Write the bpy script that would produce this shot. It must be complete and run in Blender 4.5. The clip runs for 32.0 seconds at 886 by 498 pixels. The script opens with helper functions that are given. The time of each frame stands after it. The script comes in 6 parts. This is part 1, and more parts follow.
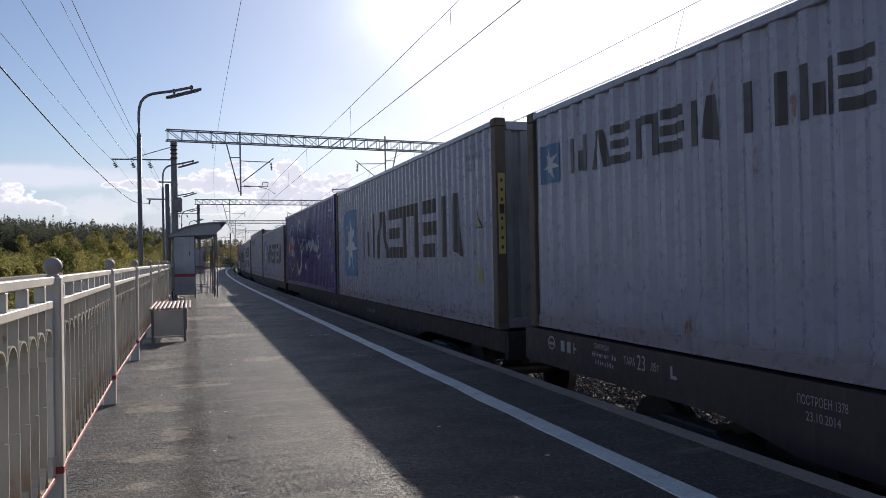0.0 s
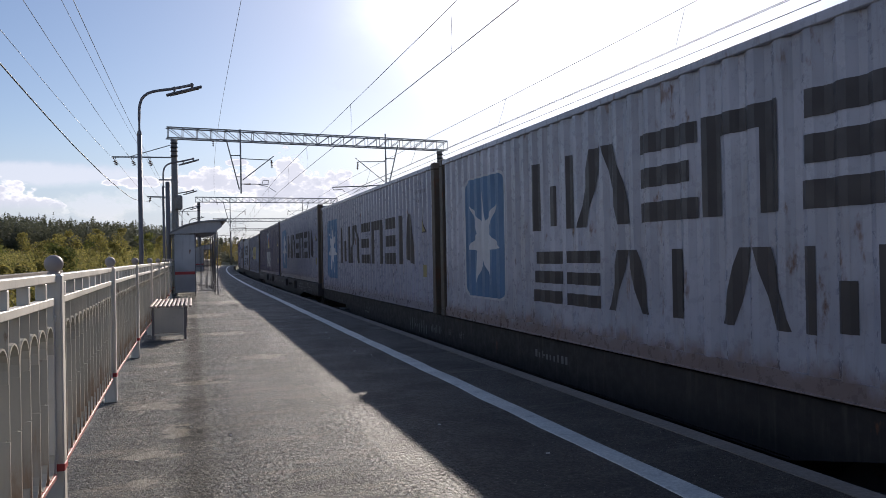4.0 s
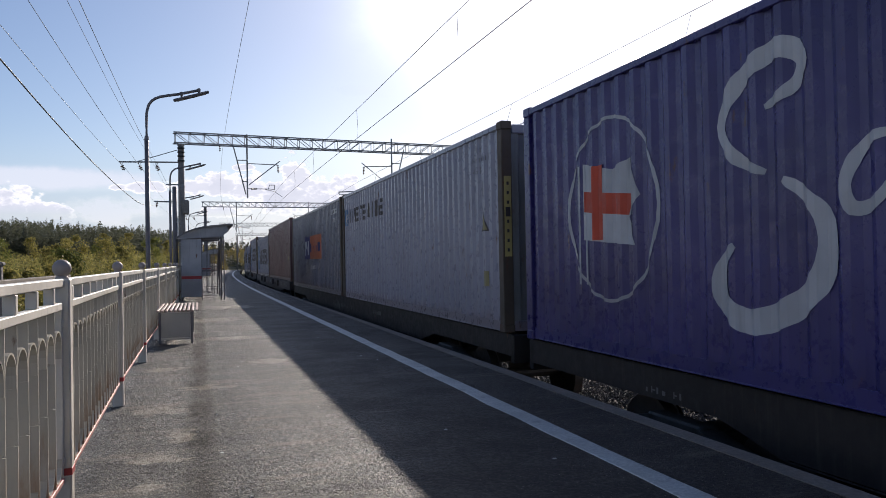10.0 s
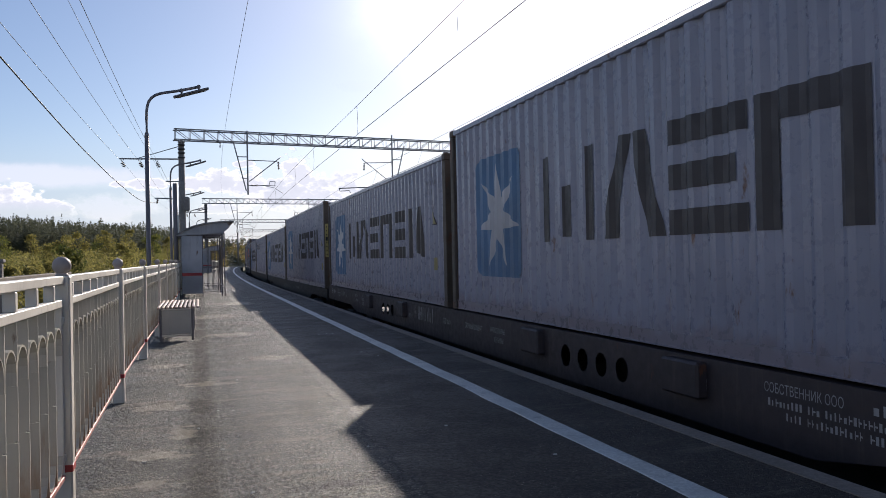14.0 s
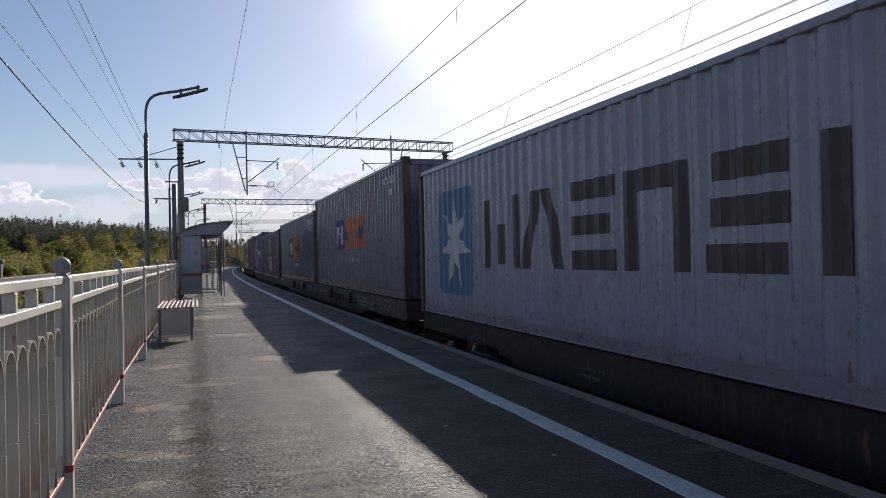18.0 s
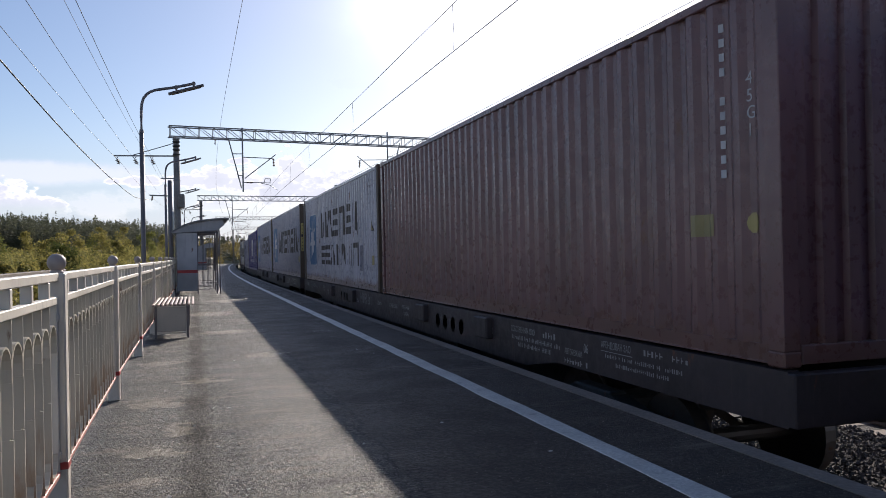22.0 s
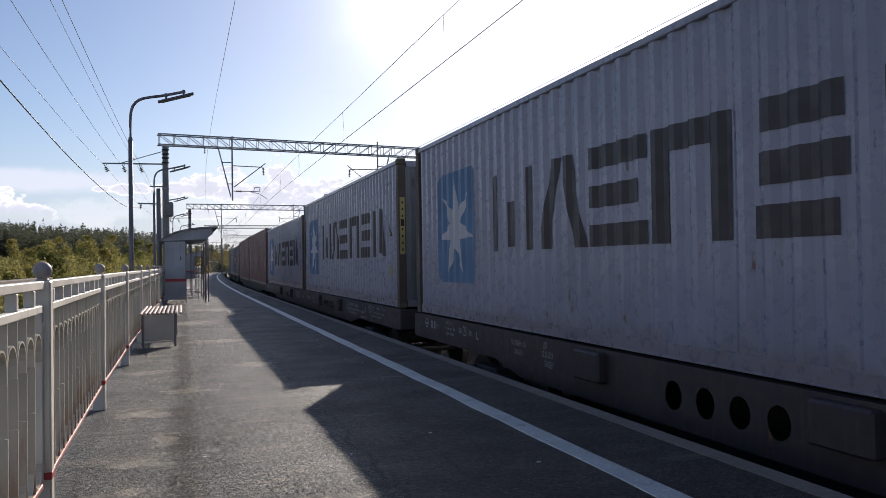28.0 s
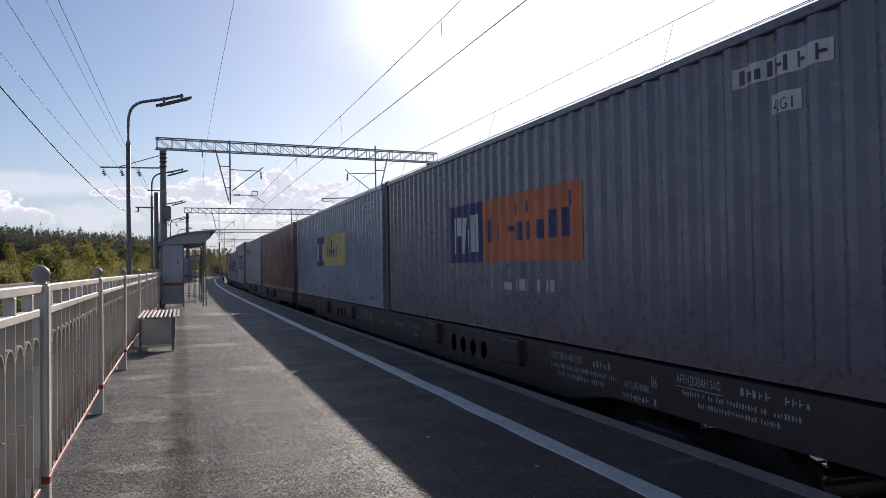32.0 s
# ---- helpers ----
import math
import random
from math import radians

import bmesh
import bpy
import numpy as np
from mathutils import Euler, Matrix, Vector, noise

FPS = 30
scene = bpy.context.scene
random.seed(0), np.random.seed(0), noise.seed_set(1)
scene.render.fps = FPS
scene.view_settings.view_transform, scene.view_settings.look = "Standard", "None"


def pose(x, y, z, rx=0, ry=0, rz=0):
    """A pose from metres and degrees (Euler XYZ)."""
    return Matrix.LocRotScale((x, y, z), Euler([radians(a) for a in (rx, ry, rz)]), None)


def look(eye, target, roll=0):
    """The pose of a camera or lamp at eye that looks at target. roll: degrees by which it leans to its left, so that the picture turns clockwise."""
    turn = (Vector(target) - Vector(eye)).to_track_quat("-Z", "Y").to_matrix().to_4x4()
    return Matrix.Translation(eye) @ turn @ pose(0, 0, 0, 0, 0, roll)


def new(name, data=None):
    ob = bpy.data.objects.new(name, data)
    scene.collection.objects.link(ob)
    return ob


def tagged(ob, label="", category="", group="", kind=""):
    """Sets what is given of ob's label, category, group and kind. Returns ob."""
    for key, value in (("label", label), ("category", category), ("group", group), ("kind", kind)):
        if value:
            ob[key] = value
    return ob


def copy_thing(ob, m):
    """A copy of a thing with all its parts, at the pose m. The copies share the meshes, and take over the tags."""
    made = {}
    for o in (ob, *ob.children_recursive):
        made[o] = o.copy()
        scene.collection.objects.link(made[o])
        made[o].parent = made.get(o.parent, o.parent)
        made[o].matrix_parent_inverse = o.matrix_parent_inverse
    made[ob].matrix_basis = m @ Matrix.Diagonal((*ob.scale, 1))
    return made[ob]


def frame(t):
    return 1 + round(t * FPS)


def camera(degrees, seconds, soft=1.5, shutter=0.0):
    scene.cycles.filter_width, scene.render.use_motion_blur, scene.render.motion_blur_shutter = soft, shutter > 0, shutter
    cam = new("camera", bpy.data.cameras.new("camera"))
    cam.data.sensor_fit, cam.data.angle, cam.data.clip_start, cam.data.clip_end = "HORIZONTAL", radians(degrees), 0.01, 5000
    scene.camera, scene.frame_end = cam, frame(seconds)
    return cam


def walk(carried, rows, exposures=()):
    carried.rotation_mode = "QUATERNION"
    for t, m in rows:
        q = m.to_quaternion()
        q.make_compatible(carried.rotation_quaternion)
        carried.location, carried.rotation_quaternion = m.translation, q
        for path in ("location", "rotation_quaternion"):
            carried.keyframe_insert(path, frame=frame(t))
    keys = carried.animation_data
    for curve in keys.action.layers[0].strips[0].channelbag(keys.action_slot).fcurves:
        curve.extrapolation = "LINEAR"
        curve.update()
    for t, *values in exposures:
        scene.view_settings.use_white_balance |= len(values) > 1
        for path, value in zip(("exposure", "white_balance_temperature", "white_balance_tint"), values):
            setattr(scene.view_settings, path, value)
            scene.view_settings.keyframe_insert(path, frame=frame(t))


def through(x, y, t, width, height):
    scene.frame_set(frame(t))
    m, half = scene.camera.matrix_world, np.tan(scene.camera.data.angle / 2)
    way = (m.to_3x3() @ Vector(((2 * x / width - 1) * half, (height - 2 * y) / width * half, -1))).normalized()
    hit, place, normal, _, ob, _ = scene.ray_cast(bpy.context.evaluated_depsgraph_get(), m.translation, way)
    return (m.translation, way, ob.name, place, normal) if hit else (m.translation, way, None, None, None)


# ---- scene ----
# The camera stands on the platform and sways a little in the hand.
cam = camera(59.885, 32.0, soft=0.72)
SWAY = [
    (0.0, 0.004, 1.262, 18.09, 0.57, -1.11), (0.5, 0.003, 1.263, 18.15, 0.52, -1.11), (1.0, 0.002, 1.263, 18.18, 0.46, -1.11),
    (1.5, 0.002, 1.263, 18.14, 0.43, -1.1), (2.0, 0.001, 1.263, 18.12, 0.41, -1.1), (2.5, 0.001, 1.262, 18.11, 0.39, -1.09),
    (3.0, 0.001, 1.262, 18.09, 0.39, -1.08), (3.5, 0.001, 1.262, 18.08, 0.4, -1.07), (5.5, 0.001, 1.263, 18.01, 0.47, -1.07),
    (6.0, 0.0, 1.263, 17.99, 0.48, -1.07), (6.5, -0.0, 1.263, 17.98, 0.51, -1.06), (7.0, -0.001, 1.262, 17.98, 0.53, -1.04),
    (7.5, -0.003, 1.262, 17.98, 0.59, -1.03), (8.0, -0.004, 1.263, 17.93, 0.61, -1.01), (8.5, -0.005, 1.263, 17.87, 0.69, -1.0),
    (9.0, -0.005, 1.263, 17.76, 0.73, -1.0), (9.5, -0.004, 1.263, 17.7, 0.78, -1.01), (10.0, -0.003, 1.263, 17.64, 0.78, -1.02),
    (10.5, -0.001, 1.263, 17.61, 0.79, -1.04), (11.0, 0.0, 1.262, 17.57, 0.73, -1.06), (11.5, 0.002, 1.262, 17.56, 0.71, -1.08),
    (12.0, 0.003, 1.262, 17.52, 0.64, -1.11), (12.5, 0.003, 1.263, 17.55, 0.64, -1.13), (13.0, 0.003, 1.263, 17.57, 0.54, -1.15),
    (13.5, 0.003, 1.263, 17.58, 0.5, -1.16), (14.0, 0.002, 1.263, 17.58, 0.49, -1.17), (14.5, 0.001, 1.264, 17.63, 0.48, -1.18),
    (16.5, -0.004, 1.263, 17.65, 0.54, -1.16), (17.0, -0.004, 1.263, 17.66, 0.54, -1.15), (17.5, -0.003, 1.264, 17.67, 0.54, -1.13),
    (18.0, -0.003, 1.264, 17.66, 0.53, -1.12), (18.5, -0.001, 1.264, 17.67, 0.54, -1.12), (19.0, -0.0, 1.263, 17.69, 0.46, -1.12),
    (19.5, 0.0, 1.263, 17.73, 0.42, -1.13), (20.0, 0.001, 1.263, 17.76, 0.36, -1.15), (20.5, 0.0, 1.262, 17.78, 0.3, -1.16),
    (21.0, -0.0, 1.262, 17.8, 0.28, -1.17), (21.5, -0.0, 1.262, 17.85, 0.29, -1.17), (22.0, -0.0, 1.262, 17.91, 0.28, -1.16),
    (22.5, -0.001, 1.262, 17.96, 0.29, -1.14), (23.0, -0.001, 1.263, 18.01, 0.33, -1.12), (23.5, -0.0, 1.263, 18.0, 0.39, -1.09),
    (24.0, -0.0, 1.263, 18.04, 0.45, -1.06), (24.5, 0.0, 1.262, 18.12, 0.46, -1.02), (25.0, 0.001, 1.262, 18.24, 0.48, -0.99),
    (25.5, 0.002, 1.262, 18.33, 0.53, -0.95), (27.5, 0.004, 1.263, 18.64, 0.92, -0.87), (28.0, 0.003, 1.263, 18.7, 1.0, -0.86),
    (28.5, 0.002, 1.263, 18.76, 1.1, -0.85), (29.0, 0.0, 1.263, 18.8, 1.18, -0.85), (29.5, -0.001, 1.263, 18.81, 1.2, -0.84),
    (30.0, -0.001, 1.262, 18.82, 1.25, -0.85), (30.5, -0.001, 1.262, 18.85, 1.28, -0.85), (31.0, -0.001, 1.262, 18.87, 1.27, -0.86),
    (31.5, -0.001, 1.262, 18.86, 1.25, -0.86), (32.0, -0.001, 1.262, 18.87, 1.29, -0.86),
]


def cam_row(t, x, z, yaw, pitch, roll):
    a, b = radians(yaw), radians(pitch)
    way = Vector((math.sin(a) * math.cos(b), math.cos(a) * math.cos(b), math.sin(b)))
    eye = Vector((x, 0, z))
    return t, look(eye, eye + way * 10, roll)


walk(cam, [cam_row(*row) for row in SWAY], [(t, e, 6100, 17.5) for t, e in ((0, -0.02), (1, 0.06), (2, -0.01), (3, 0.0), (6, -0.05), (8, -0.14), (10, 0.03), (12, 0.1), (13, 0.0), (14, 0.1), (17, -0.17), (18, -0.17), (19, 0.12), (20, 0.0), (22, 0.16), (23, 0.12), (25, 0.1), (28, 0.07), (30, 0.0), (31, 0.0), (32, -0.08))])

# ---- light ----
SUN_WAY = Vector((0.91, 1.95, 1.0)).normalized()
world = bpy.data.worlds.new("sky")
scene.world = world
world.use_nodes = True
wn = world.node_tree
sky = wn.nodes.new("ShaderNodeTexSky")
sky.sky_type = "NISHITA"
sky.sun_disc = False
sky.sun_elevation = math.asin(SUN_WAY.z)
sky.sun_rotation = math.atan2(SUN_WAY.x, SUN_WAY.y)
sky.air_density, sky.dust_density, sky.ozone_density = 1.0, 0.6, 2.5
wn.links.new(sky.outputs["Color"], wn.nodes["Background"].inputs["Color"])
wn.nodes["Background"].inputs["Strength"].default_value = 0.089
sun = new("sun", bpy.data.lights.new("sun", "SUN"))
sun.data.energy, sun.data.angle, sun.data.color = 5.0, radians(0.6), (1.0, 0.905, 0.725)
sun.matrix_world = look(SUN_WAY * 200, (0, 0, 0))

# ---- the line of the track ----
TRACK_X, BEND_Y, BEND_R = 5.162, 28.0, 1600.0
SECOND_X = 4.7          # second track, to the right of the first
RAIL_Z = -1.1           # rail head below the platform


def along(s, side=0.0, z=0.0):
    """A pose on the line of the track, s metres on from the camera, side metres to the right of its axis."""
    th = max(s - BEND_Y, 0) / BEND_R
    x = TRACK_X + BEND_R * (1 - math.cos(th)) + side * math.cos(th)
    y = (BEND_Y + BEND_R * math.sin(th) if s > BEND_Y else s) - side * math.sin(th)
    return pose(x, y, z, 0, 0, -math.degrees(th))


# ---- helpers for meshes ----
def box(bm, x, y, z, sx, sy, sz, bevel=0.0, turn=None):
    """A box with its middle at x, y, z."""
    m = Matrix.Translation((x, y, z))
    if turn:
        m = m @ turn
    made = bmesh.ops.create_cube(bm, size=1, matrix=m @ Matrix.Diagonal((sx, sy, sz, 1)))
    if bevel:
        edges = list({e for v in made["verts"] for e in v.link_edges})
        bmesh.ops.bevel(bm, geom=edges, offset=bevel, segments=1, affect="EDGES")


def rod(bm, a, b, r, r2=None, n=8, caps=True):
    """A round bar from a to b."""
    a, b = Vector(a), Vector(b)
    m = Matrix.Translation((a + b) / 2) @ (b - a).to_track_quat("Z", "Y").to_matrix().to_4x4()
    bmesh.ops.create_cone(bm, cap_ends=caps, segments=n, radius1=r, radius2=r if r2 is None else r2, depth=(b - a).length, matrix=m)


def bar(bm, a, b, w, d):
    """A square bar from a to b."""
    a, b = Vector(a), Vector(b)
    m = Matrix.Translation((a + b) / 2) @ (b - a).to_track_quat("Z", "Y").to_matrix().to_4x4()
    bmesh.ops.create_cube(bm, size=1, matrix=m @ Matrix.Diagonal((w, d, (b - a).length, 1)))


def tube(points, r, n=6):
    """A tube along points, as a bmesh."""
    bm = bmesh.new()
    rings = []
    points = [Vector(p) for p in points]
    for i, p in enumerate(points):
        way = (points[min(i + 1, len(points) - 1)] - points[max(i - 1, 0)]).normalized()
        u = way.cross(Vector((0, 0, 1)))
        u = u.normalized() if u.length > 1e-3 else Vector((1, 0, 0))
        v = way.cross(u)
        rings.append([bm.verts.new(p + (u * math.cos(k * math.tau / n) + v * math.sin(k * math.tau / n)) * r) for k in range(n)])
    for a, b in zip(rings, rings[1:]):
        for k in range(n):
            bm.faces.new((a[k], a[(k + 1) % n], b[(k + 1) % n], b[k]))
    return bm


def smooth_line(pts, n=6):
    """More points on a soft curve through the given ones."""
    p = [Vector(q) for q in pts]
    out = []
    for i in range(len(p) - 1):
        a, b, c, d = p[max(i - 1, 0)], p[i], p[i + 1], p[min(i + 2, len(p) - 1)]
        for k in range(n):
            t = k / n
            out.append(0.5 * (2 * b + (c - a) * t + (2 * a - 5 * b + 4 * c - d) * t * t + (3 * b - a - 3 * c + d) * t ** 3))
    return out + [p[-1]]


def mesh_of(name, bm, mat, smooth=False):
    bmesh.ops.recalc_face_normals(bm, faces=bm.faces)
    me = bpy.data.meshes.new(name)
    bm.to_mesh(me)
    bm.free()
    me.materials.append(mat)
    if smooth:
        for p in me.polygons:
            p.use_smooth = True
    return me


def part(name, bm, mat, parent, label="", smooth=False, m=None):
    """One mesh object under a thing or a part; bm may be a bmesh or a finished mesh."""
    me = bm if isinstance(bm, bpy.types.Mesh) else mesh_of(name, bm, mat, smooth)
    ob = new(name, me)
    ob.parent = parent
    if m is not None:
        ob.matrix_basis = m
    return tagged(ob, label) if label else ob


def thing(name, label, category, group="", kind="", m=None):
    ob = new(name)
    ob.empty_display_size = 0.2
    if m is not None:
        ob.matrix_basis = m
    return tagged(ob, label, category, group, kind)


def slab(name, bm, mat, label, category, kind="structure", smooth=False):
    return tagged(new(name, mesh_of(name, bm, mat, smooth)), label, category, "", kind)


# ---- materials ----
def mat_new(name):
    m = bpy.data.materials.new(name)
    m.use_nodes = True
    return m, m.node_tree.nodes, m.node_tree.links, m.node_tree.nodes["Principled BSDF"]


def coords(nodes, links, scale=(1, 1, 1), shuffle=True):
    """Object coordinates, shifted from object to object."""
    tc = nodes.new("ShaderNodeTexCoord")
    mp = nodes.new("ShaderNodeMapping")
    mp.inputs["Scale"].default_value = scale
    links.new(tc.outputs["Object"], mp.inputs["Vector"])
    if shuffle:
        info = nodes.new("ShaderNodeObjectInfo")
        mul = nodes.new("ShaderNodeVectorMath")
        mul.operation = "SCALE"
        mul.inputs[0].default_value = (31, 17, 23)
        links.new(info.outputs["Random"], mul.inputs["Scale"])
        links.new(mul.outputs["Vector"], mp.inputs["Location"])
    return mp.outputs["Vector"]


def noise_of(nodes, links, vec, scale, detail=4, rough=0.6):
    n = nodes.new("ShaderNodeTexNoise")
    n.inputs["Scale"].default_value, n.inputs["Detail"].default_value, n.inputs["Roughness"].default_value = scale, detail, rough
    links.new(vec, n.inputs["Vector"])
    return n.outputs["Fac"]


def ramp(nodes, links, fac, lo, hi, a=0.0, b=1.0):
    r = nodes.new("ShaderNodeMapRange")
    r.interpolation_type = "SMOOTHSTEP"
    for k, v in zip(("From Min", "From Max", "To Min", "To Max"), (lo, hi, a, b)):
        r.inputs[k].default_value = v
    links.new(fac, r.inputs["Value"])
    return r.outputs["Result"]


def mix(nodes, links, fac, a, b, kind="MIX"):
    m = nodes.new("ShaderNodeMix")
    m.data_type, m.blend_type = "RGBA", kind
    for sock, v in ((m.inputs[0], fac), (m.inputs[6], a), (m.inputs[7], b)):
        if isinstance(v, (int, float)):
            sock.default_value = v
        elif isinstance(v, tuple):
            sock.default_value = (*v[:3], 1)
        else:
            links.new(v, sock)
    return m.outputs[2]


def bump(nodes, links, fac, strength, distance, bsdf):
    b = nodes.new("ShaderNodeBump")
    b.inputs["Strength"].default_value, b.inputs["Distance"].default_value = strength, distance
    links.new(fac, b.inputs["Height"])
    links.new(b.outputs["Normal"], bsdf.inputs["Normal"])


def painted(name, colour, rough=0.5, dirt=0.35, rust=0.0, metal=0.0, vary=0.12, grain=9.0, dirt_colour=(0.10, 0.085, 0.07)):
    """Old paint on metal: faded in large patches, streaked down, with specks of rust."""
    m, N, L, b = mat_new(name)
    vec = coords(N, L)
    big = noise_of(N, L, vec, 0.9, 3)
    fine = noise_of(N, L, vec, grain, 6, 0.7)
    streak = noise_of(N, L, coords(N, L, (7, 7, 0.5)), 2.2, 4)
    info = N.new("ShaderNodeObjectInfo")
    dark = tuple(c * (1 - 2 * vary) for c in colour)
    light = tuple(min(1, c * (1 + vary)) for c in colour)
    c = mix(N, L, ramp(N, L, big, 0.3, 0.7), dark, light)
    c = mix(N, L, ramp(N, L, info.outputs["Random"], 0, 1, 0, 0.25), c, tuple(v * 0.72 for v in colour))
    c = mix(N, L, ramp(N, L, streak, 0.52, 0.78, 0, dirt), c, dirt_colour)
    c = mix(N, L, ramp(N, L, fine, 0.55, 0.8, 0, dirt * 0.6), c, dirt_colour)
    if rust:
        spots = noise_of(N, L, coords(N, L, (1, 1, 0.35)), 5.5, 6, 0.65)
        c = mix(N, L, ramp(N, L, spots, 0.66 - 0.05 * rust, 0.72, 0, 0.9), c, (0.13, 0.05, 0.022))
    L.new(c, b.inputs["Base Color"])
    L.new(ramp(N, L, fine, 0.3, 0.8, rough - 0.08, rough + 0.2), b.inputs["Roughness"])
    b.inputs["Metallic"].default_value = metal
    bump(N, L, fine, 0.12, 0.004, b)
    return m


def rusty_foot(m, reach, lo, hi, amount, colour, scale=(6, 6, 1.2)):
    """Rust that creeps up from the lower end of a painted thing, in uneven tongues."""
    N, L = m.node_tree.nodes, m.node_tree.links
    b = N["Principled BSDF"]
    old = b.inputs["Base Color"].links[0].from_socket
    tc = N.new("ShaderNodeTexCoord")
    sep = N.new("ShaderNodeSeparateXYZ")
    L.new(tc.outputs["Object"], sep.inputs[0])
    n = noise_of(N, L, coords(N, L, scale), 3, 5, 0.65)
    edge = N.new("ShaderNodeMath")
    edge.operation = "MULTIPLY_ADD"
    L.new(n, edge.inputs[0])
    edge.inputs[1].default_value = -reach
    L.new(sep.outputs["Z"], edge.inputs[2])
    L.new(mix(N, L, ramp(N, L, edge.outputs[0], lo, hi, amount, 0.0), old, colour), b.inputs["Base Color"])
    return m


def ground_like(name, a, c2, scale, rough=0.9, relief=0.5, depth=0.02, world_scale=(1, 1, 1), stains=None):
    m, N, L, b = mat_new(name)
    vec = coords(N, L, world_scale, False)
    big = noise_of(N, L, vec, scale * 0.06, 4)
    fine = noise_of(N, L, vec, scale, 7, 0.75)
    c = mix(N, L, ramp(N, L, fine, 0.4, 0.62), a, c2)
    c = mix(N, L, ramp(N, L, big, 0.35, 0.7, 0, 0.45), c, tuple(v * 0.6 for v in a))
    if stains:
        st = noise_of(N, L, coords(N, L, stains[1], False), stains[2], 5, 0.6)
        c = mix(N, L, ramp(N, L, st, stains[3], stains[4], 0, stains[5]), c, stains[0])
    L.new(c, b.inputs["Base Color"])
    b.inputs["Roughness"].default_value = rough
    bump(N, L, fine, relief, depth, b)
    return m


# patches of sand on the platform: middle x, y and half-widths
SAND = [(-0.32, 7.08, 0.27, 0.26), (-0.13, 5.99, 0.14, 0.27), (-0.27, 5.31, 0.2, 0.13), (-0.3, 4.69, 0.1, 0.1), (-0.41, 9.84, 0.3, 0.24), (0.04, 8.24, 0.33, 0.19), (0.85, 10.1, 0.3, 0.3), (0.5, 13.5, 0.5, 0.4), (0.3, 18.0, 0.6, 0.8), (1.0, 23.0, 0.5, 1.0)]
SEAM_X = 1.14


def sum_of(N, L, kind, a, c):
    n = N.new("ShaderNodeMath")
    n.operation = kind
    for sock, v in zip(n.inputs, (a, c)):
        if isinstance(v, (int, float)):
            sock.default_value = v
        else:
            L.new(v, sock)
    if kind == "MULTIPLY_ADD":
        n.inputs[2].default_value = 0.4
    return n.outputs[0]


def sandy(N, L, c):
    """Pale sand lying in patches, some of them known, others faint and scattered."""
    tc = N.new("ShaderNodeTexCoord")
    sep = N.new("ShaderNodeSeparateXYZ")
    L.new(tc.outputs["Object"], sep.inputs[0])
    best = None
    for x, y, rx, ry in SAND:
        dx = sum_of(N, L, "MULTIPLY", sum_of(N, L, "SUBTRACT", sep.outputs["X"], x), 1 / rx)
        dy = sum_of(N, L, "MULTIPLY", sum_of(N, L, "SUBTRACT", sep.outputs["Y"], y), 1 / ry)
        d = sum_of(N, L, "SUBTRACT", 1.0, sum_of(N, L, "ADD", sum_of(N, L, "MULTIPLY", dx, dx), sum_of(N, L, "MULTIPLY", dy, dy)))
        best = d if best is None else sum_of(N, L, "MAXIMUM", best, d)
    best = sum_of(N, L, "MAXIMUM", best, -1.6)
    ragged = noise_of(N, L, coords(N, L, (1.0, 1.6, 1), False), 5.0, 7, 0.68)
    edge = sum_of(N, L, "ADD", best, sum_of(N, L, "MULTIPLY", sum_of(N, L, "SUBTRACT", ragged, 0.5), 5.0))
    c = mix(N, L, ramp(N, L, edge, 0.15, 0.75, 0, 0.8), c, (0.36, 0.32, 0.25))
    sand = noise_of(N, L, coords(N, L, (0.6, 2.6, 1), False), 1.3, 7, 0.68)
    return mix(N, L, ramp(N, L, sand, 0.56, 0.68, 0, 0.5), c, (0.3, 0.265, 0.21))


def beyond_seam(N, L):
    """One past the ragged seam where newer, smoother asphalt begins."""
    tc = N.new("ShaderNodeTexCoord")
    sep = N.new("ShaderNodeSeparateXYZ")
    L.new(tc.outputs["Object"], sep.inputs[0])
    n = noise_of(N, L, coords(N, L, (1, 0.7, 1), False), 3.0, 6, 0.7)
    return ramp(N, L, sum_of(N, L, "ADD", sep.outputs["X"], sum_of(N, L, "MULTIPLY", sum_of(N, L, "SUBTRACT", n, 0.5), 0.5)), SEAM_X - 0.03, SEAM_X + 0.03)


def dark_strip(N, L):
    """A soft dark strip, uneven along its edges, that runs down the platform."""
    tc = N.new("ShaderNodeTexCoord")
    sep = N.new("ShaderNodeSeparateXYZ")
    L.new(tc.outputs["Object"], sep.inputs[0])
    n = noise_of(N, L, coords(N, L, (1, 0.5, 1), False), 2.2, 5, 0.6)
    off = sum_of(N, L, "ABSOLUTE", sum_of(N, L, "ADD", sep.outputs["X"], sum_of(N, L, "MULTIPLY", sum_of(N, L, "SUBTRACT", n, 0.5), 0.16)), 0.0)
    return sum_of(N, L, "MULTIPLY", ramp(N, L, off, 0.02, 0.17, 0.31, 0.0), ramp(N, L, n, 0.3, 0.62, 0.35, 1.0))


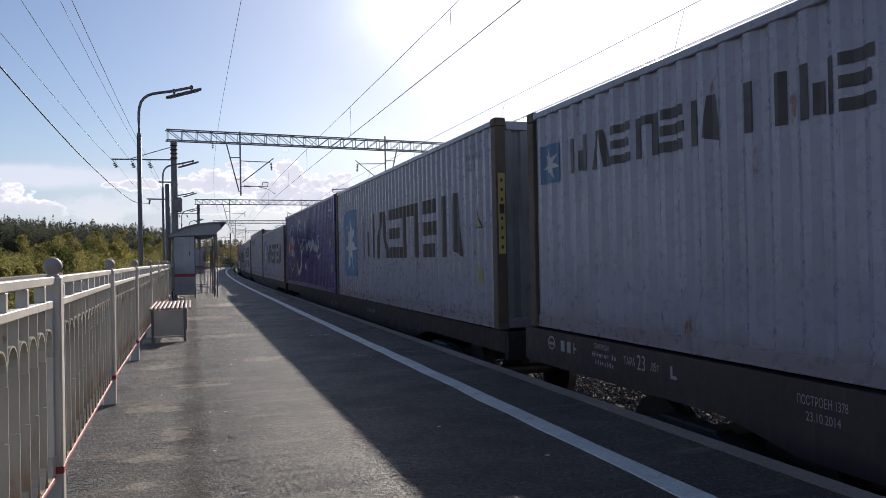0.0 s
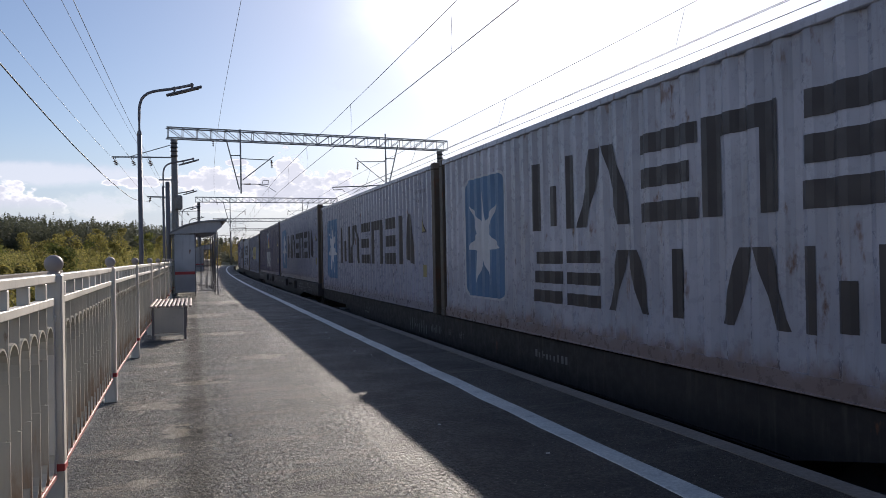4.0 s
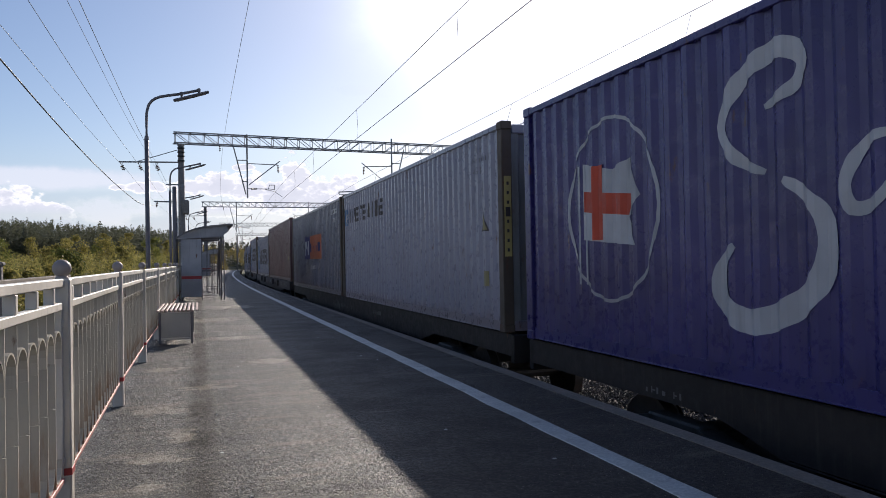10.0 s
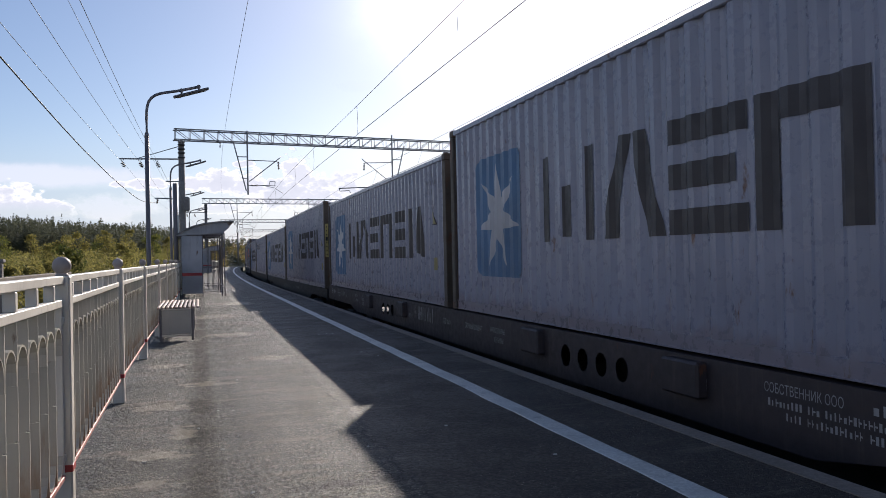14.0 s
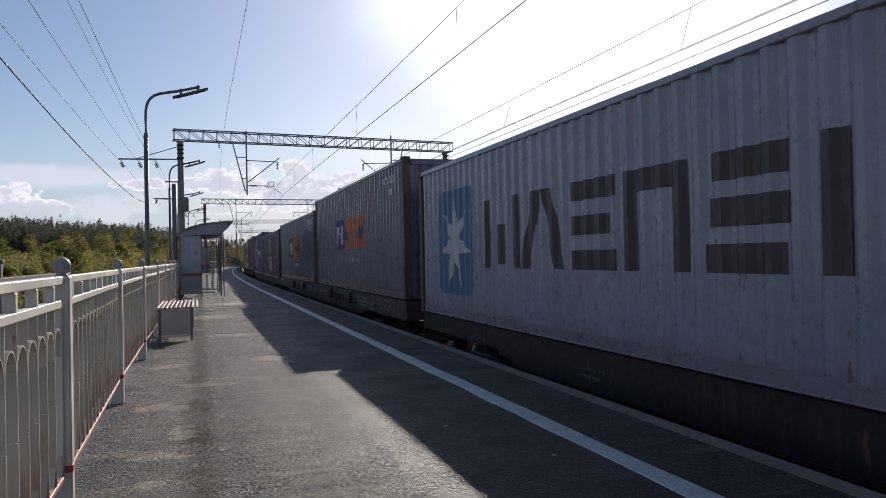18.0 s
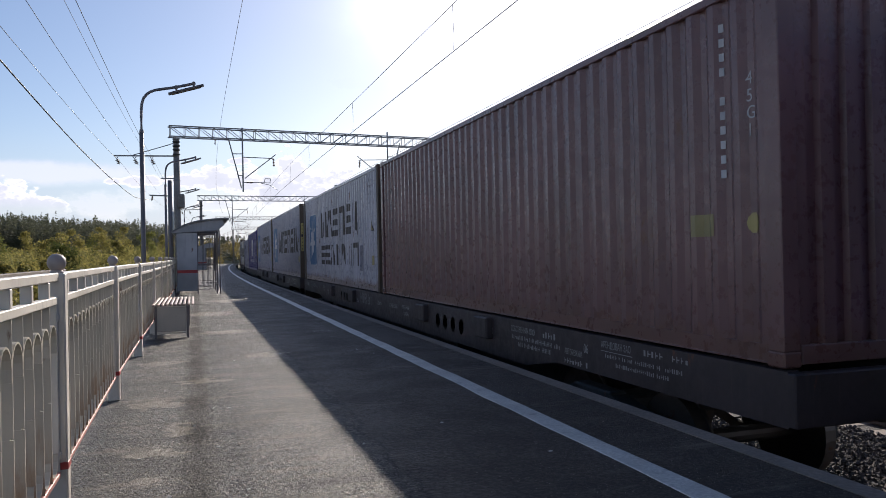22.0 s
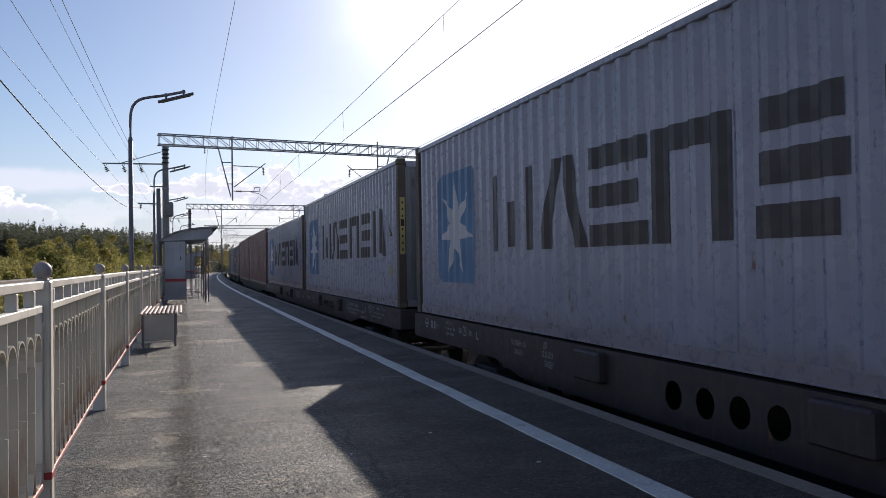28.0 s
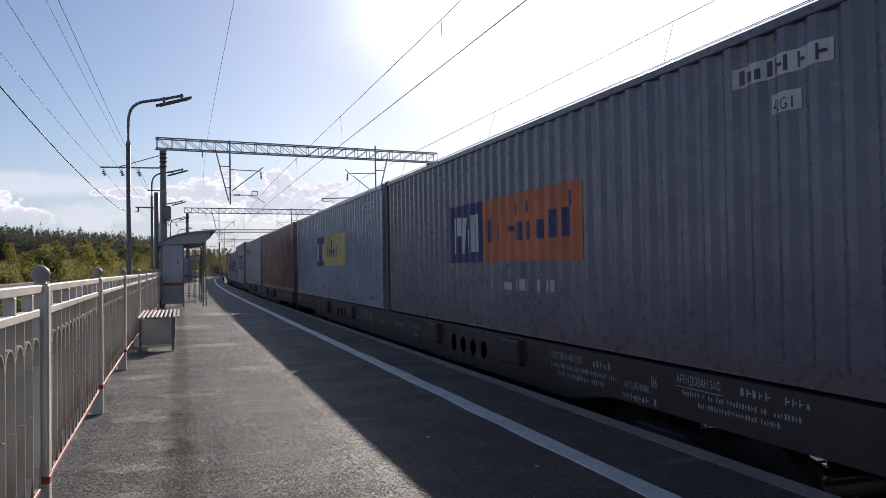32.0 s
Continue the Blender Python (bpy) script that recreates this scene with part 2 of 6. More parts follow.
def weathered(N, L, c):
    """Dark clots of binder, and darker and paler bands across the platform."""
    clots = noise_of(N, L, coords(N, L, shuffle=False), 6.5, 5, 0.65)
    c = mix(N, L, ramp(N, L, clots, 0.5, 0.64, 0.0, 0.5), c, (0.045, 0.042, 0.036))
    bands = noise_of(N, L, coords(N, L, (0.6, 2.6, 1), False), 1.1, 6, 0.64)
    c = mix(N, L, ramp(N, L, bands, 0.38, 0.52, 0.62, 0.0), c, (0.05, 0.046, 0.039))
    return mix(N, L, ramp(N, L, bands, 0.55, 0.7, 0.0, 0.5), c, (0.3, 0.265, 0.21))


def crack(N, L):
    """The open joint along the seam between old and newer asphalt."""
    tc = N.new("ShaderNodeTexCoord")
    sep = N.new("ShaderNodeSeparateXYZ")
    L.new(tc.outputs["Object"], sep.inputs[0])
    n = noise_of(N, L, coords(N, L, (1, 0.8, 1), False), 3.0, 7, 0.72)
    off = sum_of(N, L, "SUBTRACT", sum_of(N, L, "ADD", sep.outputs["X"], sum_of(N, L, "MULTIPLY", sum_of(N, L, "SUBTRACT", n, 0.5), 0.4)), SEAM_X)
    return ramp(N, L, sum_of(N, L, "ABSOLUTE", off, 0.0), 0.004, 0.02, 0.8, 0.0)


def asphalt():
    """Coarse worn asphalt: pale and dark chippings in black binder, brown and sandy patches worn into it."""
    m, N, L, b = mat_new("asphalt")
    vec = coords(N, L, shuffle=False)

    def cells(scale):
        v = N.new("ShaderNodeTexVoronoi")
        v.inputs["Scale"].default_value = scale
        L.new(vec, v.inputs["Vector"])
        s = N.new("ShaderNodeSeparateColor")
        L.new(v.outputs["Color"], s.inputs[0])
        return v.outputs["Distance"], s.outputs[0]

    d1, c1 = cells(62)
    d2, c2 = cells(26)
    lumps = noise_of(N, L, vec, 24, 6, 0.72)
    patch = noise_of(N, L, vec, 1.3, 5, 0.6)
    wide = noise_of(N, L, coords(N, L, (0.5, 0.9, 1), False), 0.45, 4, 0.55)
    c = mix(N, L, ramp(N, L, c1, 0.35, 1.0), (0.076, 0.068, 0.058), (0.37, 0.327, 0.268))
    c = mix(N, L, ramp(N, L, c2, 0.82, 0.95, 0, 0.6), c, (0.26, 0.24, 0.215))
    c = mix(N, L, ramp(N, L, d1, 0.3, 0.65, 0, 0.8), c, (0.028, 0.027, 0.027))
    c = mix(N, L, ramp(N, L, lumps, 0.5, 0.68, 0, 0.7), c, (0.03, 0.029, 0.028))
    c = mix(N, L, ramp(N, L, patch, 0.45, 0.7, 0, 0.45), c, (0.075, 0.07, 0.062))
    c = mix(N, L, ramp(N, L, wide, 0.5, 0.68, 0, 0.5), c, (0.165, 0.145, 0.118))
    c = weathered(N, L, c)
    new_side = beyond_seam(N, L)
    smooth_mix = mix(N, L, ramp(N, L, c1, 0.3, 1.0), (0.052, 0.042, 0.035), (0.13, 0.107, 0.088))
    smooth_mix = mix(N, L, ramp(N, L, patch, 0.4, 0.7, 0, 0.4), smooth_mix, (0.052, 0.048, 0.043))
    c = mix(N, L, new_side, c, smooth_mix)
    c = sandy(N, L, c)
    c = mix(N, L, dark_strip(N, L), c, (0.035, 0.033, 0.03))
    c = mix(N, L, crack(N, L), c, (0.02, 0.019, 0.018))
    L.new(c, b.inputs["Base Color"])
    strip = dark_strip(N, L)
    L.new(sum_of(N, L, "MINIMUM", 1.0, sum_of(N, L, "ADD", ramp(N, L, patch, 0.3, 0.7, 0.46, 0.64), strip)), b.inputs["Roughness"])
    L.new(sum_of(N, L, "MULTIPLY_ADD", strip, -0.6), b.inputs["Specular IOR Level"])
    mth = N.new("ShaderNodeMath")
    mth.operation = "MULTIPLY_ADD"
    L.new(lumps, mth.inputs[0])
    mth.inputs[1].default_value = 2.2
    L.new(c1, mth.inputs[2])
    bump(N, L, mth.outputs[0], 1.0, 0.03, b)
    return m


ASPHALT = asphalt()
def chippings():
    m, N, L, b = mat_new("chippings")
    geo = N.new("ShaderNodeNewGeometry")
    c = mix(N, L, ramp(N, L, geo.outputs["Random Per Island"], 0.2, 1.0), (0.085, 0.077, 0.066), (0.43, 0.385, 0.315))
    fine = noise_of(N, L, coords(N, L, shuffle=False), 160, 3)
    strip = dark_strip(N, L)
    c = weathered(N, L, mix(N, L, ramp(N, L, fine, 0.4, 0.7, 0, 0.5), c, (0.06, 0.056, 0.05)))
    c = mix(N, L, crack(N, L), sandy(N, L, c), (0.02, 0.019, 0.018))
    L.new(mix(N, L, strip, c, (0.035, 0.033, 0.03)), b.inputs["Base Color"])
    b.inputs["Roughness"].default_value = 0.62
    L.new(sum_of(N, L, "MULTIPLY_ADD", strip, -0.6), b.inputs["Specular IOR Level"])
    return m


GRIT = chippings()
CONCRETE = ground_like("concrete", (0.23, 0.188, 0.155), (0.32, 0.27, 0.222), 30, 0.85, 0.35, 0.006)
LINE_PAINT = ground_like("road_paint", (0.58, 0.58, 0.54), (0.76, 0.76, 0.71), 40, 0.5, 0.4, 0.004, stains=((0.2, 0.2, 0.2), (1, 1, 1), 6, 0.56, 0.72, 0.6))
BALLAST = ground_like("ballast", (0.05, 0.046, 0.043), (0.11, 0.1, 0.095), 14, 0.9, 1.0, 0.06)
GRASS = ground_like("grass_ground", (0.06, 0.07, 0.025), (0.14, 0.125, 0.05), 3.0, 0.95, 0.8, 0.1)
STEEL = painted("rail_steel", (0.22, 0.18, 0.15), 0.45, 0.3, 0.6, 0.7)
FENCE_PAINT = painted("fence_paint", (0.74, 0.69, 0.61), 0.45, 0.22, 0.35, grain=14)
FENCE_RED = painted("fence_red", (0.5, 0.2, 0.17), 0.5, 0.3, 0.4)
BAND_RED = painted("band_red", (0.45, 0.05, 0.05), 0.5, 0.2)
BALL_PAINT = painted("ball_paint", (0.43, 0.36, 0.32), 0.55, 0.35, 0.3)
POLE_PAINT = painted("pole_paint", (0.17, 0.155, 0.165), 0.5, 0.3, 0.2)
GALV = painted("galvanised", (0.26, 0.26, 0.27), 0.5, 0.3, 0.3, 0.4)
WIRE = painted("wire_metal", (0.07, 0.065, 0.06), 0.5, 0.1)
MAST = ground_like("mast_concrete", (0.2, 0.185, 0.175), (0.3, 0.28, 0.265), 12, 0.85, 0.3, 0.01)
GLASSY = painted("insulator_glaze", (0.1, 0.05, 0.035), 0.2, 0.05)
SHEET_GREY = painted("sheet_grey", (0.44, 0.43, 0.44), 0.5, 0.25, 0.2)
ROOF_GREY = painted("roof_grey", (0.24, 0.235, 0.235), 0.5, 0.3, 0.2)
BENCH_WHITE = painted("bench_slats", (0.5, 0.37, 0.33), 0.5, 0.3, 0.4)
WOOD_PALE = painted("bench_panel", (0.5, 0.48, 0.44), 0.55, 0.3, 0.2)
BLACKISH = painted("underframe_black", (0.045, 0.045, 0.045), 0.65, 0.4, 0.3)
WHEEL_STEEL = painted("wheel_steel", (0.12, 0.1, 0.09), 0.5, 0.5, 0.6, 0.6)

# ---- ground, platform, tracks ----
def ribbon(bm, sides_z, s0, s1, step=3.0):
    """A sheet along the track; sides_z is its cross-section as (side, z)."""
    n = max(1, int((s1 - s0) / step))
    rows = []
    for i in range(n + 1):
        m = along(s0 + (s1 - s0) * i / n)
        rows.append([bm.verts.new(m @ Vector((side, 0, z))) for side, z in sides_z])
    for a, b in zip(rows, rows[1:]):
        for k in range(len(a) - 1):
            bm.faces.new((a[k], a[k + 1], b[k + 1], b[k]))
    return rows


PLATFORM_END = 148.0
bm = bmesh.new()
bmesh.ops.create_grid(bm, x_segments=60, y_segments=60, size=2600, matrix=Matrix.Translation((0, 0, -1.62)))
slab("ground", bm, GRASS, "rough grassy ground beside the railway line", "ground")

bm = bmesh.new()
rows = ribbon(bm, [(-6.05, -1.6), (-6.05, 0), (-2.0, 0), (-2.0, -0.12), (-1.95, -1.6)], -40, PLATFORM_END)
for row in (rows[0], rows[-1]):
    bm.faces.new(row)
slab("platform", bm, ASPHALT, "worn grey asphalt station platform with sandy patches", "platform")

bm = bmesh.new()
rows = ribbon(bm, [(-2.0, -0.14), (-2.0, 0.004), (-1.85, 0.004), (-1.84, -0.01), (-1.84, -0.14)], -40, PLATFORM_END)
for row in (rows[0], rows[-1]):
    bm.faces.new(row)
slab("platform_edge", bm, CONCRETE, "pale concrete coping along the platform edge", "kerb")

bm = bmesh.new()
ribbon(bm, [(-2.79, 0.0), (-2.785, 0.004), (-2.63, 0.004), (-2.625, 0.0)], -40, PLATFORM_END - 1, 0.6)
rnd = random.Random(8)
for k, v in enumerate(bm.verts):
    if k % 4 == 0:
        shift = (rnd.uniform(-0.011, 0.011), rnd.uniform(-0.011, 0.011))
    v.co.x += shift[0] if k % 4 < 2 else shift[1]
slab("safety_line", bm, LINE_PAINT, "white painted safety line along the platform", "road marking")
bm = bmesh.new()
for s in (62.0, 96.0):
    m = along(s)
    bm.faces.new([bm.verts.new(m @ Vector(p)) for p in ((-2.6, -0.25, 0.004), (-1.9, -0.25, 0.004), (-1.9, 0.25, 0.004), (-2.6, 0.25, 0.004))])
slab("stop_mark", bm, LINE_PAINT, "short white painted marks across the platform edge", "road marking")

bm = bmesh.new()
ribbon(bm, [(-1.95, -1.6), (-1.9, -1.3), (3.0, -1.27), (8.0, -1.3), (9.4, -1.62)], -60, 420, 4)
slab("ballast_bed", bm, BALLAST, "grey crushed stone ballast under two tracks", "ballast")


def stones(count, x0, x1, y0, y1, z):
    """Loose crushed stones lying on the ballast bed."""
    r = np.random.default_rng(3)
    base = np.array([(1, 0, 0), (-1, 0, 0), (0, 1, 0), (0, -1, 0), (0, 0, 1), (0, 0, -1)], float)
    tri = np.array([(0, 2, 4), (2, 1, 4), (1, 3, 4), (3, 0, 4), (2, 0, 5), (1, 2, 5), (3, 1, 5), (0, 3, 5)])
    p = np.stack([r.uniform(x0, x1, count), y0 + (y1 - y0) * r.random(count) ** 1.4, z + r.uniform(-0.01, 0.03, count)], 1)
    size = r.uniform(0.018, 0.042, count)
    v = base[None] * size[:, None, None] * r.uniform(0.6, 1.35, (count, 6, 3)) + r.normal(0, 0.006, (count, 6, 3))
    turn = r.random(count) * 6.28
    c, s = np.cos(turn)[:, None], np.sin(turn)[:, None]
    v = np.stack([v[..., 0] * c - v[..., 1] * s, v[..., 0] * s + v[..., 1] * c, v[..., 2] * 0.8], -1) + p[:, None]
    me = bpy.data.meshes.new("ballast_stones")
    me.from_pydata(v.reshape(-1, 3).tolist(), [], (tri[None] + (np.arange(count) * 6)[:, None, None]).reshape(-1, 3).tolist())
    me.materials.append(BALLAST)
    return tagged(new("ballast_stones", me), "sharp grey crushed stones between the rails", "ballast", "", "stuff")


def grit(count, y0, y1, seed):
    """Chippings that stand out of the worn asphalt."""
    r = np.random.default_rng(seed)
    y = y0 + (y1 - y0) * r.random(count) ** 2.1
    x = r.uniform(-0.75, 3.2, count)
    keep = (x < SEAM_X) | (r.random(count) < 0.12) & ((x < 2.36) | (x > 2.57))
    x, y = x[keep], y[keep]
    n = len(x)
    size = r.uniform(0.0025, 0.0068, n)
    turn = r.random((n, 1)) * 6.28 + np.arange(4)[None] * 1.571
    rad = size[:, None] * r.uniform(0.6, 1.3, (n, 4))
    ring_pts = np.stack([x[:, None] + rad * np.cos(turn), y[:, None] + rad * np.sin(turn), np.full((n, 4), -0.001)], -1)
    top = np.stack([x + r.normal(0, 0.002, n), y + r.normal(0, 0.002, n), size * r.uniform(0.3, 0.75, n)], -1)[:, None]
    v = np.concatenate([ring_pts, top], 1).reshape(-1, 3)
    tri = np.array([(0, 1, 4), (1, 2, 4), (2, 3, 4), (3, 0, 4)])
    me = bpy.data.meshes.new("asphalt_grit")
    me.from_pydata(v.tolist(), [], (tri[None] + (np.arange(n) * 5)[:, None, None]).reshape(-1, 3).tolist())
    me.materials.append(GRIT)
    return tagged(new("asphalt_grit", me), "pale and dark chippings standing out of worn asphalt", "asphalt grit", "", "stuff")


grit(290000, 2.3, 22.0, 21)
def litter():
    """Cigarette ends and scraps of paper on the platform."""
    r = random.Random(4)
    bm = bmesh.new()
    for k in range(46):
        x, y = r.uniform(-0.4, 2.3), 2.6 + 13 * r.random() ** 1.3
        turn = Matrix.Rotation(r.uniform(0, 3), 4, "Z")
        if k % 3:
            box(bm, x, y, 0.005, r.uniform(0.012, 0.026), r.uniform(0.007, 0.011), 0.007, turn=turn)
        else:
            box(bm, x, y, 0.004, r.uniform(0.015, 0.03), r.uniform(0.012, 0.02), 0.003, turn=turn)
    return tagged(slab("litter", bm, LINE_PAINT, "small white cigarette ends and paper scraps on asphalt", "litter"), kind="stuff")


litter()
stones(46000, 3.4, 8.6, 1.0, 26.0, -1.265)


def rail_bm(side):
    bm = bmesh.new()
    prof = [(-0.07, -0.17), (-0.07, -0.15), (-0.012, -0.13), (-0.012, -0.04), (-0.036, -0.03), (-0.036, 0), (0.036, 0), (0.036, -0.03), (0.012, -0.04), (0.012, -0.13), (0.07, -0.15), (0.07, -0.17)]
    ribbon(bm, [(side + a, RAIL_Z + b) for a, b in prof], -60, 420, 4)
    return bm


for axis in (0.0, SECOND_X):
    track = thing("railway_track", "pair of steel rails on concrete sleepers in ballast", "railway track", "tracks", "structure")
    for side in (-0.76, 0.76):
        part("rail", rail_bm(axis + side), STEEL, track)
    bm = bmesh.new()
    s = -20.0
    while s < 160:
        m = along(s)
        c = m @ Vector((axis, 0, RAIL_Z - 0.24))
        box(bm, c.x, c.y, c.z, 2.6, 0.25, 0.14)
        s += 0.55
    tagged(part("sleepers", bm, CONCRETE, track, "weathered concrete sleepers"), kind="stuff")

# ---- containers ----
HALF_L, HALF_W = 6.096, 1.219
PITCH, DEEP, SKIN = 0.278, 0.036, -HALF_W + 0.018


def breaks():
    ys, y = [], -5.93
    while y < 5.93:
        ys += [y, y + 0.072, y + 0.14, y + 0.21]
        y += PITCH
    return [v for v in ys if v < 5.93] + [5.93]


BREAKS = breaks()


def dent(y):
    """Depth of the corrugated side at y."""
    t = (y + 5.93) % PITCH
    return DEEP * (0 if t < 0.072 else (t - 0.072) / 0.068 if t < 0.14 else 1 if t < 0.21 else (PITCH - t) / 0.068)


def clip(poly, lo, hi):
    for keep, lim in ((1, lo), (-1, hi)):
        out = []
        for i, p in enumerate(poly):
            q = poly[(i + 1) % len(poly)]
            a, b = keep * (p[0] - lim) >= 0, keep * (q[0] - lim) >= 0
            if a:
                out.append(p)
            if a != b:
                f = (lim - p[0]) / (q[0] - p[0])
                out.append((lim, p[1] + f * (q[1] - p[1])))
        poly = out
        if len(poly) < 3:
            return []
    return poly


def triangles(shape):
    """Cuts a flat outline into triangles."""
    bm = bmesh.new()
    bm.faces.new([bm.verts.new((a, z, 0)) for a, z in shape])
    bmesh.ops.triangulate(bm, faces=bm.faces)
    out = [[(v.co.x, v.co.y) for v in f.verts] for f in bm.faces]
    bm.free()
    return out


def decal(name, shapes, mat, lift=0.003, flat=None):
    """Paint on the corrugated side; shapes are outlines in metres from the far end and from the bottom. flat: an even plane instead."""
    bm = bmesh.new()
    for shape in shapes:
        for tri in triangles(shape) if len(shape) > 3 else [shape]:
            tri = [(HALF_L - a, z) for a, z in tri]
            if flat is not None:
                bm.faces.new([bm.verts.new((flat - lift, y, z)) for y, z in tri])
                continue
            lo, hi = min(p[0] for p in tri), max(p[0] for p in tri)
            for a, b in zip(BREAKS, BREAKS[1:]):
                if b <= lo or a >= hi:
                    continue
                piece = clip(tri, a, b)
                if piece:
                    mid = (a + b) / 2
                    bm.faces.new([bm.verts.new((SKIN + dent(min(max(y, a + 1e-5), b - 1e-5)) - lift, y, z)) for y, z in piece])
    bmesh.ops.remove_doubles(bm, verts=bm.verts, dist=0.0004)
    return mesh_of(name, bm, mat)


def rect(a0, a1, z0, z1, slant=0.0):
    return [(a0, z0), (a1, z0), (a1 + slant, z1), (a0 + slant, z1)]


def oval(a, z, ra, rz, n=28):
    return [(a + ra * math.cos(k * math.tau / n), z + rz * math.sin(k * math.tau / n)) for k in range(n)]


def ring(a, z, ra, rz, w, n=36):
    out = []
    for k in range(n):
        p, q = k * math.tau / n, (k + 1) * math.tau / n
        out.append([(a + ra * math.cos(p), z + rz * math.sin(p)), (a + ra * math.cos(q), z + rz * math.sin(q)),
                    (a + (ra - w) * math.cos(q), z + (rz - w) * math.sin(q)), (a + (ra - w) * math.cos(p), z + (rz - w) * math.sin(p))])
    return out


def rounded(a0, a1, z0, z1, r=0.14):
    out = []
    for ca, cz, start in ((a1 - r, z1 - r, 0), (a0 + r, z1 - r, 90), (a0 + r, z0 + r, 180), (a1 - r, z0 + r, 270)):
        out += [(ca + r * math.cos(radians(start + k * 22.5)), cz + r * math.sin(radians(start + k * 22.5))) for k in range(5)]
    return out


def star(a, z, ra, rz, points=7, inner=0.36):
    out = []
    for k in range(points * 2):
        turn = k * math.pi / points
        f = 1 if k % 2 == 0 else inner * (1.12 if math.cos(turn) < -0.5 else 0.92)
        tall = f * math.cos(turn)
        out.append((a - 0.04 * ra + ra * f * math.sin(turn), z + rz * (tall if tall < 0.9 else 0.92)))
    return out


def stroke(points, widths):
    """A painted ribbon along points."""
    out = []
    pts = [Vector(p) for p in points]
    edge = []
    for i, p in enumerate(pts):
        d = (pts[min(i + 1, len(pts) - 1)] - pts[max(i - 1, 0)]).normalized()
        n = Vector((-d.y, d.x)) * (widths[i] if isinstance(widths, (list, tuple)) else widths) / 2
        edge.append((p + n, p - n))
    for (a, b), (c, d) in zip(edge, edge[1:]):
        out.append([tuple(a), tuple(b), tuple(d), tuple(c)])
    return out


def brush(points, width, n=5):
    """A smooth painted stroke, thin at both ends."""
    line = smooth_line([(a, z, 0) for a, z in points], n)
    top = len(line) - 1
    return stroke([(p.x, p.y) for p in line], [width * (0.25 + 0.75 * math.sin(math.pi * k / top) ** 0.7) for k in range(top + 1)])


def glyph_row(widths, z0, z1):
    """A row of bold plain bars that stands for a painted name: each pair of numbers is where a block begins and ends, with its pattern."""
    out = []
    h = z1 - z0
    for a0, a1, kind in widths:
        w = a1 - a0
        s = min(w * 0.3, h * 0.24)
        if kind == 0:      # three uprights
            out += [rect(a0, a0 + s * 0.85, z0, z1), rect(a1 - s * 0.85, a1, z0, z1), rect(a0 + w / 2 - s * 0.5, a0 + w / 2 + s * 0.5, z0 + h * 0.05, z0 + h * 0.62)]
        elif kind == 1:    # a wedge
            out += [[(a0, z0), (a0 + s * 1.15, z0), (a0 + w * 0.49, z1), (a0 + w * 0.28, z1)], [(a1 - s * 1.15, z0), (a1, z0), (a0 + w * 0.72, z1), (a0 + w * 0.51, z1)]]
        elif kind == 2:    # three level bars
            out += [rect(a0, a1, z0, z0 + h * 0.22), rect(a0, a1 - w * 0.1, z0 + h * 0.39, z0 + h * 0.61), rect(a0, a1, z1 - h * 0.22, z1)]
        elif kind == 3:    # two uprights and a level bar
            out += [rect(a0, a0 + s, z0, z1), rect(a1 - s, a1, z0, z1), rect(a0 + s, a1 - s, z1 - h * 0.22, z1)]
        elif kind == 4:    # stacked blocks
            out += [rect(a0, a1 - w * 0.08, z0, z0 + h * 0.24), rect(a0 + w * 0.05, a1, z0 + h * 0.38, z0 + h * 0.62), rect(a0 + w * 0.08, a1 - w * 0.04, z1 - h * 0.24, z1)]
        elif kind == 5:    # an upright and a leaning bar
            out += [rect(a0, a0 + s, z0, z1), [(a0 + w * 0.5, z0 + h * 0.12), (a1, z0), (a1 - w * 0.12, z1), (a1 - w * 0.35, z1)]]
        else:              # a plain upright
            out += [rect(a0 + w * 0.3, a0 + w * 0.3 + s * 1.1, z0, z1)]
    return out


def print_row(a0, a1, z0, z1, n, seed=1, fill=0.45):
    """Small writing as plain bars."""
    rnd = random.Random(seed)
    out, step = [], (a1 - a0) / n
    for k in range(n):
        if rnd.random() < 0.86:
            w = fill * rnd.uniform(0.7, 1.45)
            if rnd.random() < 0.4:
                out += [rect(a0 + k * step, a0 + (k + w * 0.4) * step, z0, z1), rect(a0 + (k + w * 0.4) * step, a0 + (k + w * 1.3) * step, z0 + (z1 - z0) * 0.38, z0 + (z1 - z0) * 0.6)]
            else:
                out.append(rect(a0 + k * step, a0 + (k + w) * step, z0, z1 - (z1 - z0) * rnd.choice((0, 0, 0.3))))
    return out


def words(body, a0, z0, size, squeeze=1.0):
    """Readable writing as outlines, beginning a0 from the far end."""
    cu = bpy.data.curves.new("words", "FONT")
    cu.body, cu.size = body, size
    ob = bpy.data.objects.new("words", cu)
    scene.collection.objects.link(ob)
    me = ob.to_mesh()
    me.calc_loop_triangles()
    out = [[(a0 + me.vertices[i].co.x * squeeze, z0 + me.vertices[i].co.y) for i in t.vertices] for t in me.loop_triangles]
    ob.to_mesh_clear()
    bpy.data.objects.remove(ob)
    bpy.data.curves.remove(cu)
    return out


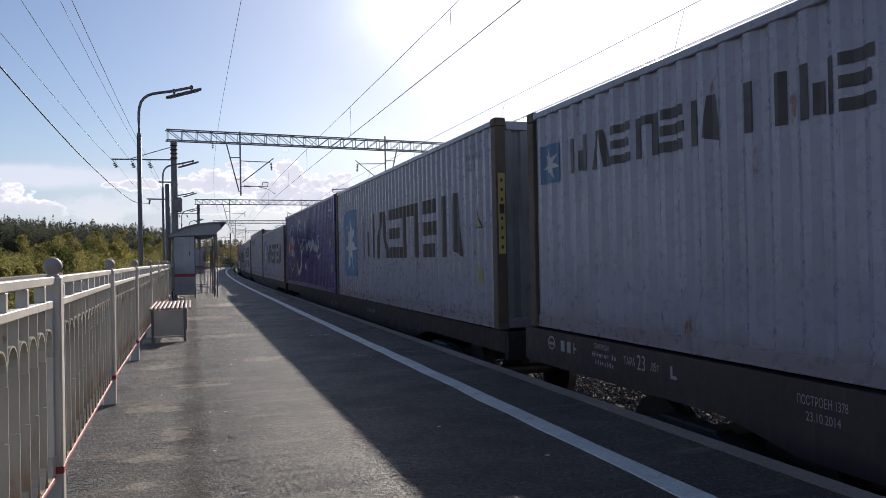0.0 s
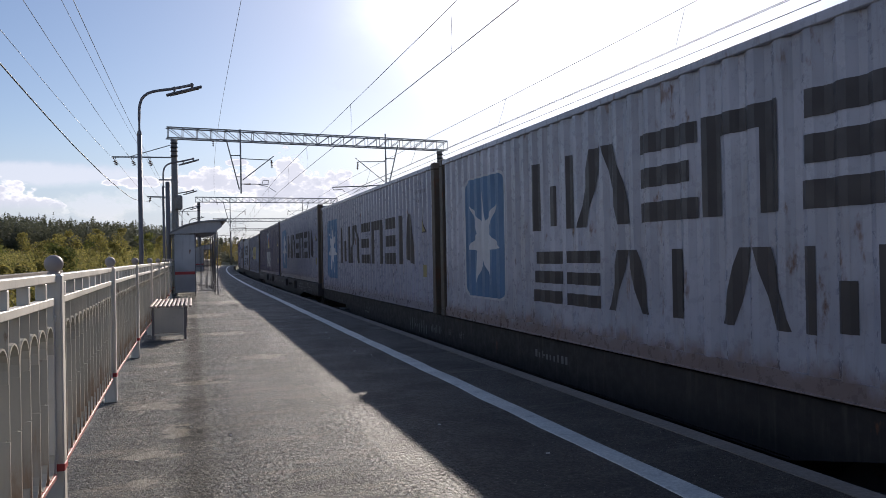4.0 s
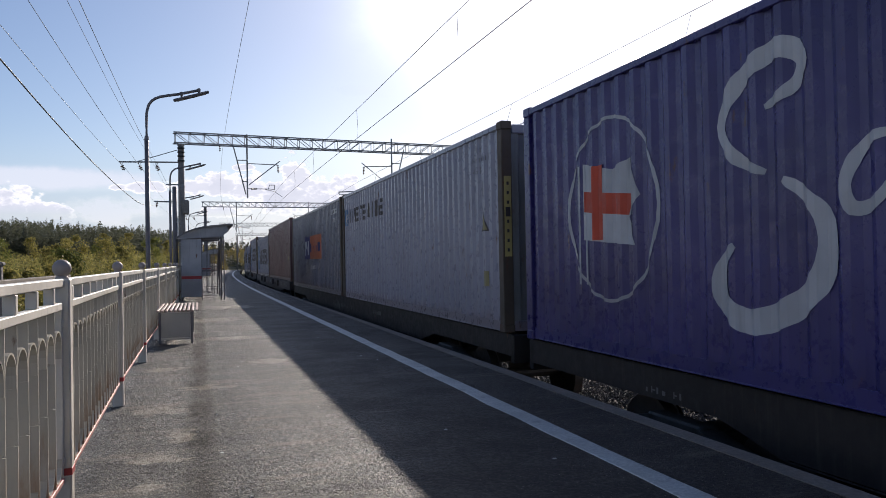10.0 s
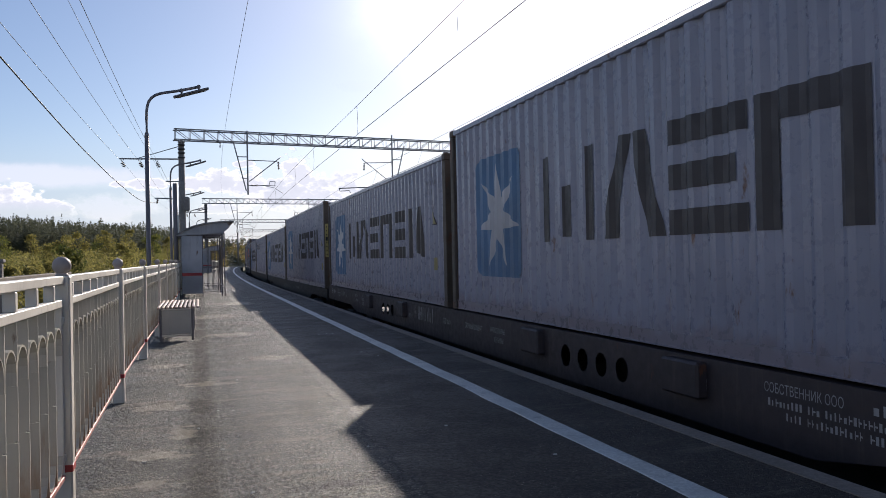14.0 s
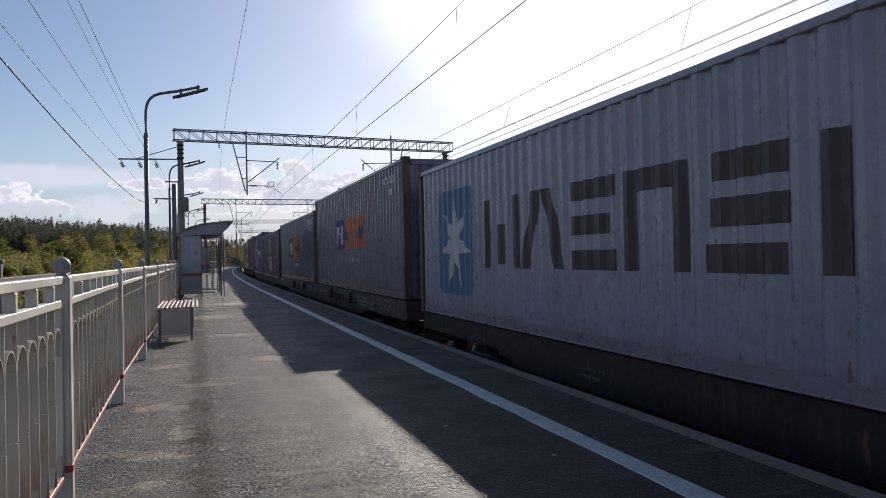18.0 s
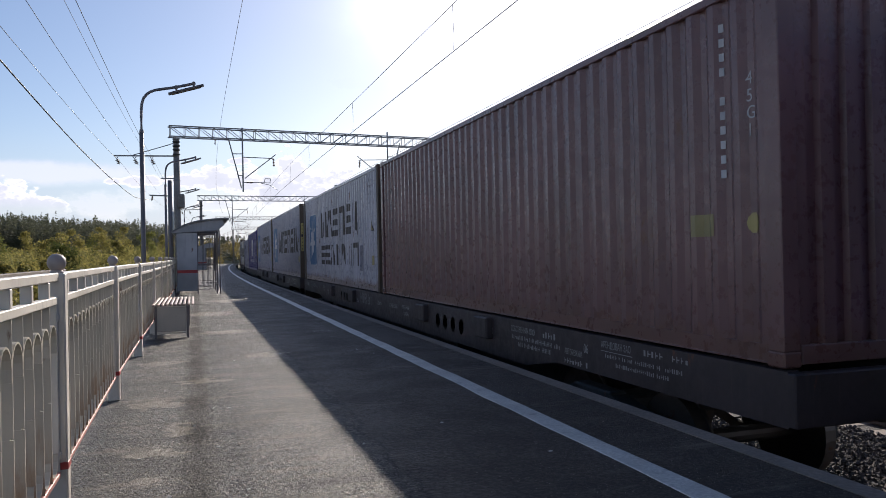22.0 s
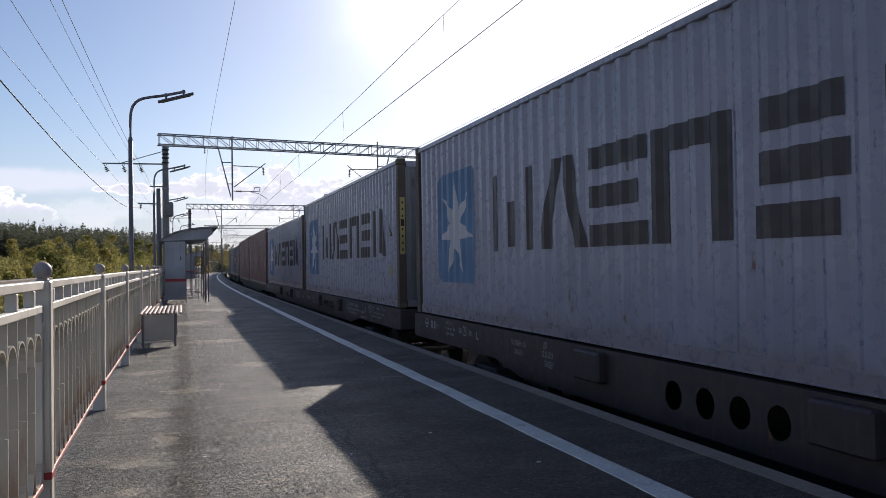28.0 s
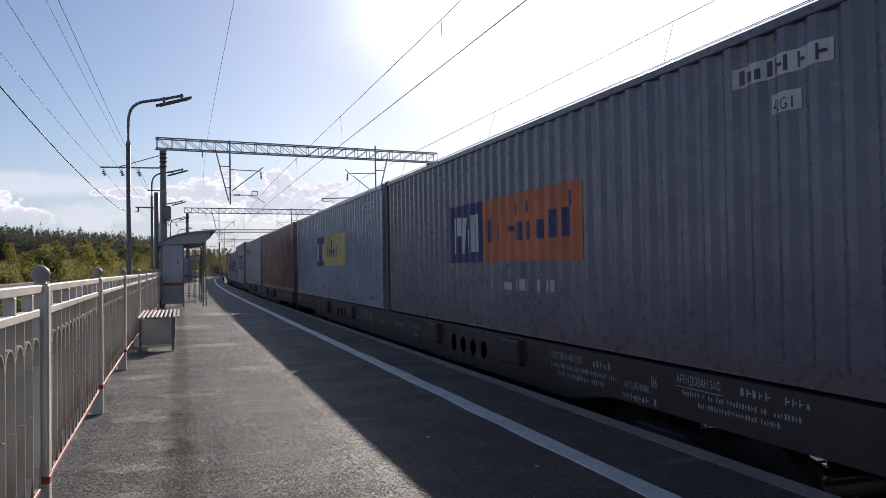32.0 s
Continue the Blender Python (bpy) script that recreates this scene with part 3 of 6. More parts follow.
def words_between(body, a0, a1, z0, z1):
    """Readable writing, stretched to run from a0 to a1 and from z0 to z1."""
    flat = words(body, 0, 0, 1.0)
    xs, zs = [p[0] for t in flat for p in t], [p[1] for t in flat for p in t]
    fx, fz = (a1 - a0) / (max(xs) - min(xs)), (z1 - z0) / (max(zs) - min(zs))
    return [[(a0 + (x - min(xs)) * fx, z0 + (z - min(zs)) * fz) for x, z in t] for t in flat]


def spread(a0, a1, pattern, gap=0.14):
    """Equal blocks from a0 to a1 for glyph_row."""
    step = (a1 - a0) / len(pattern)
    return [(a0 + k * step, a0 + (k + 1 - gap) * step, p) for k, p in enumerate(pattern)]


def side_mesh(name, h, mat, seed):
    rnd = random.Random(seed)
    bm = bmesh.new()
    zs = [0.15, 0.7, 1.25, 1.8, h - 0.09] if h < 2.7 else [0.15, 0.75, 1.4, 2.1, h - 0.09]
    cols = []
    for y in BREAKS:
        cols.append([bm.verts.new((SKIN + dent(y) + (rnd.uniform(0, 0.007) if 0 < k < 4 else 0), y, z)) for k, z in enumerate(zs)])
    for a, b in zip(cols, cols[1:]):
        for k in range(len(zs) - 1):
            bm.faces.new((a[k], a[k + 1], b[k + 1], b[k]))
    return mesh_of(name, bm, mat)


def front_mesh(h, mat):
    bm = bmesh.new()
    xs, x, t = [], -1.07, 0
    while x < 1.07:
        xs += [(x, 0), (x + 0.11, 0), (x + 0.132, 1), (x + 0.222, 1)]
        x += 0.244
    xs = [v for v in xs if v[0] < 1.07] + [(1.07, 0)]
    cols = [[bm.verts.new((a, -HALF_L + 0.03 + 0.045 * d, z)) for z in (0.14, h - 0.16)] for a, d in xs]
    for a, b in zip(cols, cols[1:]):
        bm.faces.new((a[0], b[0], b[1], a[1]))
    return mesh_of("front_panel", bm, mat)


def box_mesh(name, mat, *boxes, bevel=0.008):
    bm = bmesh.new()
    for b in boxes:
        box(bm, *b, bevel=bevel)
    return mesh_of(name, bm, mat)


SHELL = {}
WORN_STEEL = painted("container_corner_steel", (0.1, 0.076, 0.056), 0.65, 0.5, 2.2, dirt_colour=(0.08, 0.05, 0.03))

# Front walls of grey containers: darker than their sides, with dirt streaks and rust specks.
END_GREY = painted("container_end_grey", (0.2, 0.21, 0.215), 0.55, 0.45, 1.2)


def shell_meshes(h, mat, key):
    """The meshes of a forty-foot container's body, shared by all of one height and colour."""
    if (h, key) in SHELL:
        return SHELL[h, key]
    q = {}
    q["side"] = side_mesh("side_wall", h, mat, len(SHELL))
    q["end"] = END_GREY if key in ("grey", "rusty", "pale") else mat
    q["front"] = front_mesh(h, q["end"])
    q["steel"] = WORN_STEEL if key in ("grey", "rusty", "pale", "slate", "violet") else mat
    q["post"] = box_mesh("corner_post", q["steel"], (0, 0, h / 2, 0.15, 0.16, h - 0.23))
    q["casting"] = box_mesh("corner_casting", q["steel"], (0, 0, 0, 0.162, 0.178, 0.118), bevel=0.014)
    q["top_rail"] = box_mesh("top_rail", mat, (-HALF_W + 0.035, 0, h - 0.055, 0.06, 11.84, 0.075))
    q["bottom_rail"] = box_mesh("bottom_rail", mat, (-HALF_W + 0.047, 0, 0.085, 0.03, 11.84, 0.14), (-HALF_W + 0.05, 0, 0.022, 0.06, 11.84, 0.014), bevel=0.004)
    q["header"] = box_mesh("end_header", mat, (0, 0.06, h - 0.1, 2.1, 0.1, 0.12))
    q["sill"] = box_mesh("end_sill", mat, (0, 0.06, 0.09, 2.1, 0.1, 0.14))
    bm = bmesh.new()
    ys = []
    y = -5.93
    while y < 5.93:
        ys += [(y, 0), (y + 0.09, 0), (y + 0.105, 1), (y + 0.195, 1)]
        y += 0.21
    cols = [[bm.verts.new((x, yy, h - 0.03 - 0.02 * d)) for x in (-1.17, 1.17)] for yy, d in ys]
    for a, b in zip(cols, cols[1:]):
        bm.faces.new((a[0], a[1], b[1], b[0]))
    q["roof"] = mesh_of("roof", bm, mat)
    q["floor"] = box_mesh("floor", BLACKISH, (0, 0, 0.1, 2.3, 11.9, 0.06))
    bm = bmesh.new()
    for k in range(5):
        box(bm, 0.55, 0, 0.38 + k * (h - 0.5) / 5, 0.98, 0.05, (h - 0.5) / 5 - 0.12, 0.006)
    box(bm, 0.55, -0.005, h / 2, 1.02, 0.03, h - 0.34)
    q["door"] = mesh_of("door", bm, mat)
    bm = bmesh.new()
    rod(bm, (0, 0, 0.16), (0, 0, h - 0.16), 0.017)
    for z in (0.24, 0.9, h * 0.6, h - 0.26):
        box(bm, 0, 0, z, 0.09, 0.05, 0.07, 0.006)
    box(bm, 0.14, 0.02, 1.05, 0.3, 0.025, 0.035)
    q["lock_rod"] = mesh_of("lock_rod", bm, GALV)
    SHELL[h, key] = q
    return q


def container(name, h, mat, key, label, group="containers on the train"):
    ob = thing(name, label, "shipping container", group)
    q = shell_meshes(h, mat, key)
    half_turn = pose(0, 0, 0, 0, 0, 180)
    for m in (pose(0, 0, 0), half_turn):
        part("side_wall", q["side"], mat, ob, m=m)
        part("top_rail", q["top_rail"], mat, ob, m=m)
        part("bottom_rail", q["bottom_rail"], mat, ob, m=m)
    for sx in (-1, 1):
        for sy in (-1, 1):
            part("corner_post", q["post"], q["steel"], ob, m=pose(sx * (HALF_W - 0.079), sy * (HALF_L - 0.085), 0))
            for z in (0.059, h - 0.059 + 0.006):
                part("corner_casting", q["casting"], q["steel"], ob, m=pose(sx * (HALF_W - 0.081), sy * (HALF_L - 0.089), z))
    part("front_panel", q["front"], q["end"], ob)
    for sy, m in ((-1, pose(0, -HALF_L, 0)), (1, pose(0, HALF_L - 0.12, 0))):
        part("end_header", q["header"], mat, ob, m=m)
        part("end_sill", q["sill"], mat, ob, m=m)
    part("roof", q["roof"], mat, ob)
    part("floor", q["floor"], BLACKISH, ob)
    for m in (pose(0, HALF_L - 0.07, 0), pose(0, HALF_L - 0.07, 0, 0, 0, 180)):
        door = part("door", q["door"], mat, ob, m=m)
        for x in (0.3, 0.8):
            part("lock_rod", q["lock_rod"], GALV, door, "galvanised locking rod", m=pose(x, 0.045 if m[0][0] > 0 else -0.045, 0))
    return ob

# ---- what is painted on the containers ----
GREY = rusty_foot(painted("container_grey", (0.282, 0.284, 0.356), 0.3, 0.1, 0.5, vary=0.05), 0.5, -0.16, 0.06, 0.4, (0.15, 0.085, 0.06), (1.2, 1.2, 0.9))
GREY_OLD = rusty_foot(painted("container_grey_rusty", (0.56, 0.54, 0.5), 0.3, 0.35, 1.6), 0.5, -0.16, 0.06, 0.85, (0.15, 0.075, 0.04), (1.2, 1.2, 0.9))
WHITE_OLD = rusty_foot(painted("container_pale", (0.405, 0.405, 0.47), 0.3, 0.28, 1.3), 0.5, -0.16, 0.06, 0.7, (0.15, 0.075, 0.04), (1.2, 1.2, 0.9))
BLUE = painted("container_blue", (0.044, 0.037, 0.175), 0.3, 0.15, 0.1)
NAVY = painted("container_navy", (0.044, 0.038, 0.102), 0.3, 0.2, 0.2)
SLATE = rusty_foot(painted("container_slate", (0.128, 0.133, 0.182), 0.3, 0.18, 0.3, vary=0.08), 0.5, -0.16, 0.06, 0.4, (0.15, 0.075, 0.04), (1.2, 1.2, 0.9))
SLATE_DARK = painted("container_slate_violet", (0.13, 0.14, 0.21), 0.3, 0.25, 0.4)
PALE_BLUE = painted("container_pale_blue", (0.23, 0.275, 0.355), 0.3, 0.25, 0.3)
BROWN = rusty_foot(painted("container_brown", (0.17, 0.087, 0.092), 0.3, 0.2, 0.2), 0.5, -0.16, 0.06, 0.4, (0.15, 0.075, 0.04), (1.2, 1.2, 0.9))
INK = painted("decal_black", (0.042, 0.034, 0.037), 0.45, 0.12)
INK_BLUE = painted("decal_dark_blue", (0.03, 0.03, 0.14), 0.5, 0.12)
SKY_BLUE = painted("decal_light_blue", (0.085, 0.18, 0.32), 0.45, 0.15)
WHITE = painted("decal_white", (0.54, 0.54, 0.56), 0.5, 0.25)
ORANGE = painted("decal_orange", (0.52, 0.14, 0.055), 0.5, 0.2)
YELLOW = painted("decal_yellow", (0.5, 0.41, 0.15), 0.5, 0.2)
RED = painted("decal_red", (0.7, 0.08, 0.03), 0.5, 0.2)
PATCH = painted("repainted_blue", (0.2, 0.23, 0.33), 0.5, 0.3)
STD, HIGH = 2.591, 2.896
DECALS = {}


def paint_on(ob, name, key, shapes, mat, label="", lift=0.003):
    if key not in DECALS:
        DECALS[key] = decal(name, shapes(), mat, lift)
    ob = part(name, DECALS[key], mat, ob, label)
    if name.endswith(("marking", "small_lettering", "code")):
        tagged(ob, kind="stuff")


def blocks_on(ob, key, row, z0, z1, mat):
    """A row of bold bars, block by block."""
    for k, one in enumerate(row):
        paint_on(ob, "letter_block", (*key, k), lambda: glyph_row([one], z0, z1), mat)


LABEL = painted("decal_label", (0.32, 0.27, 0.12), 0.5, 0.3)
FAINT = painted("decal_faded", (0.2, 0.2, 0.225), 0.5, 0.3)


def bars_on(ob, key, shapes, mat, label="", lift=0.003):
    """Plain bars, each a part of its own."""
    for k, shape in enumerate(shapes):
        paint_on(ob, "letter_block", (key, k), lambda: [shape], mat, label, lift)


def codes(ob, h, mat, key, vertical=False):
    """Container number as plain bars, the size code, the warning triangle and the small labels near the front end."""
    z = h - 0.2
    if mat is INK:
        mat = FAINT
    code = "45G1" if h > 2.7 else "42G1"
    if vertical:
        paint_on(ob, "number_marking", ("numv", h, key), lambda: [r for k in range(11) if k not in (4,) for r in [rect(11.51, 11.555, z - 0.13 - k * 0.115, z - 0.065 - k * 0.115)]], mat)
        paint_on(ob, "size_code", ("codev", h, key), lambda: [t for k, c in enumerate(code) for t in words(c, 11.8, z - 0.6 - k * 0.13, 0.14)], mat)
    else:
        paint_on(ob, "number_marking", ("num", h, key), lambda: print_row(10.95, 11.3, z - 0.1, z, 6, 2, 0.4) + print_row(10.95, 11.6, z - 0.25, z - 0.15, 12, 3, 0.4), mat)
        paint_on(ob, "size_code", ("code", h, key), lambda: words(code, 10.95, z - 0.42, 0.15), mat)
    if vertical:
        paint_on(ob, "warning_label", ("labv", h), lambda: [oval(11.86, 1.05, 0.07, 0.08, 10)], YELLOW, "small round yellow label")
        return
    paint_on(ob, "triangle_border", ("trib", h), lambda: [[(11.25, 1.42), (11.55, 1.42), (11.41, 1.7)]], INK, lift=0.003)
    paint_on(ob, "warning_triangle", ("tri", h, mat is WHITE), lambda: [[(11.285, 1.44), (11.515, 1.44), (11.409, 1.655)]], YELLOW if mat is WHITE else LABEL, "yellow warning triangle with black border", 0.006)
    paint_on(ob, "approval_marking", ("appr", h, key), lambda: [rect(11.28, 11.43, z - 0.56, z - 0.545), rect(11.28, 11.43, z - 0.7, z - 0.685), rect(11.28, 11.295, z - 0.685, z - 0.56), rect(11.415, 11.43, z - 0.685, z - 0.56), rect(11.32, 11.34, z - 0.66, z - 0.58), rect(11.36, 11.395, z - 0.66, z - 0.64), rect(11.31, 11.34, z - 0.79, z - 0.72), rect(11.37, 11.4, z - 0.79, z - 0.72)], mat)
    paint_on(ob, "warning_label", ("lab", h), lambda: [rect(11.41, 11.53, 0.62, 0.84)], LABEL, "small dull yellow label")


def height_strips(ob, h):
    """Black and yellow height warning on the front corner posts of tall containers."""
    if "strip" not in DECALS:
        DECALS["strip"] = box_mesh("height_strip", YELLOW, (0, 0, 0, 0.1, 0.006, 1.1), bevel=0)
        DECALS["strip_ink"] = box_mesh("strip_lettering", INK, *[(0, 0, -0.46 + k * 0.13, 0.03, 0.006, 0.045) for k in range(8) if k != 4], (0, 0, 0.06, 0.07, 0.006, 0.13), bevel=0)
    for sx in (-1, 1):
        strip = part("height_strip", DECALS["strip"], YELLOW, ob, "yellow height warning strip", m=pose(sx * (HALF_W - 0.08), -HALF_L - 0.006, h * 0.55))
        part("strip_lettering", DECALS["strip_ink"], INK, strip, m=pose(0, -0.005, 0))


BIG_TALL = [(3.47, 4.76, 0), (4.92, 6.02, 1), (6.12, 7.11, 2), (7.23, 8.25, 3), (8.5, 9.35, 4), (9.62, 10.7, 5)]
BIG = [(3.4, 4.58, 0), (4.66, 5.92, 1), (6.1, 7.05, 2), (7.18, 8.22, 3), (8.46, 9.44, 4), (9.72, 10.75, 5)]


BIG_WIDE = [(3.52, 4.96, 0), (5.06, 6.12, 1), (6.2, 7.24, 2), (7.42, 8.5, 3), (8.72, 9.7, 4), (9.92, 11.0, 5)]


def grey_big(h, mat=GREY, key="grey", outlined=False, row=None, drop=0.0):
    ob = container("container", h, mat, key, "light grey steel container, black bars, white star on blue")
    u = 0.0 if h < 2.7 else 0.17
    if outlined:
        paint_on(ob, "panel_border", ("border", h), lambda: [rounded(1.15, 2.86, 0.36 + u, 2.13 + u)], WHITE, lift=0.002)
    paint_on(ob, "logo_panel", ("panel", h), lambda: [rounded(1.18, 2.83, 0.39 + u, 2.1 + u)], SKY_BLUE, "light blue rounded square", 0.003)
    paint_on(ob, "star", ("star", h), lambda: [star(2.03, 1.25 + u, 0.74, 0.79)], WHITE, "white seven-pointed star", 0.006)
    blocks_on(ob, ("big", h, row is None, drop), row or (BIG if h < 2.7 else BIG_TALL), 0.84 + u - drop, 1.81 + u + (0.04 if u else 0) - drop * 0.7, INK)
    codes(ob, h, INK, "ink")
    if h > 2.7:
        height_strips(ob, h)
    return ob


def grey_line(h):
    ob = container("container", h, GREY, "grey", "light grey steel container with small black bars near top")
    u = h - STD
    paint_on(ob, "logo_panel", ("lpanel", h), lambda: [rect(0.34, 0.84, 1.7 + u, 2.15 + u)], SKY_BLUE, "light blue square", 0.003)
    paint_on(ob, "star", ("lstar", h), lambda: [star(0.59, 1.92 + u, 0.2, 0.2)], WHITE, "white seven-pointed star", 0.006)
    blocks_on(ob, ("lrow", h), spread(1.1, 3.62, (0, 1, 2, 3, 4, 5)) + spread(3.8, 5.1, (6, 6, 0, 2)), 1.75 + u, 2.13 + u, INK)
    codes(ob, h, INK, "ink")
    if h > 2.7:
        height_strips(ob, h)
    return ob


def grey_two_rows(h):
    ob = container("container", h, WHITE_OLD, "pale", "pale rust-streaked steel container with two rows of black bars")
    u = 0.0 if h < 2.7 else 0.15
    paint_on(ob, "panel_border", ("border2", h), lambda: [rounded(1.18, 2.71, 0.37 + u, 2.15 + u)], WHITE, lift=0.002)
    paint_on(ob, "logo_panel", ("panel2", h), lambda: [rounded(1.21, 2.68, 0.4 + u, 2.12 + u)], SKY_BLUE, "light blue rounded square", 0.0035)
    paint_on(ob, "star", ("star2", h), lambda: [star(1.97, 1.26 + u, 0.67, 0.76)], WHITE, "white seven-pointed star", 0.006)
    far, wide = (3.66, 1.0) if h < 2.7 else (3.85, 0.99)
    blocks_on(ob, ("row1", h), [(far + (a - 3.66) * wide, far + (b - 3.66) * wide, c) for a, b, c in [(3.66, 4.7, 0), (4.78, 5.85, 1), (6.0, 6.85, 2), (6.95, 7.8, 3), (8.0, 8.75, 4), (8.9, 9.67, 5)]], 1.28 + u, 2.09 + u, INK)
    blocks_on(ob, ("row2", h), spread(far, 9.75 if h < 2.7 else 9.95, (4, 2, 1, 6, 1, 0, 3)), 0.43 + u, 1.03 + u, INK)
    paint_on(ob, "paint_patch", ("patch", h), lambda: [rect(10.06, 10.37, 0.31 + u, 0.95 + u)], SLATE, "dark touched-up paint patch")
    codes(ob, h, INK, "ink")
    return ob


def blue_script(h):
    ob = container("container", h, BLUE, "blue", "deep blue steel container with white brush strokes and ringed flag")
    paint_on(ob, "ring", "ring", lambda: ring(2.05, 1.5, 0.88, 0.95, 0.035), WHITE, "thin white oval ring")
    paint_on(ob, "flag_pole", "fpole", lambda: [rect(1.42, 1.46, 0.72, 2.0), rect(1.52, 1.55, 0.72, 1.95), rect(1.6, 1.63, 0.72, 1.6)], WHITE)
    paint_on(ob, "flag", "flag", lambda: [[(1.5, 1.2), (2.55, 1.12), (2.4, 1.4), (2.62, 1.6), (2.45, 1.98), (2.1, 1.9), (1.5, 2.02)]], WHITE)
    paint_on(ob, "flag_cross", "fcross", lambda: [rect(1.72, 1.95, 1.19, 1.97), [(1.51, 1.5), (1.72, 1.48), (1.72, 1.698), (1.51, 1.72)], [(1.95, 1.46), (2.4, 1.42), (2.5, 1.62), (1.95, 1.675)]], RED, "red cross", 0.006)

    def script():
        out = [brush([(4.3, 2.1), (4.6, 2.2), (4.68, 2.38), (4.45, 2.5), (4.05, 2.36), (3.82, 2.04), (3.98, 1.77), (4.3, 1.62)], 0.16)]
        out.append(brush([(4.5, 1.55), (4.84, 1.28), (4.86, 0.92), (4.58, 0.64), (4.1, 0.5), (3.8, 0.66), (3.78, 0.91), (3.96, 1.09)], 0.2))
        out.append(brush([(5.5, 1.74), (5.22, 1.72), (5.05, 1.49), (5.1, 1.3), (5.32, 1.36), (5.5, 1.6)], 0.1))
        out.append(brush([(5.9, 1.68), (6.08, 1.9), (6.1, 2.38), (5.95, 2.36), (5.83, 2.04), (5.74, 1.49), (5.77, 1.08), (5.95, 0.72), (6.1, 0.64), (6.16, 0.84), (5.94, 1.26)], 0.13))
        swell = [(6.08, 1.68)]
        for a, low, high in ((6.16, 1.3, 1.66), (6.4, 1.29, 1.62), (6.64, 1.28, 1.66), (6.94, 1.3, 1.7), (7.26, 1.28, 1.72), (7.54, 1.36, 1.86), (7.72, 1.3, 1.66), (7.96, 1.3, 1.68), (8.2, 1.28, 1.66), (8.46, 1.28, 1.7), (8.72, 1.28, 1.74)):
            swell += [(a, low), (a + 0.14, high)]
        for k in range(0, len(swell) - 2, 4):
            out.append(brush(swell[k:k + 5], 0.1))
        out.append(brush([(7.93, 1.9), (7.97, 2.02), (8.0, 2.1)], 0.14))
        out.append(brush([(9.1, 1.8), (8.95, 1.74), (8.98, 1.58), (9.14, 1.52), (8.9, 1.36), (8.84, 1.16), (9.04, 1.07), (9.3, 1.16), (9.4, 1.3)], 0.12))
        return out

    for k, one in enumerate(script()):
        paint_on(ob, "brush_stroke", ("script", k), lambda: one, WHITE)
    codes(ob, h, WHITE, "white")
    return ob


def navy_flag(h):
    ob = container("container", h, NAVY, "navy", "dark navy steel container with coloured flag and white bars")
    hub = (6.1, 1.88)
    paint_on(ob, "flag_white", "pfw", lambda: [[(5.28, 2.27), (5.49, 2.18), (5.76, 2.25), (6.0, 2.18), (6.2, 2.25), (6.36, 2.14), (6.28, 1.98), hub]], WHITE, "white quarter of the flag")
    paint_on(ob, "flag_blue", "pfb", lambda: [[(5.62, 1.4), (5.28, 2.27), hub, (5.86, 1.72)]], SKY_BLUE, "blue quarter of the flag")
    paint_on(ob, "flag_red", "pfr", lambda: [[(6.28, 1.98), (6.42, 2.08), (6.5, 1.8), (6.78, 1.5), (6.6, 1.58), (6.42, 1.68), hub]], BAND_RED, "red quarter of the flag")
    paint_on(ob, "flag_yellow", "pfy", lambda: [[(5.62, 1.4), (5.86, 1.72), hub, (6.42, 1.68), (6.6, 1.58), (6.78, 1.5), (6.46, 1.42), (6.24, 1.45), (6.06, 1.35), (5.88, 1.44)]], YELLOW, "yellow quarter of the flag")
    paint_on(ob, "flag_pole", "pfp", lambda: [[(5.24, 2.28), (5.28, 2.28), (5.6, 1.34), (5.56, 1.34)]], WHITE)
    bars_on(ob, "prow", [rect(4.96, 5.22, 0.38, 1.22), rect(4.84, 5.34, 0.38, 0.47), [(5.3, 0.82), (5.5, 0.8), (5.62, 0.9), (5.62, 1.14), (5.5, 1.22), (5.3, 1.22)], [(5.7, 0.42), (5.86, 0.4), (6.1, 1.08), (5.98, 1.22), (5.86, 1.16)], [(6.14, 0.4), (6.48, 0.38), (6.3, 0.66), (6.44, 0.88), (6.24, 0.88), (6.08, 0.72)],
        [(6.82, 0.36), (6.62, 0.52), (6.54, 0.8), (6.62, 1.06), (6.8, 1.22), (6.82, 1.12), (6.76, 0.8), (6.82, 0.46)], [(7.02, 0.36), (7.24, 0.52), (7.34, 0.8), (7.24, 1.06), (7.02, 1.22), (7.02, 1.12), (7.1, 0.8), (7.02, 0.46)]], WHITE, "bold white blocks")
    codes(ob, h, WHITE, "white")
    return ob


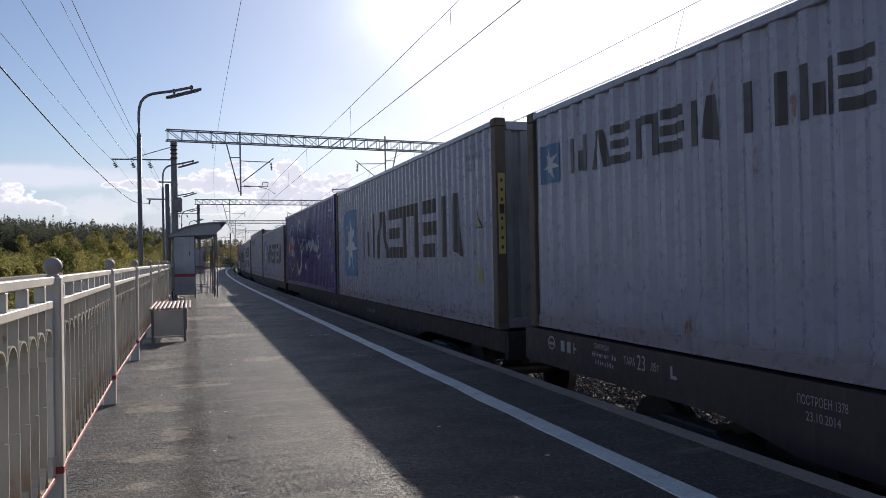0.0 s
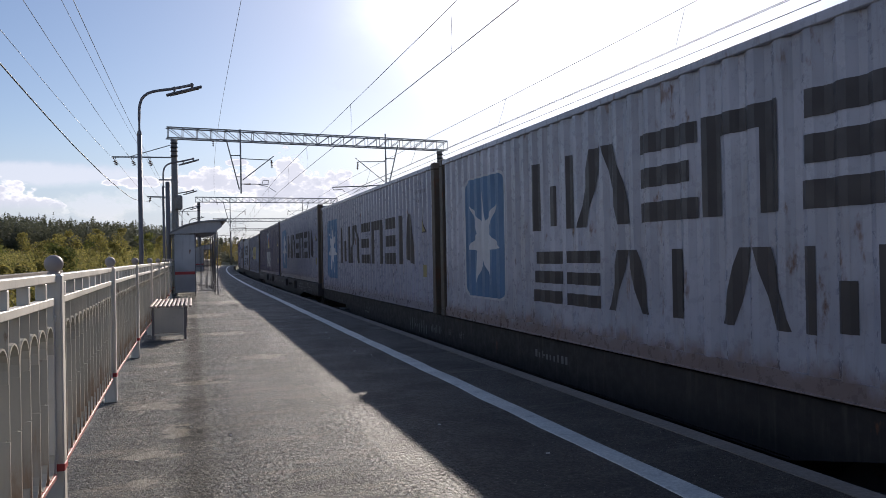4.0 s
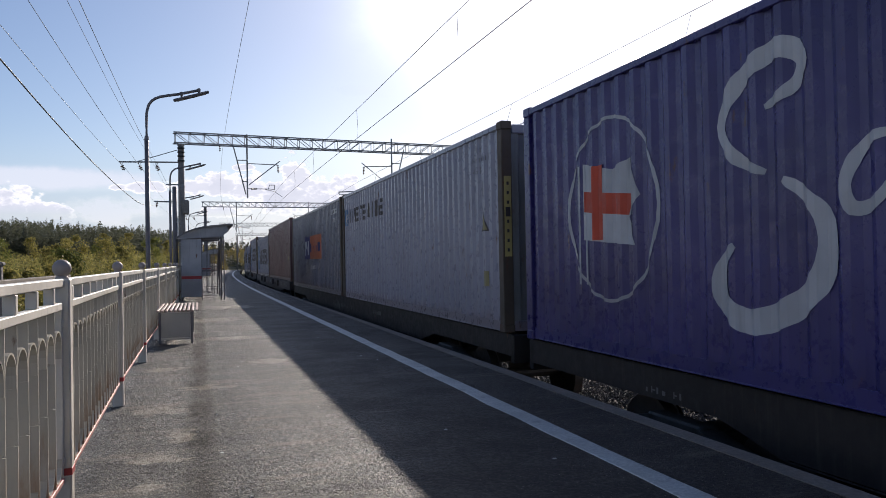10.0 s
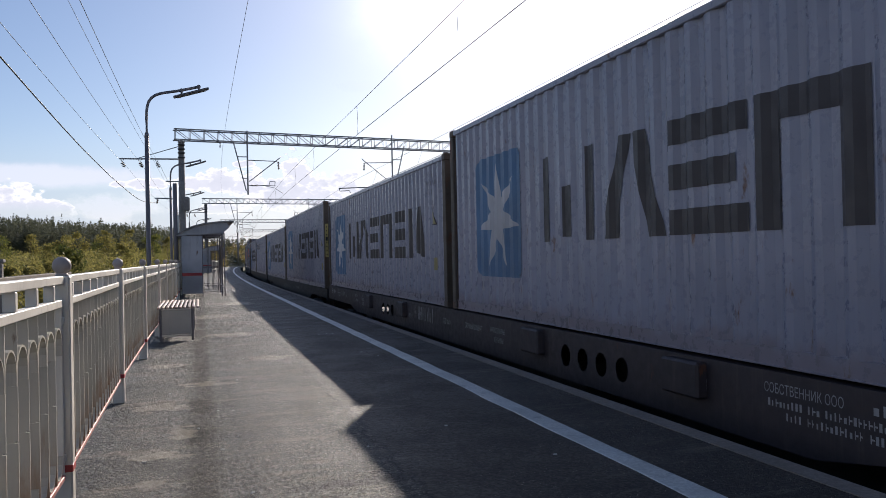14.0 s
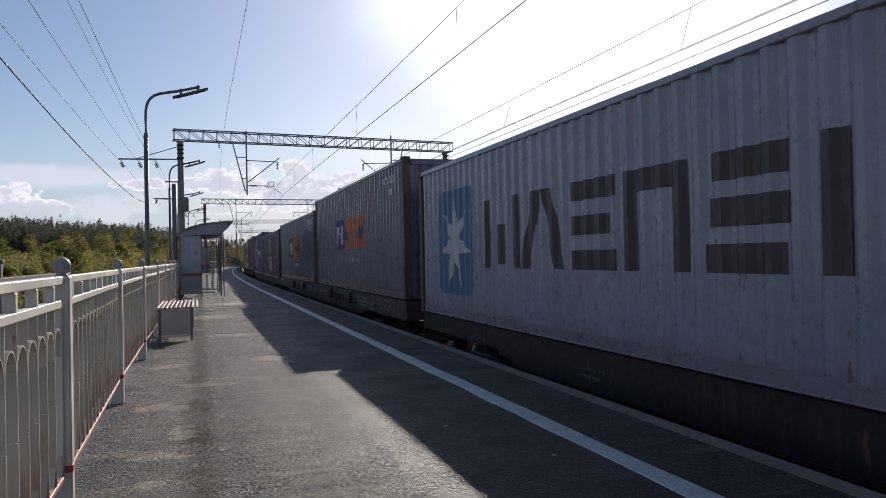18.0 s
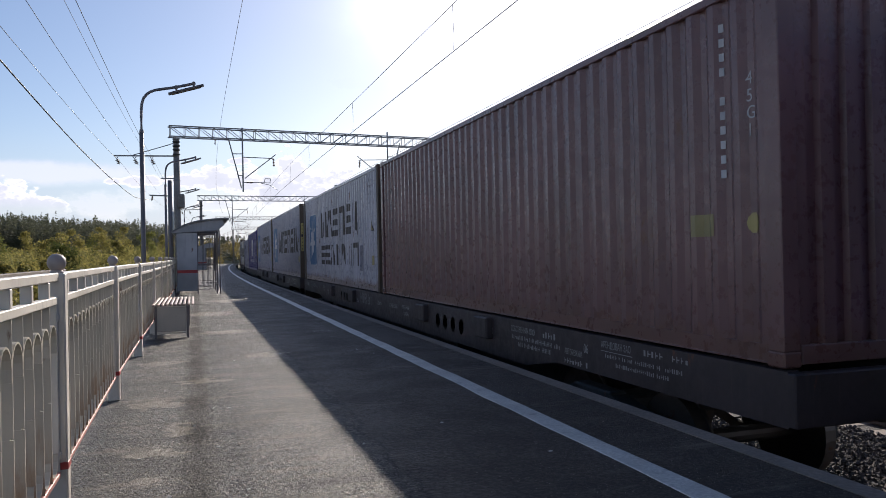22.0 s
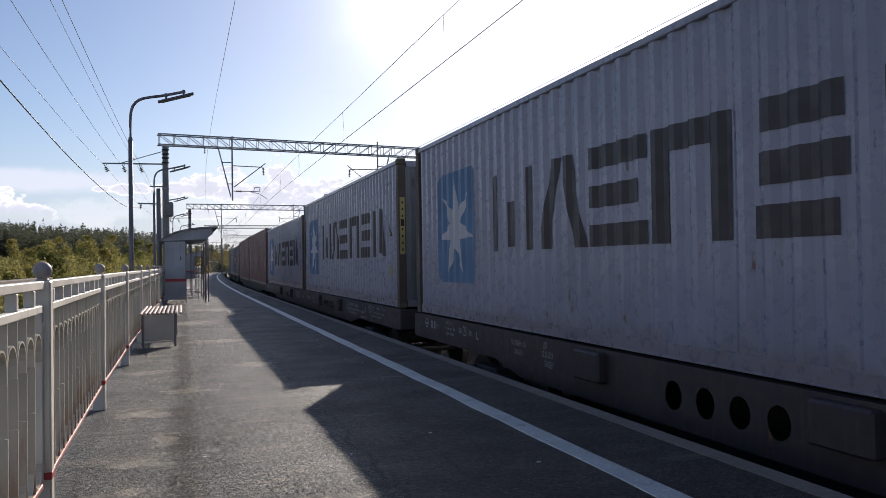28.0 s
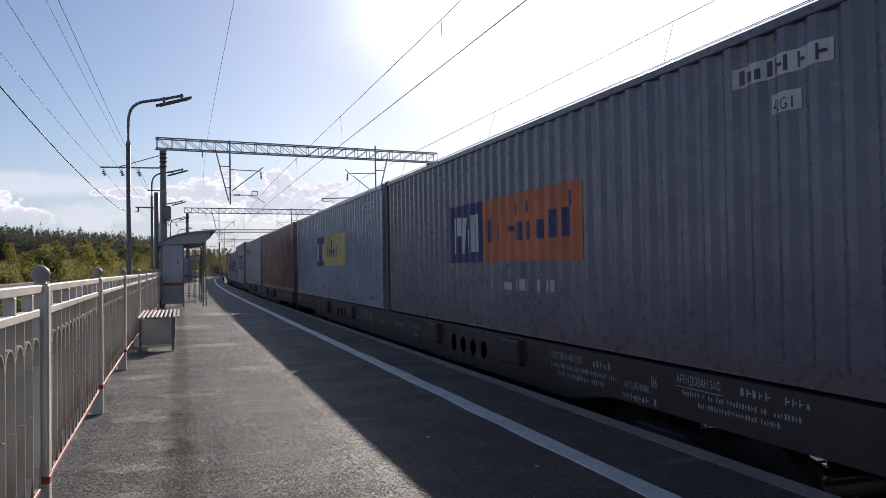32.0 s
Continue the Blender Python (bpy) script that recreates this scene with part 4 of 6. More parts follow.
def slate_block(h, mat=SLATE, key="slate", block=ORANGE, label="slate grey steel container with orange block and blue square"):
    ob = container("container", h, mat, key, label)
    u = 0.0 if h < 2.7 else 0.2
    tag = (key, h)
    q = 0.0 if h < 2.7 else 0.22
    if block is ORANGE:
        paint_on(ob, "blue_square", ("nsq", h), lambda: [rect(3.9 + q, 5.18 + q, 0.92 + u, 1.77 + u)], INK_BLUE, "dark blue square", 0.002)
        bars_on(ob, ("nsl", h), [rect(4.03 + q, 4.14 + q, 1.05 + u, 1.6 + u), rect(4.24 + q, 4.33 + q, 1.32 + u, 1.6 + u), rect(4.43 + q, 4.53 + q, 1.05 + u, 1.58 + u, 0.05), rect(4.63 + q, 4.71 + q, 1.05 + u, 1.4 + u, -0.04), rect(4.8 + q, 4.9 + q, 1.07 + u, 1.6 + u), rect(4.99 + q, 5.09 + q, 1.07 + u, 1.6 + u)], WHITE, lift=0.006)
        paint_on(ob, "colour_block", ("nor", h), lambda: [rect(5.18 + q, 8.05 + q, 0.92 + u, 1.77 + u)], ORANGE, "orange block", 0.003)
        bars_on(ob, ("nlet", h), print_row(5.4 + q, 7.9 + q, 1.18 + u, 1.5 + u, 8, 6) + [rect(6.28 + q, 6.4 + q, 1.505 + u, 1.65 + u), rect(6.62 + q, 6.74 + q, 1.505 + u, 1.65 + u), rect(7.7 + q, 7.82 + q, 1.505 + u, 1.68 + u)], INK_BLUE, "dark blue bars", 0.006)
        paint_on(ob, "small_lettering", ("nurl", h), lambda: print_row(5.44 + q, 7.46 + q, 0.56 + u, 0.7 + u, 12, 9), WHITE, "row of small white bars")
    else:
        paint_on(ob, "faded_patch", ("fade", h), lambda: [rect(8.24, 9.6, 0.81 + u, 1.72 + u), rect(9.6, 10.96, 0.78 + u, 1.5 + u)], PATCH, "paler blue repainted patch", 0.002)
        paint_on(ob, "blue_square", ("nsqy", h), lambda: [rect(4.07, 5.31, 0.94 + u, 1.78 + u)], INK_BLUE, "dark blue square", 0.002)
        bars_on(ob, ("nsly", h), [rect(4.22, 4.33, 1.08 + u, 1.6 + u), rect(4.42, 4.51, 1.34 + u, 1.6 + u), rect(4.6, 4.7, 1.08 + u, 1.58 + u, 0.05), rect(4.86, 4.96, 1.09 + u, 1.58 + u), rect(5.06, 5.16, 1.09 + u, 1.58 + u)], WHITE, lift=0.006)
        paint_on(ob, "colour_block", ("nye", h), lambda: [rect(5.31, 8.22, 0.94 + u, 1.78 + u)], YELLOW, "weathered yellow block", 0.003)
        bars_on(ob, ("nlety", h), print_row(5.5, 8.0, 1.18 + u, 1.5 + u, 8, 4) + [rect(6.4, 6.5, 1.505 + u, 1.65 + u), rect(7.7, 7.82, 1.505 + u, 1.66 + u)], INK_BLUE, "dark blue bars", 0.006)
    paint_on(ob, "number_plate_strip", ("nnum", h), lambda: [[(10.37, h - 0.42), (11.3, h - 0.42), (11.3, h - 0.27), (10.37, h - 0.27)], rect(10.74, 11.02, h - 0.68, h - 0.54)], WHITE, "white marking strips", 0.003)
    paint_on(ob, "number_marking", ("nnb", h), lambda: print_row(10.42, 11.28, h - 0.4, h - 0.29, 9, 12), INK, lift=0.006)
    paint_on(ob, "size_code", ("ncd", h), lambda: words("42G1" if h < 2.7 else "45G1", 10.76, h - 0.665, 0.12, 0.8), INK, lift=0.006)
    return ob


def blue_block(h):
    ob = container("container", h, BLUE, "blue", "deep blue steel container with white bars and a slogan")
    bars_on(ob, "mrow", glyph_row([(5.3, 5.95, 0), (6.0, 6.58, 3), (6.63, 7.2, 3)], 1.4, 2.3) + [rect(6.18, 6.4, 1.4, 1.6), rect(6.81, 7.02, 1.4, 1.6)], WHITE, "bold white bars")
    paint_on(ob, "name_plate", "mbox", lambda: [rect(5.3, 7.22, 1.05, 1.34)], WHITE, "white strip")
    paint_on(ob, "small_lettering", "mboxl", lambda: words_between("TRANSPORT", 5.38, 7.14, 1.1, 1.29), INK_BLUE, "dark blue word", 0.006)
    paint_on(ob, "small_lettering", "mslog", lambda: words_between("YOUR INTRA-ASIA PARTNER", 3.57, 8.93, 0.58, 0.8), WHITE, "row of thin white words")
    codes(ob, h, WHITE, "white")
    height_strips(ob, h)
    return ob


def brown_plain(h, stacked=False, ends=False):
    ob = container("container", h, BROWN, "brown", "dull red-brown steel container with upright white markings")
    if stacked:
        bars_on(ob, ("stack", h), [[(0.76, 2.0), (0.98, 2.0), (1.12, 2.42), (0.86, 2.42)], [(0.82, 1.31), (1.0, 1.31), (1.12, 1.72), (0.9, 1.72)], [(0.86, 0.65), (1.08, 0.68), (1.12, 1.03), (0.92, 1.03)]], WHITE, "three slanting white blocks")
    else:
        bars_on(ob, ("stackb", h), [rect(0.72, 0.84, h - 0.75, h - 0.4), rect(0.7, 0.9, h - 1.1, h - 0.9), rect(0.7, 0.86, h - 1.5, h - 1.28)], WHITE, "three small white blocks")
    codes(ob, h, WHITE, "white", True)
    if ends and "end_bars" not in DECALS:
        DECALS["end_bars"] = box_mesh("end_lettering", WHITE, (-0.86, -HALF_L + 0.024, -0.5, 0.09, 0.006, 0.36), (-0.64, -HALF_L + 0.024, -0.55, 0.2, 0.006, 0.1), (-0.66, -HALF_L + 0.024, -0.42, 0.16, 0.006, 0.07), (-0.38, -HALF_L + 0.024, -0.51, 0.08, 0.006, 0.26), bevel=0)
    if ends:
        part("end_lettering", DECALS["end_bars"], WHITE, ob, "white bars on the end", m=pose(0, 0, h))
    paint_on(ob, "yellow_label", ("ylab", h), lambda: [rect(11.13, 11.43, 0.96, 1.14)], LABEL, "dull yellow label")
    return ob


# ---- flat wagons ----
def plate_with_holes(bm, x, y0, y1, z0, z1, holes, rz, ry, thick=0.012):
    """An upright plate along y, with oval holes at the places given."""
    n = 16
    cuts = [y0]
    zc = (z0 + z1) / 2
    half = ry * 1.5
    for h in holes:
        a, b = h - half, h + half
        bm.faces.new([bm.verts.new((x, y, z)) for y, z in ((cuts[-1], z0), (a, z0), (a, z1), (cuts[-1], z1))])
        outer, inner = [], []
        for k in range(n):
            t = (k + 0.5) * math.tau / n
            c, s = math.cos(t), math.sin(t)
            f = 1 / max(abs(c), abs(s))
            outer.append(bm.verts.new((x, h + c * f * half, zc + s * f * (z1 - z0) / 2)))
            inner.append(bm.verts.new((x, h + c * ry, zc + s * rz)))
        for k in range(n):
            bm.faces.new((outer[k], outer[(k + 1) % n], inner[(k + 1) % n], inner[k]))
        for cy, cz in ((-1, -1), (-1, 1), (1, -1), (1, 1)):
            near = sorted(outer, key=lambda v: (v.co.y - h - cy * half) ** 2 + (v.co.z - zc - cz * (z1 - z0) / 2) ** 2)[:2]
            bm.faces.new((near[0], near[1], bm.verts.new((x, h + cy * half, zc + cz * (z1 - z0) / 2))))
        cuts.append(b)
    bm.faces.new([bm.verts.new((x, y, z)) for y, z in ((cuts[-1], z0), (y1, z0), (y1, z1), (cuts[-1], z1))])


WAGON_GREEN = painted("wagon_green", (0.042, 0.031, 0.034), 0.55, 0.35, 0.2)
WAGON_DARK = painted("wagon_dark", (0.017, 0.0135, 0.0145), 0.6, 0.35, 0.3)
STENCIL = painted("stencil_white", (0.37, 0.37, 0.37), 0.6, 0.5)
STENCIL_DIM = painted("stencil_dirty", (0.17, 0.17, 0.175), 0.6, 0.5)
WHEEL_R = 0.475
WQ = {}


def wagon_meshes():
    bm = bmesh.new()
    for x in (-0.72, 0.72):
        rod(bm, (x - 0.065, 0, 0), (x + 0.065, 0, 0), WHEEL_R, n=28)
        s = 1 if x > 0 else -1
        rod(bm, (x - s * 0.09, 0, 0), (x - s * 0.06, 0, 0), WHEEL_R + 0.03, n=28)
        for k in range(4):
            a = k * math.pi / 2
            rod(bm, (x + s * 0.06, 0.27 * math.cos(a), 0.27 * math.sin(a)), (x + s * 0.068, 0.27 * math.cos(a), 0.27 * math.sin(a)), 0.05, n=8)
    rod(bm, (-1.05, 0, 0), (1.05, 0, 0), 0.085, n=12)
    for x in (-1.03, 1.03):
        box(bm, x, 0, 0, 0.2, 0.24, 0.24, 0.03)
    WQ["wheelset"] = mesh_of("wheelset", bm, WHEEL_STEEL)
    bm = bmesh.new()
    for dy in (-0.93, 0.93):
        box(bm, 0, dy, 0.06, 0.2, 0.34, 0.36, 0.03)
    for sy in (-1, 1):
        bar(bm, (0, sy * 0.95, 0.2), (0, sy * 0.3, 0.34), 0.2, 0.14)
        bar(bm, (0, sy * 0.9, -0.06), (0, sy * 0.3, -0.2), 0.2, 0.12)
    box(bm, 0, 0, 0.36, 0.2, 0.8, 0.12, 0.02)
    box(bm, 0, 0, -0.22, 0.2, 0.8, 0.12, 0.02)
    for dy in (-0.2, -0.02, 0.16):
        rod(bm, (0, dy, -0.16), (0, dy, 0.14), 0.08, n=10)
    WQ["side_frame"] = mesh_of("side_frame", bm, BLACKISH)
    WQ["bolster"] = box_mesh("bolster", BLACKISH, (0, 0, 0.2, 2.0, 0.42, 0.24), bevel=0.03)
    bm = bmesh.new()
    box(bm, 0, -0.25, 0, 0.16, 0.6, 0.2, 0.02)
    box(bm, 0, -0.6, 0, 0.34, 0.26, 0.34, 0.05)
    WQ["coupler"] = mesh_of("coupler", bm, BLACKISH)
    WQ["bracket"] = box_mesh("stowed_bracket", WAGON_GREEN, (0, 0, 0, 0.14, 0.52, 0.3), bevel=0.02)


wagon_meshes()
WH = 12.33


def sill(bm, x, tall, holes):
    """Side sill, deeper between the bogies."""
    top = 0.0
    deep = -0.42 if tall else -0.36
    ends = -0.4 if tall else -0.3
    if holes:
        plate_with_holes(bm, x, -WH + 4.4, WH - 4.4, deep - 0.12, top, holes, 0.125, 0.115)
    else:
        bm.faces.new([bm.verts.new((x, y, z)) for y, z in ((-WH + 4.4, deep - 0.1), (WH - 4.4, deep - 0.1), (WH - 4.4, top), (-WH + 4.4, top))])
    for s in (-1, 1):
        y0, y1, y2 = s * (WH - 4.4), s * (WH - 3.6), s * (WH + 0.05)
        bm.faces.new([bm.verts.new((x, y, z)) for y, z in ((y0, deep - 0.12), (y1, ends), (y1, top), (y0, top))])
        bm.faces.new([bm.verts.new((x, y, z)) for y, z in ((y1, ends), (y2, ends), (y2, top), (y1, top))])
    inward = 1 if x < 0 else -1
    for z in (-0.006, deep - 0.115 + 0.0):
        y = WH - 4.4 if z < -0.1 else WH
        box(bm, x + inward * 0.07, 0, z, 0.14, 2 * y, 0.014)


BUILT = {0: ("23.85т", "23.10.2014", "23.10.2020", 4.39), 4: ("23.80т", "11.03.2015", "11.03.2021", 4.42), 8: ("23.85т", "30.06.2015", "30.06.2021", 4.1), 12: ("23.87т", "13.05.2015", "13.05.2021", 4.45),
         14: ("23.83т", "10.12.2014", "10.12.2020", 4.3), 15: ("23.78т", "22.06.2015", "22.06.2021", 4.15), 17: ("23.78т", "22.06.2015", "22.06.2021", 4.15), 18: ("23.78т", "11.03.2015", "11.03.2021", 4.21)}


def stencils(ob, tall, seed):
    """Writing on the near sill, from the far end."""
    flat = -1.235 if tall else -1.135
    key = ("st", tall, seed % 3)
    y_far = WH
    off = HALF_L - y_far

    def shift(shapes, z):
        return [[(a + off, b + z) for a, b in s] for s in shapes]

    def put(name, kk, shapes, z, label=""):
        k2 = (name, kk)
        if k2 not in DECALS:
            DECALS[k2] = decal(name, shift(shapes(), z), STENCIL if tall else STENCIL_DIM, 0.004, flat)
        tagged(part(name, DECALS[k2], None, ob, label), kind="stuff")

    if tall:
        tare, date, again, at = BUILT.get(seed, ("23.85т", "11.03.2015", "11.03.2021", 4.25))
        put("emblem_stencil", 1, lambda: ring(0.62, 0.02, 0.09, 0.08, 0.02, 14) + [rect(0.56, 0.68, 0.0, 0.03)] + print_row(0.85, 1.3, -0.05, 0.07, 3, 1), -0.15)
        put("depot_stencil", 1, lambda: words("ПРИПИСАН", 1.6, 0.05, 0.075, 0.7) + print_row(1.56, 2.05, -0.03, 0.02, 10, 3) + print_row(1.63, 2.0, -0.11, -0.06, 8, 4), -0.14)
        put("tare_stencil", tare, lambda: words("ТАРА", 2.17, -0.02, 0.11, 0.7) + words(tare[:2], 2.4, -0.04, 0.2, 0.75) + words(tare[2:], 2.62, -0.02, 0.11, 0.75), -0.16)
        put("built_stencil", (date, at), lambda: words("ПОСТРОЕН 1378", at, 0.0, 0.09, 0.62) + words(date, at + 0.08, -0.105, 0.09, 0.75), -0.16)
        put("repair_stencil", (again, at), lambda: words("ДР", at + 0.92, 0.08, 0.1, 0.7) + words(again, at + 0.88, -0.02, 0.1, 0.65) + words("ПРОБЕГ", at + 0.93, -0.13, 0.1, 0.65), -0.2)
        put("hook_mark", 1, lambda: [rect(2.93, 2.96, -0.07, 0.04), rect(2.96, 3.02, -0.07, -0.04)], -0.14, "small white painted hook")
        put("wagon_number", 1, lambda: print_row(10.2, 11.45, -0.09, 0.16, 16, 8, 0.3), -0.22, "large white bars")
        put("speed_stencil", 1, lambda: words("120 км/ч", 12.0, 0, 0.14, 0.8), -0.26)
        put("load_stencil", 1, lambda: words("69.5 т", 9.74, 0, 0.14, 0.8), -0.32)
        put("return_stencil", 1, lambda: words("СРОЧНЫЙ ВОЗВРАТ", 13.12, 0, 0.11, 0.7) + words("КРУПНОТОННАЖНЫЕ", 14.22, 0.03, 0.1, 0.5) + words("КОНТЕЙНЕРЫ", 14.36, -0.1, 0.1, 0.5), -0.24)
        put("owner_stencil", 1, lambda: words("СОБСТВЕННИК ООО", 19.78, 0.05, 0.1, 0.72) + print_row(20.74, 21.1, 0.05, 0.12, 5, 5) + print_row(19.82, 21.2, -0.045, 0.01, 36, 6) + print_row(20.0, 20.95, -0.13, -0.075, 24, 7), -0.2)
        put("emblem_stencil", 2, lambda: print_row(18.75, 19.15, -0.02, 0.12, 4, 9) + [rect(18.6, 18.72, k * 0.03 - 0.02, k * 0.03) for k in range(4)], -0.24)
        put("brake_stencil", 1, lambda: words("АВТОРЕЖИМ", 21.3, 0, 0.09, 0.7) + print_row(21.3, 21.85, -0.1, -0.04, 9, 3) + words("06", 21.75, 0.06, 0.14, 0.7), -0.27)
        put("lease_stencil", 1, lambda: words("АРЕНДОВАН ЗАО", 22.12, 0.06, 0.095, 0.68) + print_row(22.9, 23.6, 0.065, 0.12, 11, 11) + [rect(22.12, 22.7, 0.025, 0.032)] + print_row(22.2, 23.5, -0.035, 0.005, 40, 12) + print_row(22.4, 23.3, -0.11, -0.07, 28, 13), -0.17)
        if seed == 4:
            put("load_placard", 1, lambda: [rect(15.06, 15.12, -0.34, -0.15), rect(15.12, 15.3, -0.19, -0.15), rect(15.12, 15.37, -0.34, -0.3), rect(15.17, 15.23, -0.28, -0.21)], 0.0, "small white bracketed placard")
    else:
        put("wagon_number", 2, lambda: print_row(10.25, 11.45, -0.14, 0.1, 8, 4, 0.3) + print_row(11.62, 12.25, -0.06, 0.07, 8, 5), -0.27, "large white bars")
        put("load_stencil", 2, lambda: words("68 т", 13.15, 0, 0.15, 0.8) + words("20", 12.6, 0, 0.14, 0.8), -0.3)
        put("depot_stencil", 2, lambda: print_row(2.4, 3.2, 0, 0.06, 9, 2) + print_row(6.1, 6.7, 0, 0.05, 9, 2) + print_row(6.15, 6.6, -0.09, -0.03, 7, 3) + print_row(16.0, 17.0, 0, 0.09, 10, 6), -0.25)
        if seed == 16:
            put("load_placard", 2, lambda: [rect(22.71, 22.75, -0.38, -0.2), rect(23.0, 23.04, -0.38, -0.2), rect(22.75, 23.0, -0.225, -0.2), rect(22.75, 23.0, -0.38, -0.355), rect(22.82, 22.93, -0.32, -0.26)], 0.0, "small white framed placard")


def wagon(tall, seed):
    """A long flat wagon; its origin lies under the container floor, at mid-length. Returns the wagon and its wheelsets."""
    mat = WAGON_GREEN if tall else WAGON_DARK
    ob = thing("flat_wagon", "dark green flat wagon with round holes in its side sills" if tall else "black low flat wagon under containers", "railway wagon", "wagons of the train")
    key = "tall" if tall else "low"
    xs = 1.235 if tall else 1.135
    deck = (0.39 if tall else 0.245) - 0.012
    axle = RAIL_Z + WHEEL_R - deck
    if key not in WQ:
        holes = [-5.45, -5.04, -4.64, -4.24, 3.57, 3.97, 4.37, 4.79] if tall else []
        for s, nm in ((-1, "l"), (1, "r")):
            bm = bmesh.new()
            sill(bm, s * xs, tall, holes)
            WQ[key + nm] = mesh_of("side_sill", bm, mat)
        WQ[key] = box_mesh("centre_beam", BLACKISH, (0, 0, -0.25, 0.4, 24.4, 0.46), (0, 0, -(deck + 0.86) / 2, 0.55, 16.2, deck + 0.86), (0.35, 3.2, -0.7, 0.9, 1.6, 0.5), (-0.3, -2.6, -0.7, 0.8, 2.2, 0.45), bevel=0.01)
        WQ[key + "c"] = box_mesh("cross_beam", BLACKISH, (0, 0, -0.17, 2 * xs - 0.04, 0.2, 0.26), bevel=0.01)
        WQ[key + "e"] = box_mesh("end_beam", mat, (0, 0, -0.2, 2 * xs, 0.12, 0.38), bevel=0.01)
    for nm in "lr":
        part("side_sill", WQ[key + nm], mat, ob)
    part("centre_beam", WQ[key], BLACKISH, ob)
    for y in (-11.2, -8.6, -5.8, -3, -0.2, 0.2, 3, 5.8, 8.6, 11.2):
        part("cross_beam", WQ[key + "c"], BLACKISH, ob, m=pose(0, y, 0))
    for s in (-1, 1):
        part("end_beam", WQ[key + "e"], mat, ob, m=pose(0, s * (WH + 0.06), 0))
        part("coupler", WQ["coupler"], BLACKISH, ob, m=pose(0, s * (WH + 0.06), RAIL_Z + 1.05 - deck, 0, 0, 0 if s < 0 else 180))
    if tall:
        for y in (WH - 6.2, WH - 9.36, WH - 15.75, WH - 18.85):
            part("stowed_bracket", WQ["bracket"], WAGON_GREEN, ob, m=pose(-xs - 0.03, y, -0.18))
    wheels = []
    for yb in (-9.36, 9.36):
        bogie = part("bolster", WQ["bolster"], BLACKISH, ob, "heavy cast bogie bolster", m=pose(0, yb, axle))
        for x in (-1.03, 1.03):
            part("side_frame", WQ["side_frame"], BLACKISH, bogie, m=pose(x, 0, 0))
        for dy in (-0.925, 0.925):
            w = part("wheelset", WQ["wheelset"], WHEEL_STEEL, ob, "pair of worn steel wheels on an axle", m=pose(0, yb + dy, axle))
            wheels.append((w, yb + dy, axle))
    stencils(ob, tall, seed)
    return ob, wheels, deck


# ---- the train ----
REARS = [8.66, 34.36, 59.82, 85.49, 110.63, 136.15, 161.71, 187.12, 212.68, 238.65, 264.19, 289.61, 315.38, 341.05, 366.8, 392.6, 418.35, 443.92, 469.77, 495.24, 520.71]
REARS += [520.71 + 25.62 * k for k in range(1, 6)]
TALL = {0, 4, 8, 9, 12, 14, 15, 17, 18, 20, 21, 24}
RUN = [(0.0, 0.0), (1.0, 15.19), (2.0, 30.5), (3.0, 45.75), (3.5, 53.25), (5.5, 83.8), (6.0, 91.6), (7.0, 106.7), (8.0, 122.05), (9.0, 137.33), (10.0, 152.74), (11.0, 168.13), (12.0, 183.4), (13.0, 198.83), (14.0, 214.2), (14.5, 221.8), (16.5, 252.6), (17.0, 260.3), (18.0, 275.77), (19.0, 291.24), (20.0, 306.73), (21.0, 322.16), (22.0, 337.71), (23.0, 353.14), (24.0, 368.6), (25.0, 384.15), (25.5, 391.85), (28.0, 430.81), (29.0, 446.28), (30.0, 461.95), (31.0, 477.5), (32.0, 493.1)]
B, N_, S_, P_ = grey_big, grey_line, grey_two_rows, navy_flag
LOADS = [(B, STD), (N_, STD), (B, HIGH), (blue_script, HIGH), (B, STD), (N_, HIGH), (S_, STD), (B, STD), (B, STD), (P_, STD),
         (lambda h: slate_block(h, SLATE_DARK, "violet", YELLOW, "violet-grey steel container with a weathered yellow block"), STD), (S_, STD), (B, HIGH), (blue_script, HIGH), (N_, HIGH), (slate_block, HIGH),
         (lambda h: brown_plain(h, ends=True), HIGH), (lambda h: grey_big(h, drop=0.075), STD), (B, HIGH), (B, STD), (B, HIGH), (B, STD), (N_, STD), (B, STD), (slate_block, HIGH), (slate_block, STD),
         (P_, STD), (blue_script, HIGH), (brown_plain, HIGH), (S_, HIGH), (lambda h: grey_big(h, row=BIG_WIDE), HIGH), (B, HIGH), (blue_block, HIGH), (N_, STD),
         (lambda h: grey_big(h, GREY_OLD, "rusty", True), STD), (B, HIGH), (lambda h: grey_big(h, row=BIG_WIDE), HIGH), (B, STD), (lambda h: brown_plain(h, True), HIGH), (lambda h: brown_plain(h, True), HIGH),
         (slate_block, STD), (lambda h: slate_block(h, PALE_BLUE, "paleblue", YELLOW, "pale blue steel container with a yellow block"), STD), (brown_plain, STD), (N_, STD), (B, HIGH), (B, STD), (B, STD), (blue_script, HIGH), (brown_plain, HIGH), (B, STD), (B, STD), (N_, HIGH)]
MOVERS, WHEELS = [], []
for w, rear in enumerate(REARS):
    car, wheels, deck = wagon(w in TALL, w)
    MOVERS.append((car, rear - WH, deck))
    WHEELS += wheels
    floor_z = deck + 0.012
    for k, middle in ((0, rear - 12.47 - HALF_L), (1, rear - HALF_L)):
        make, h = LOADS[2 * w + k]
        MOVERS.append((make(h), middle, floor_z))

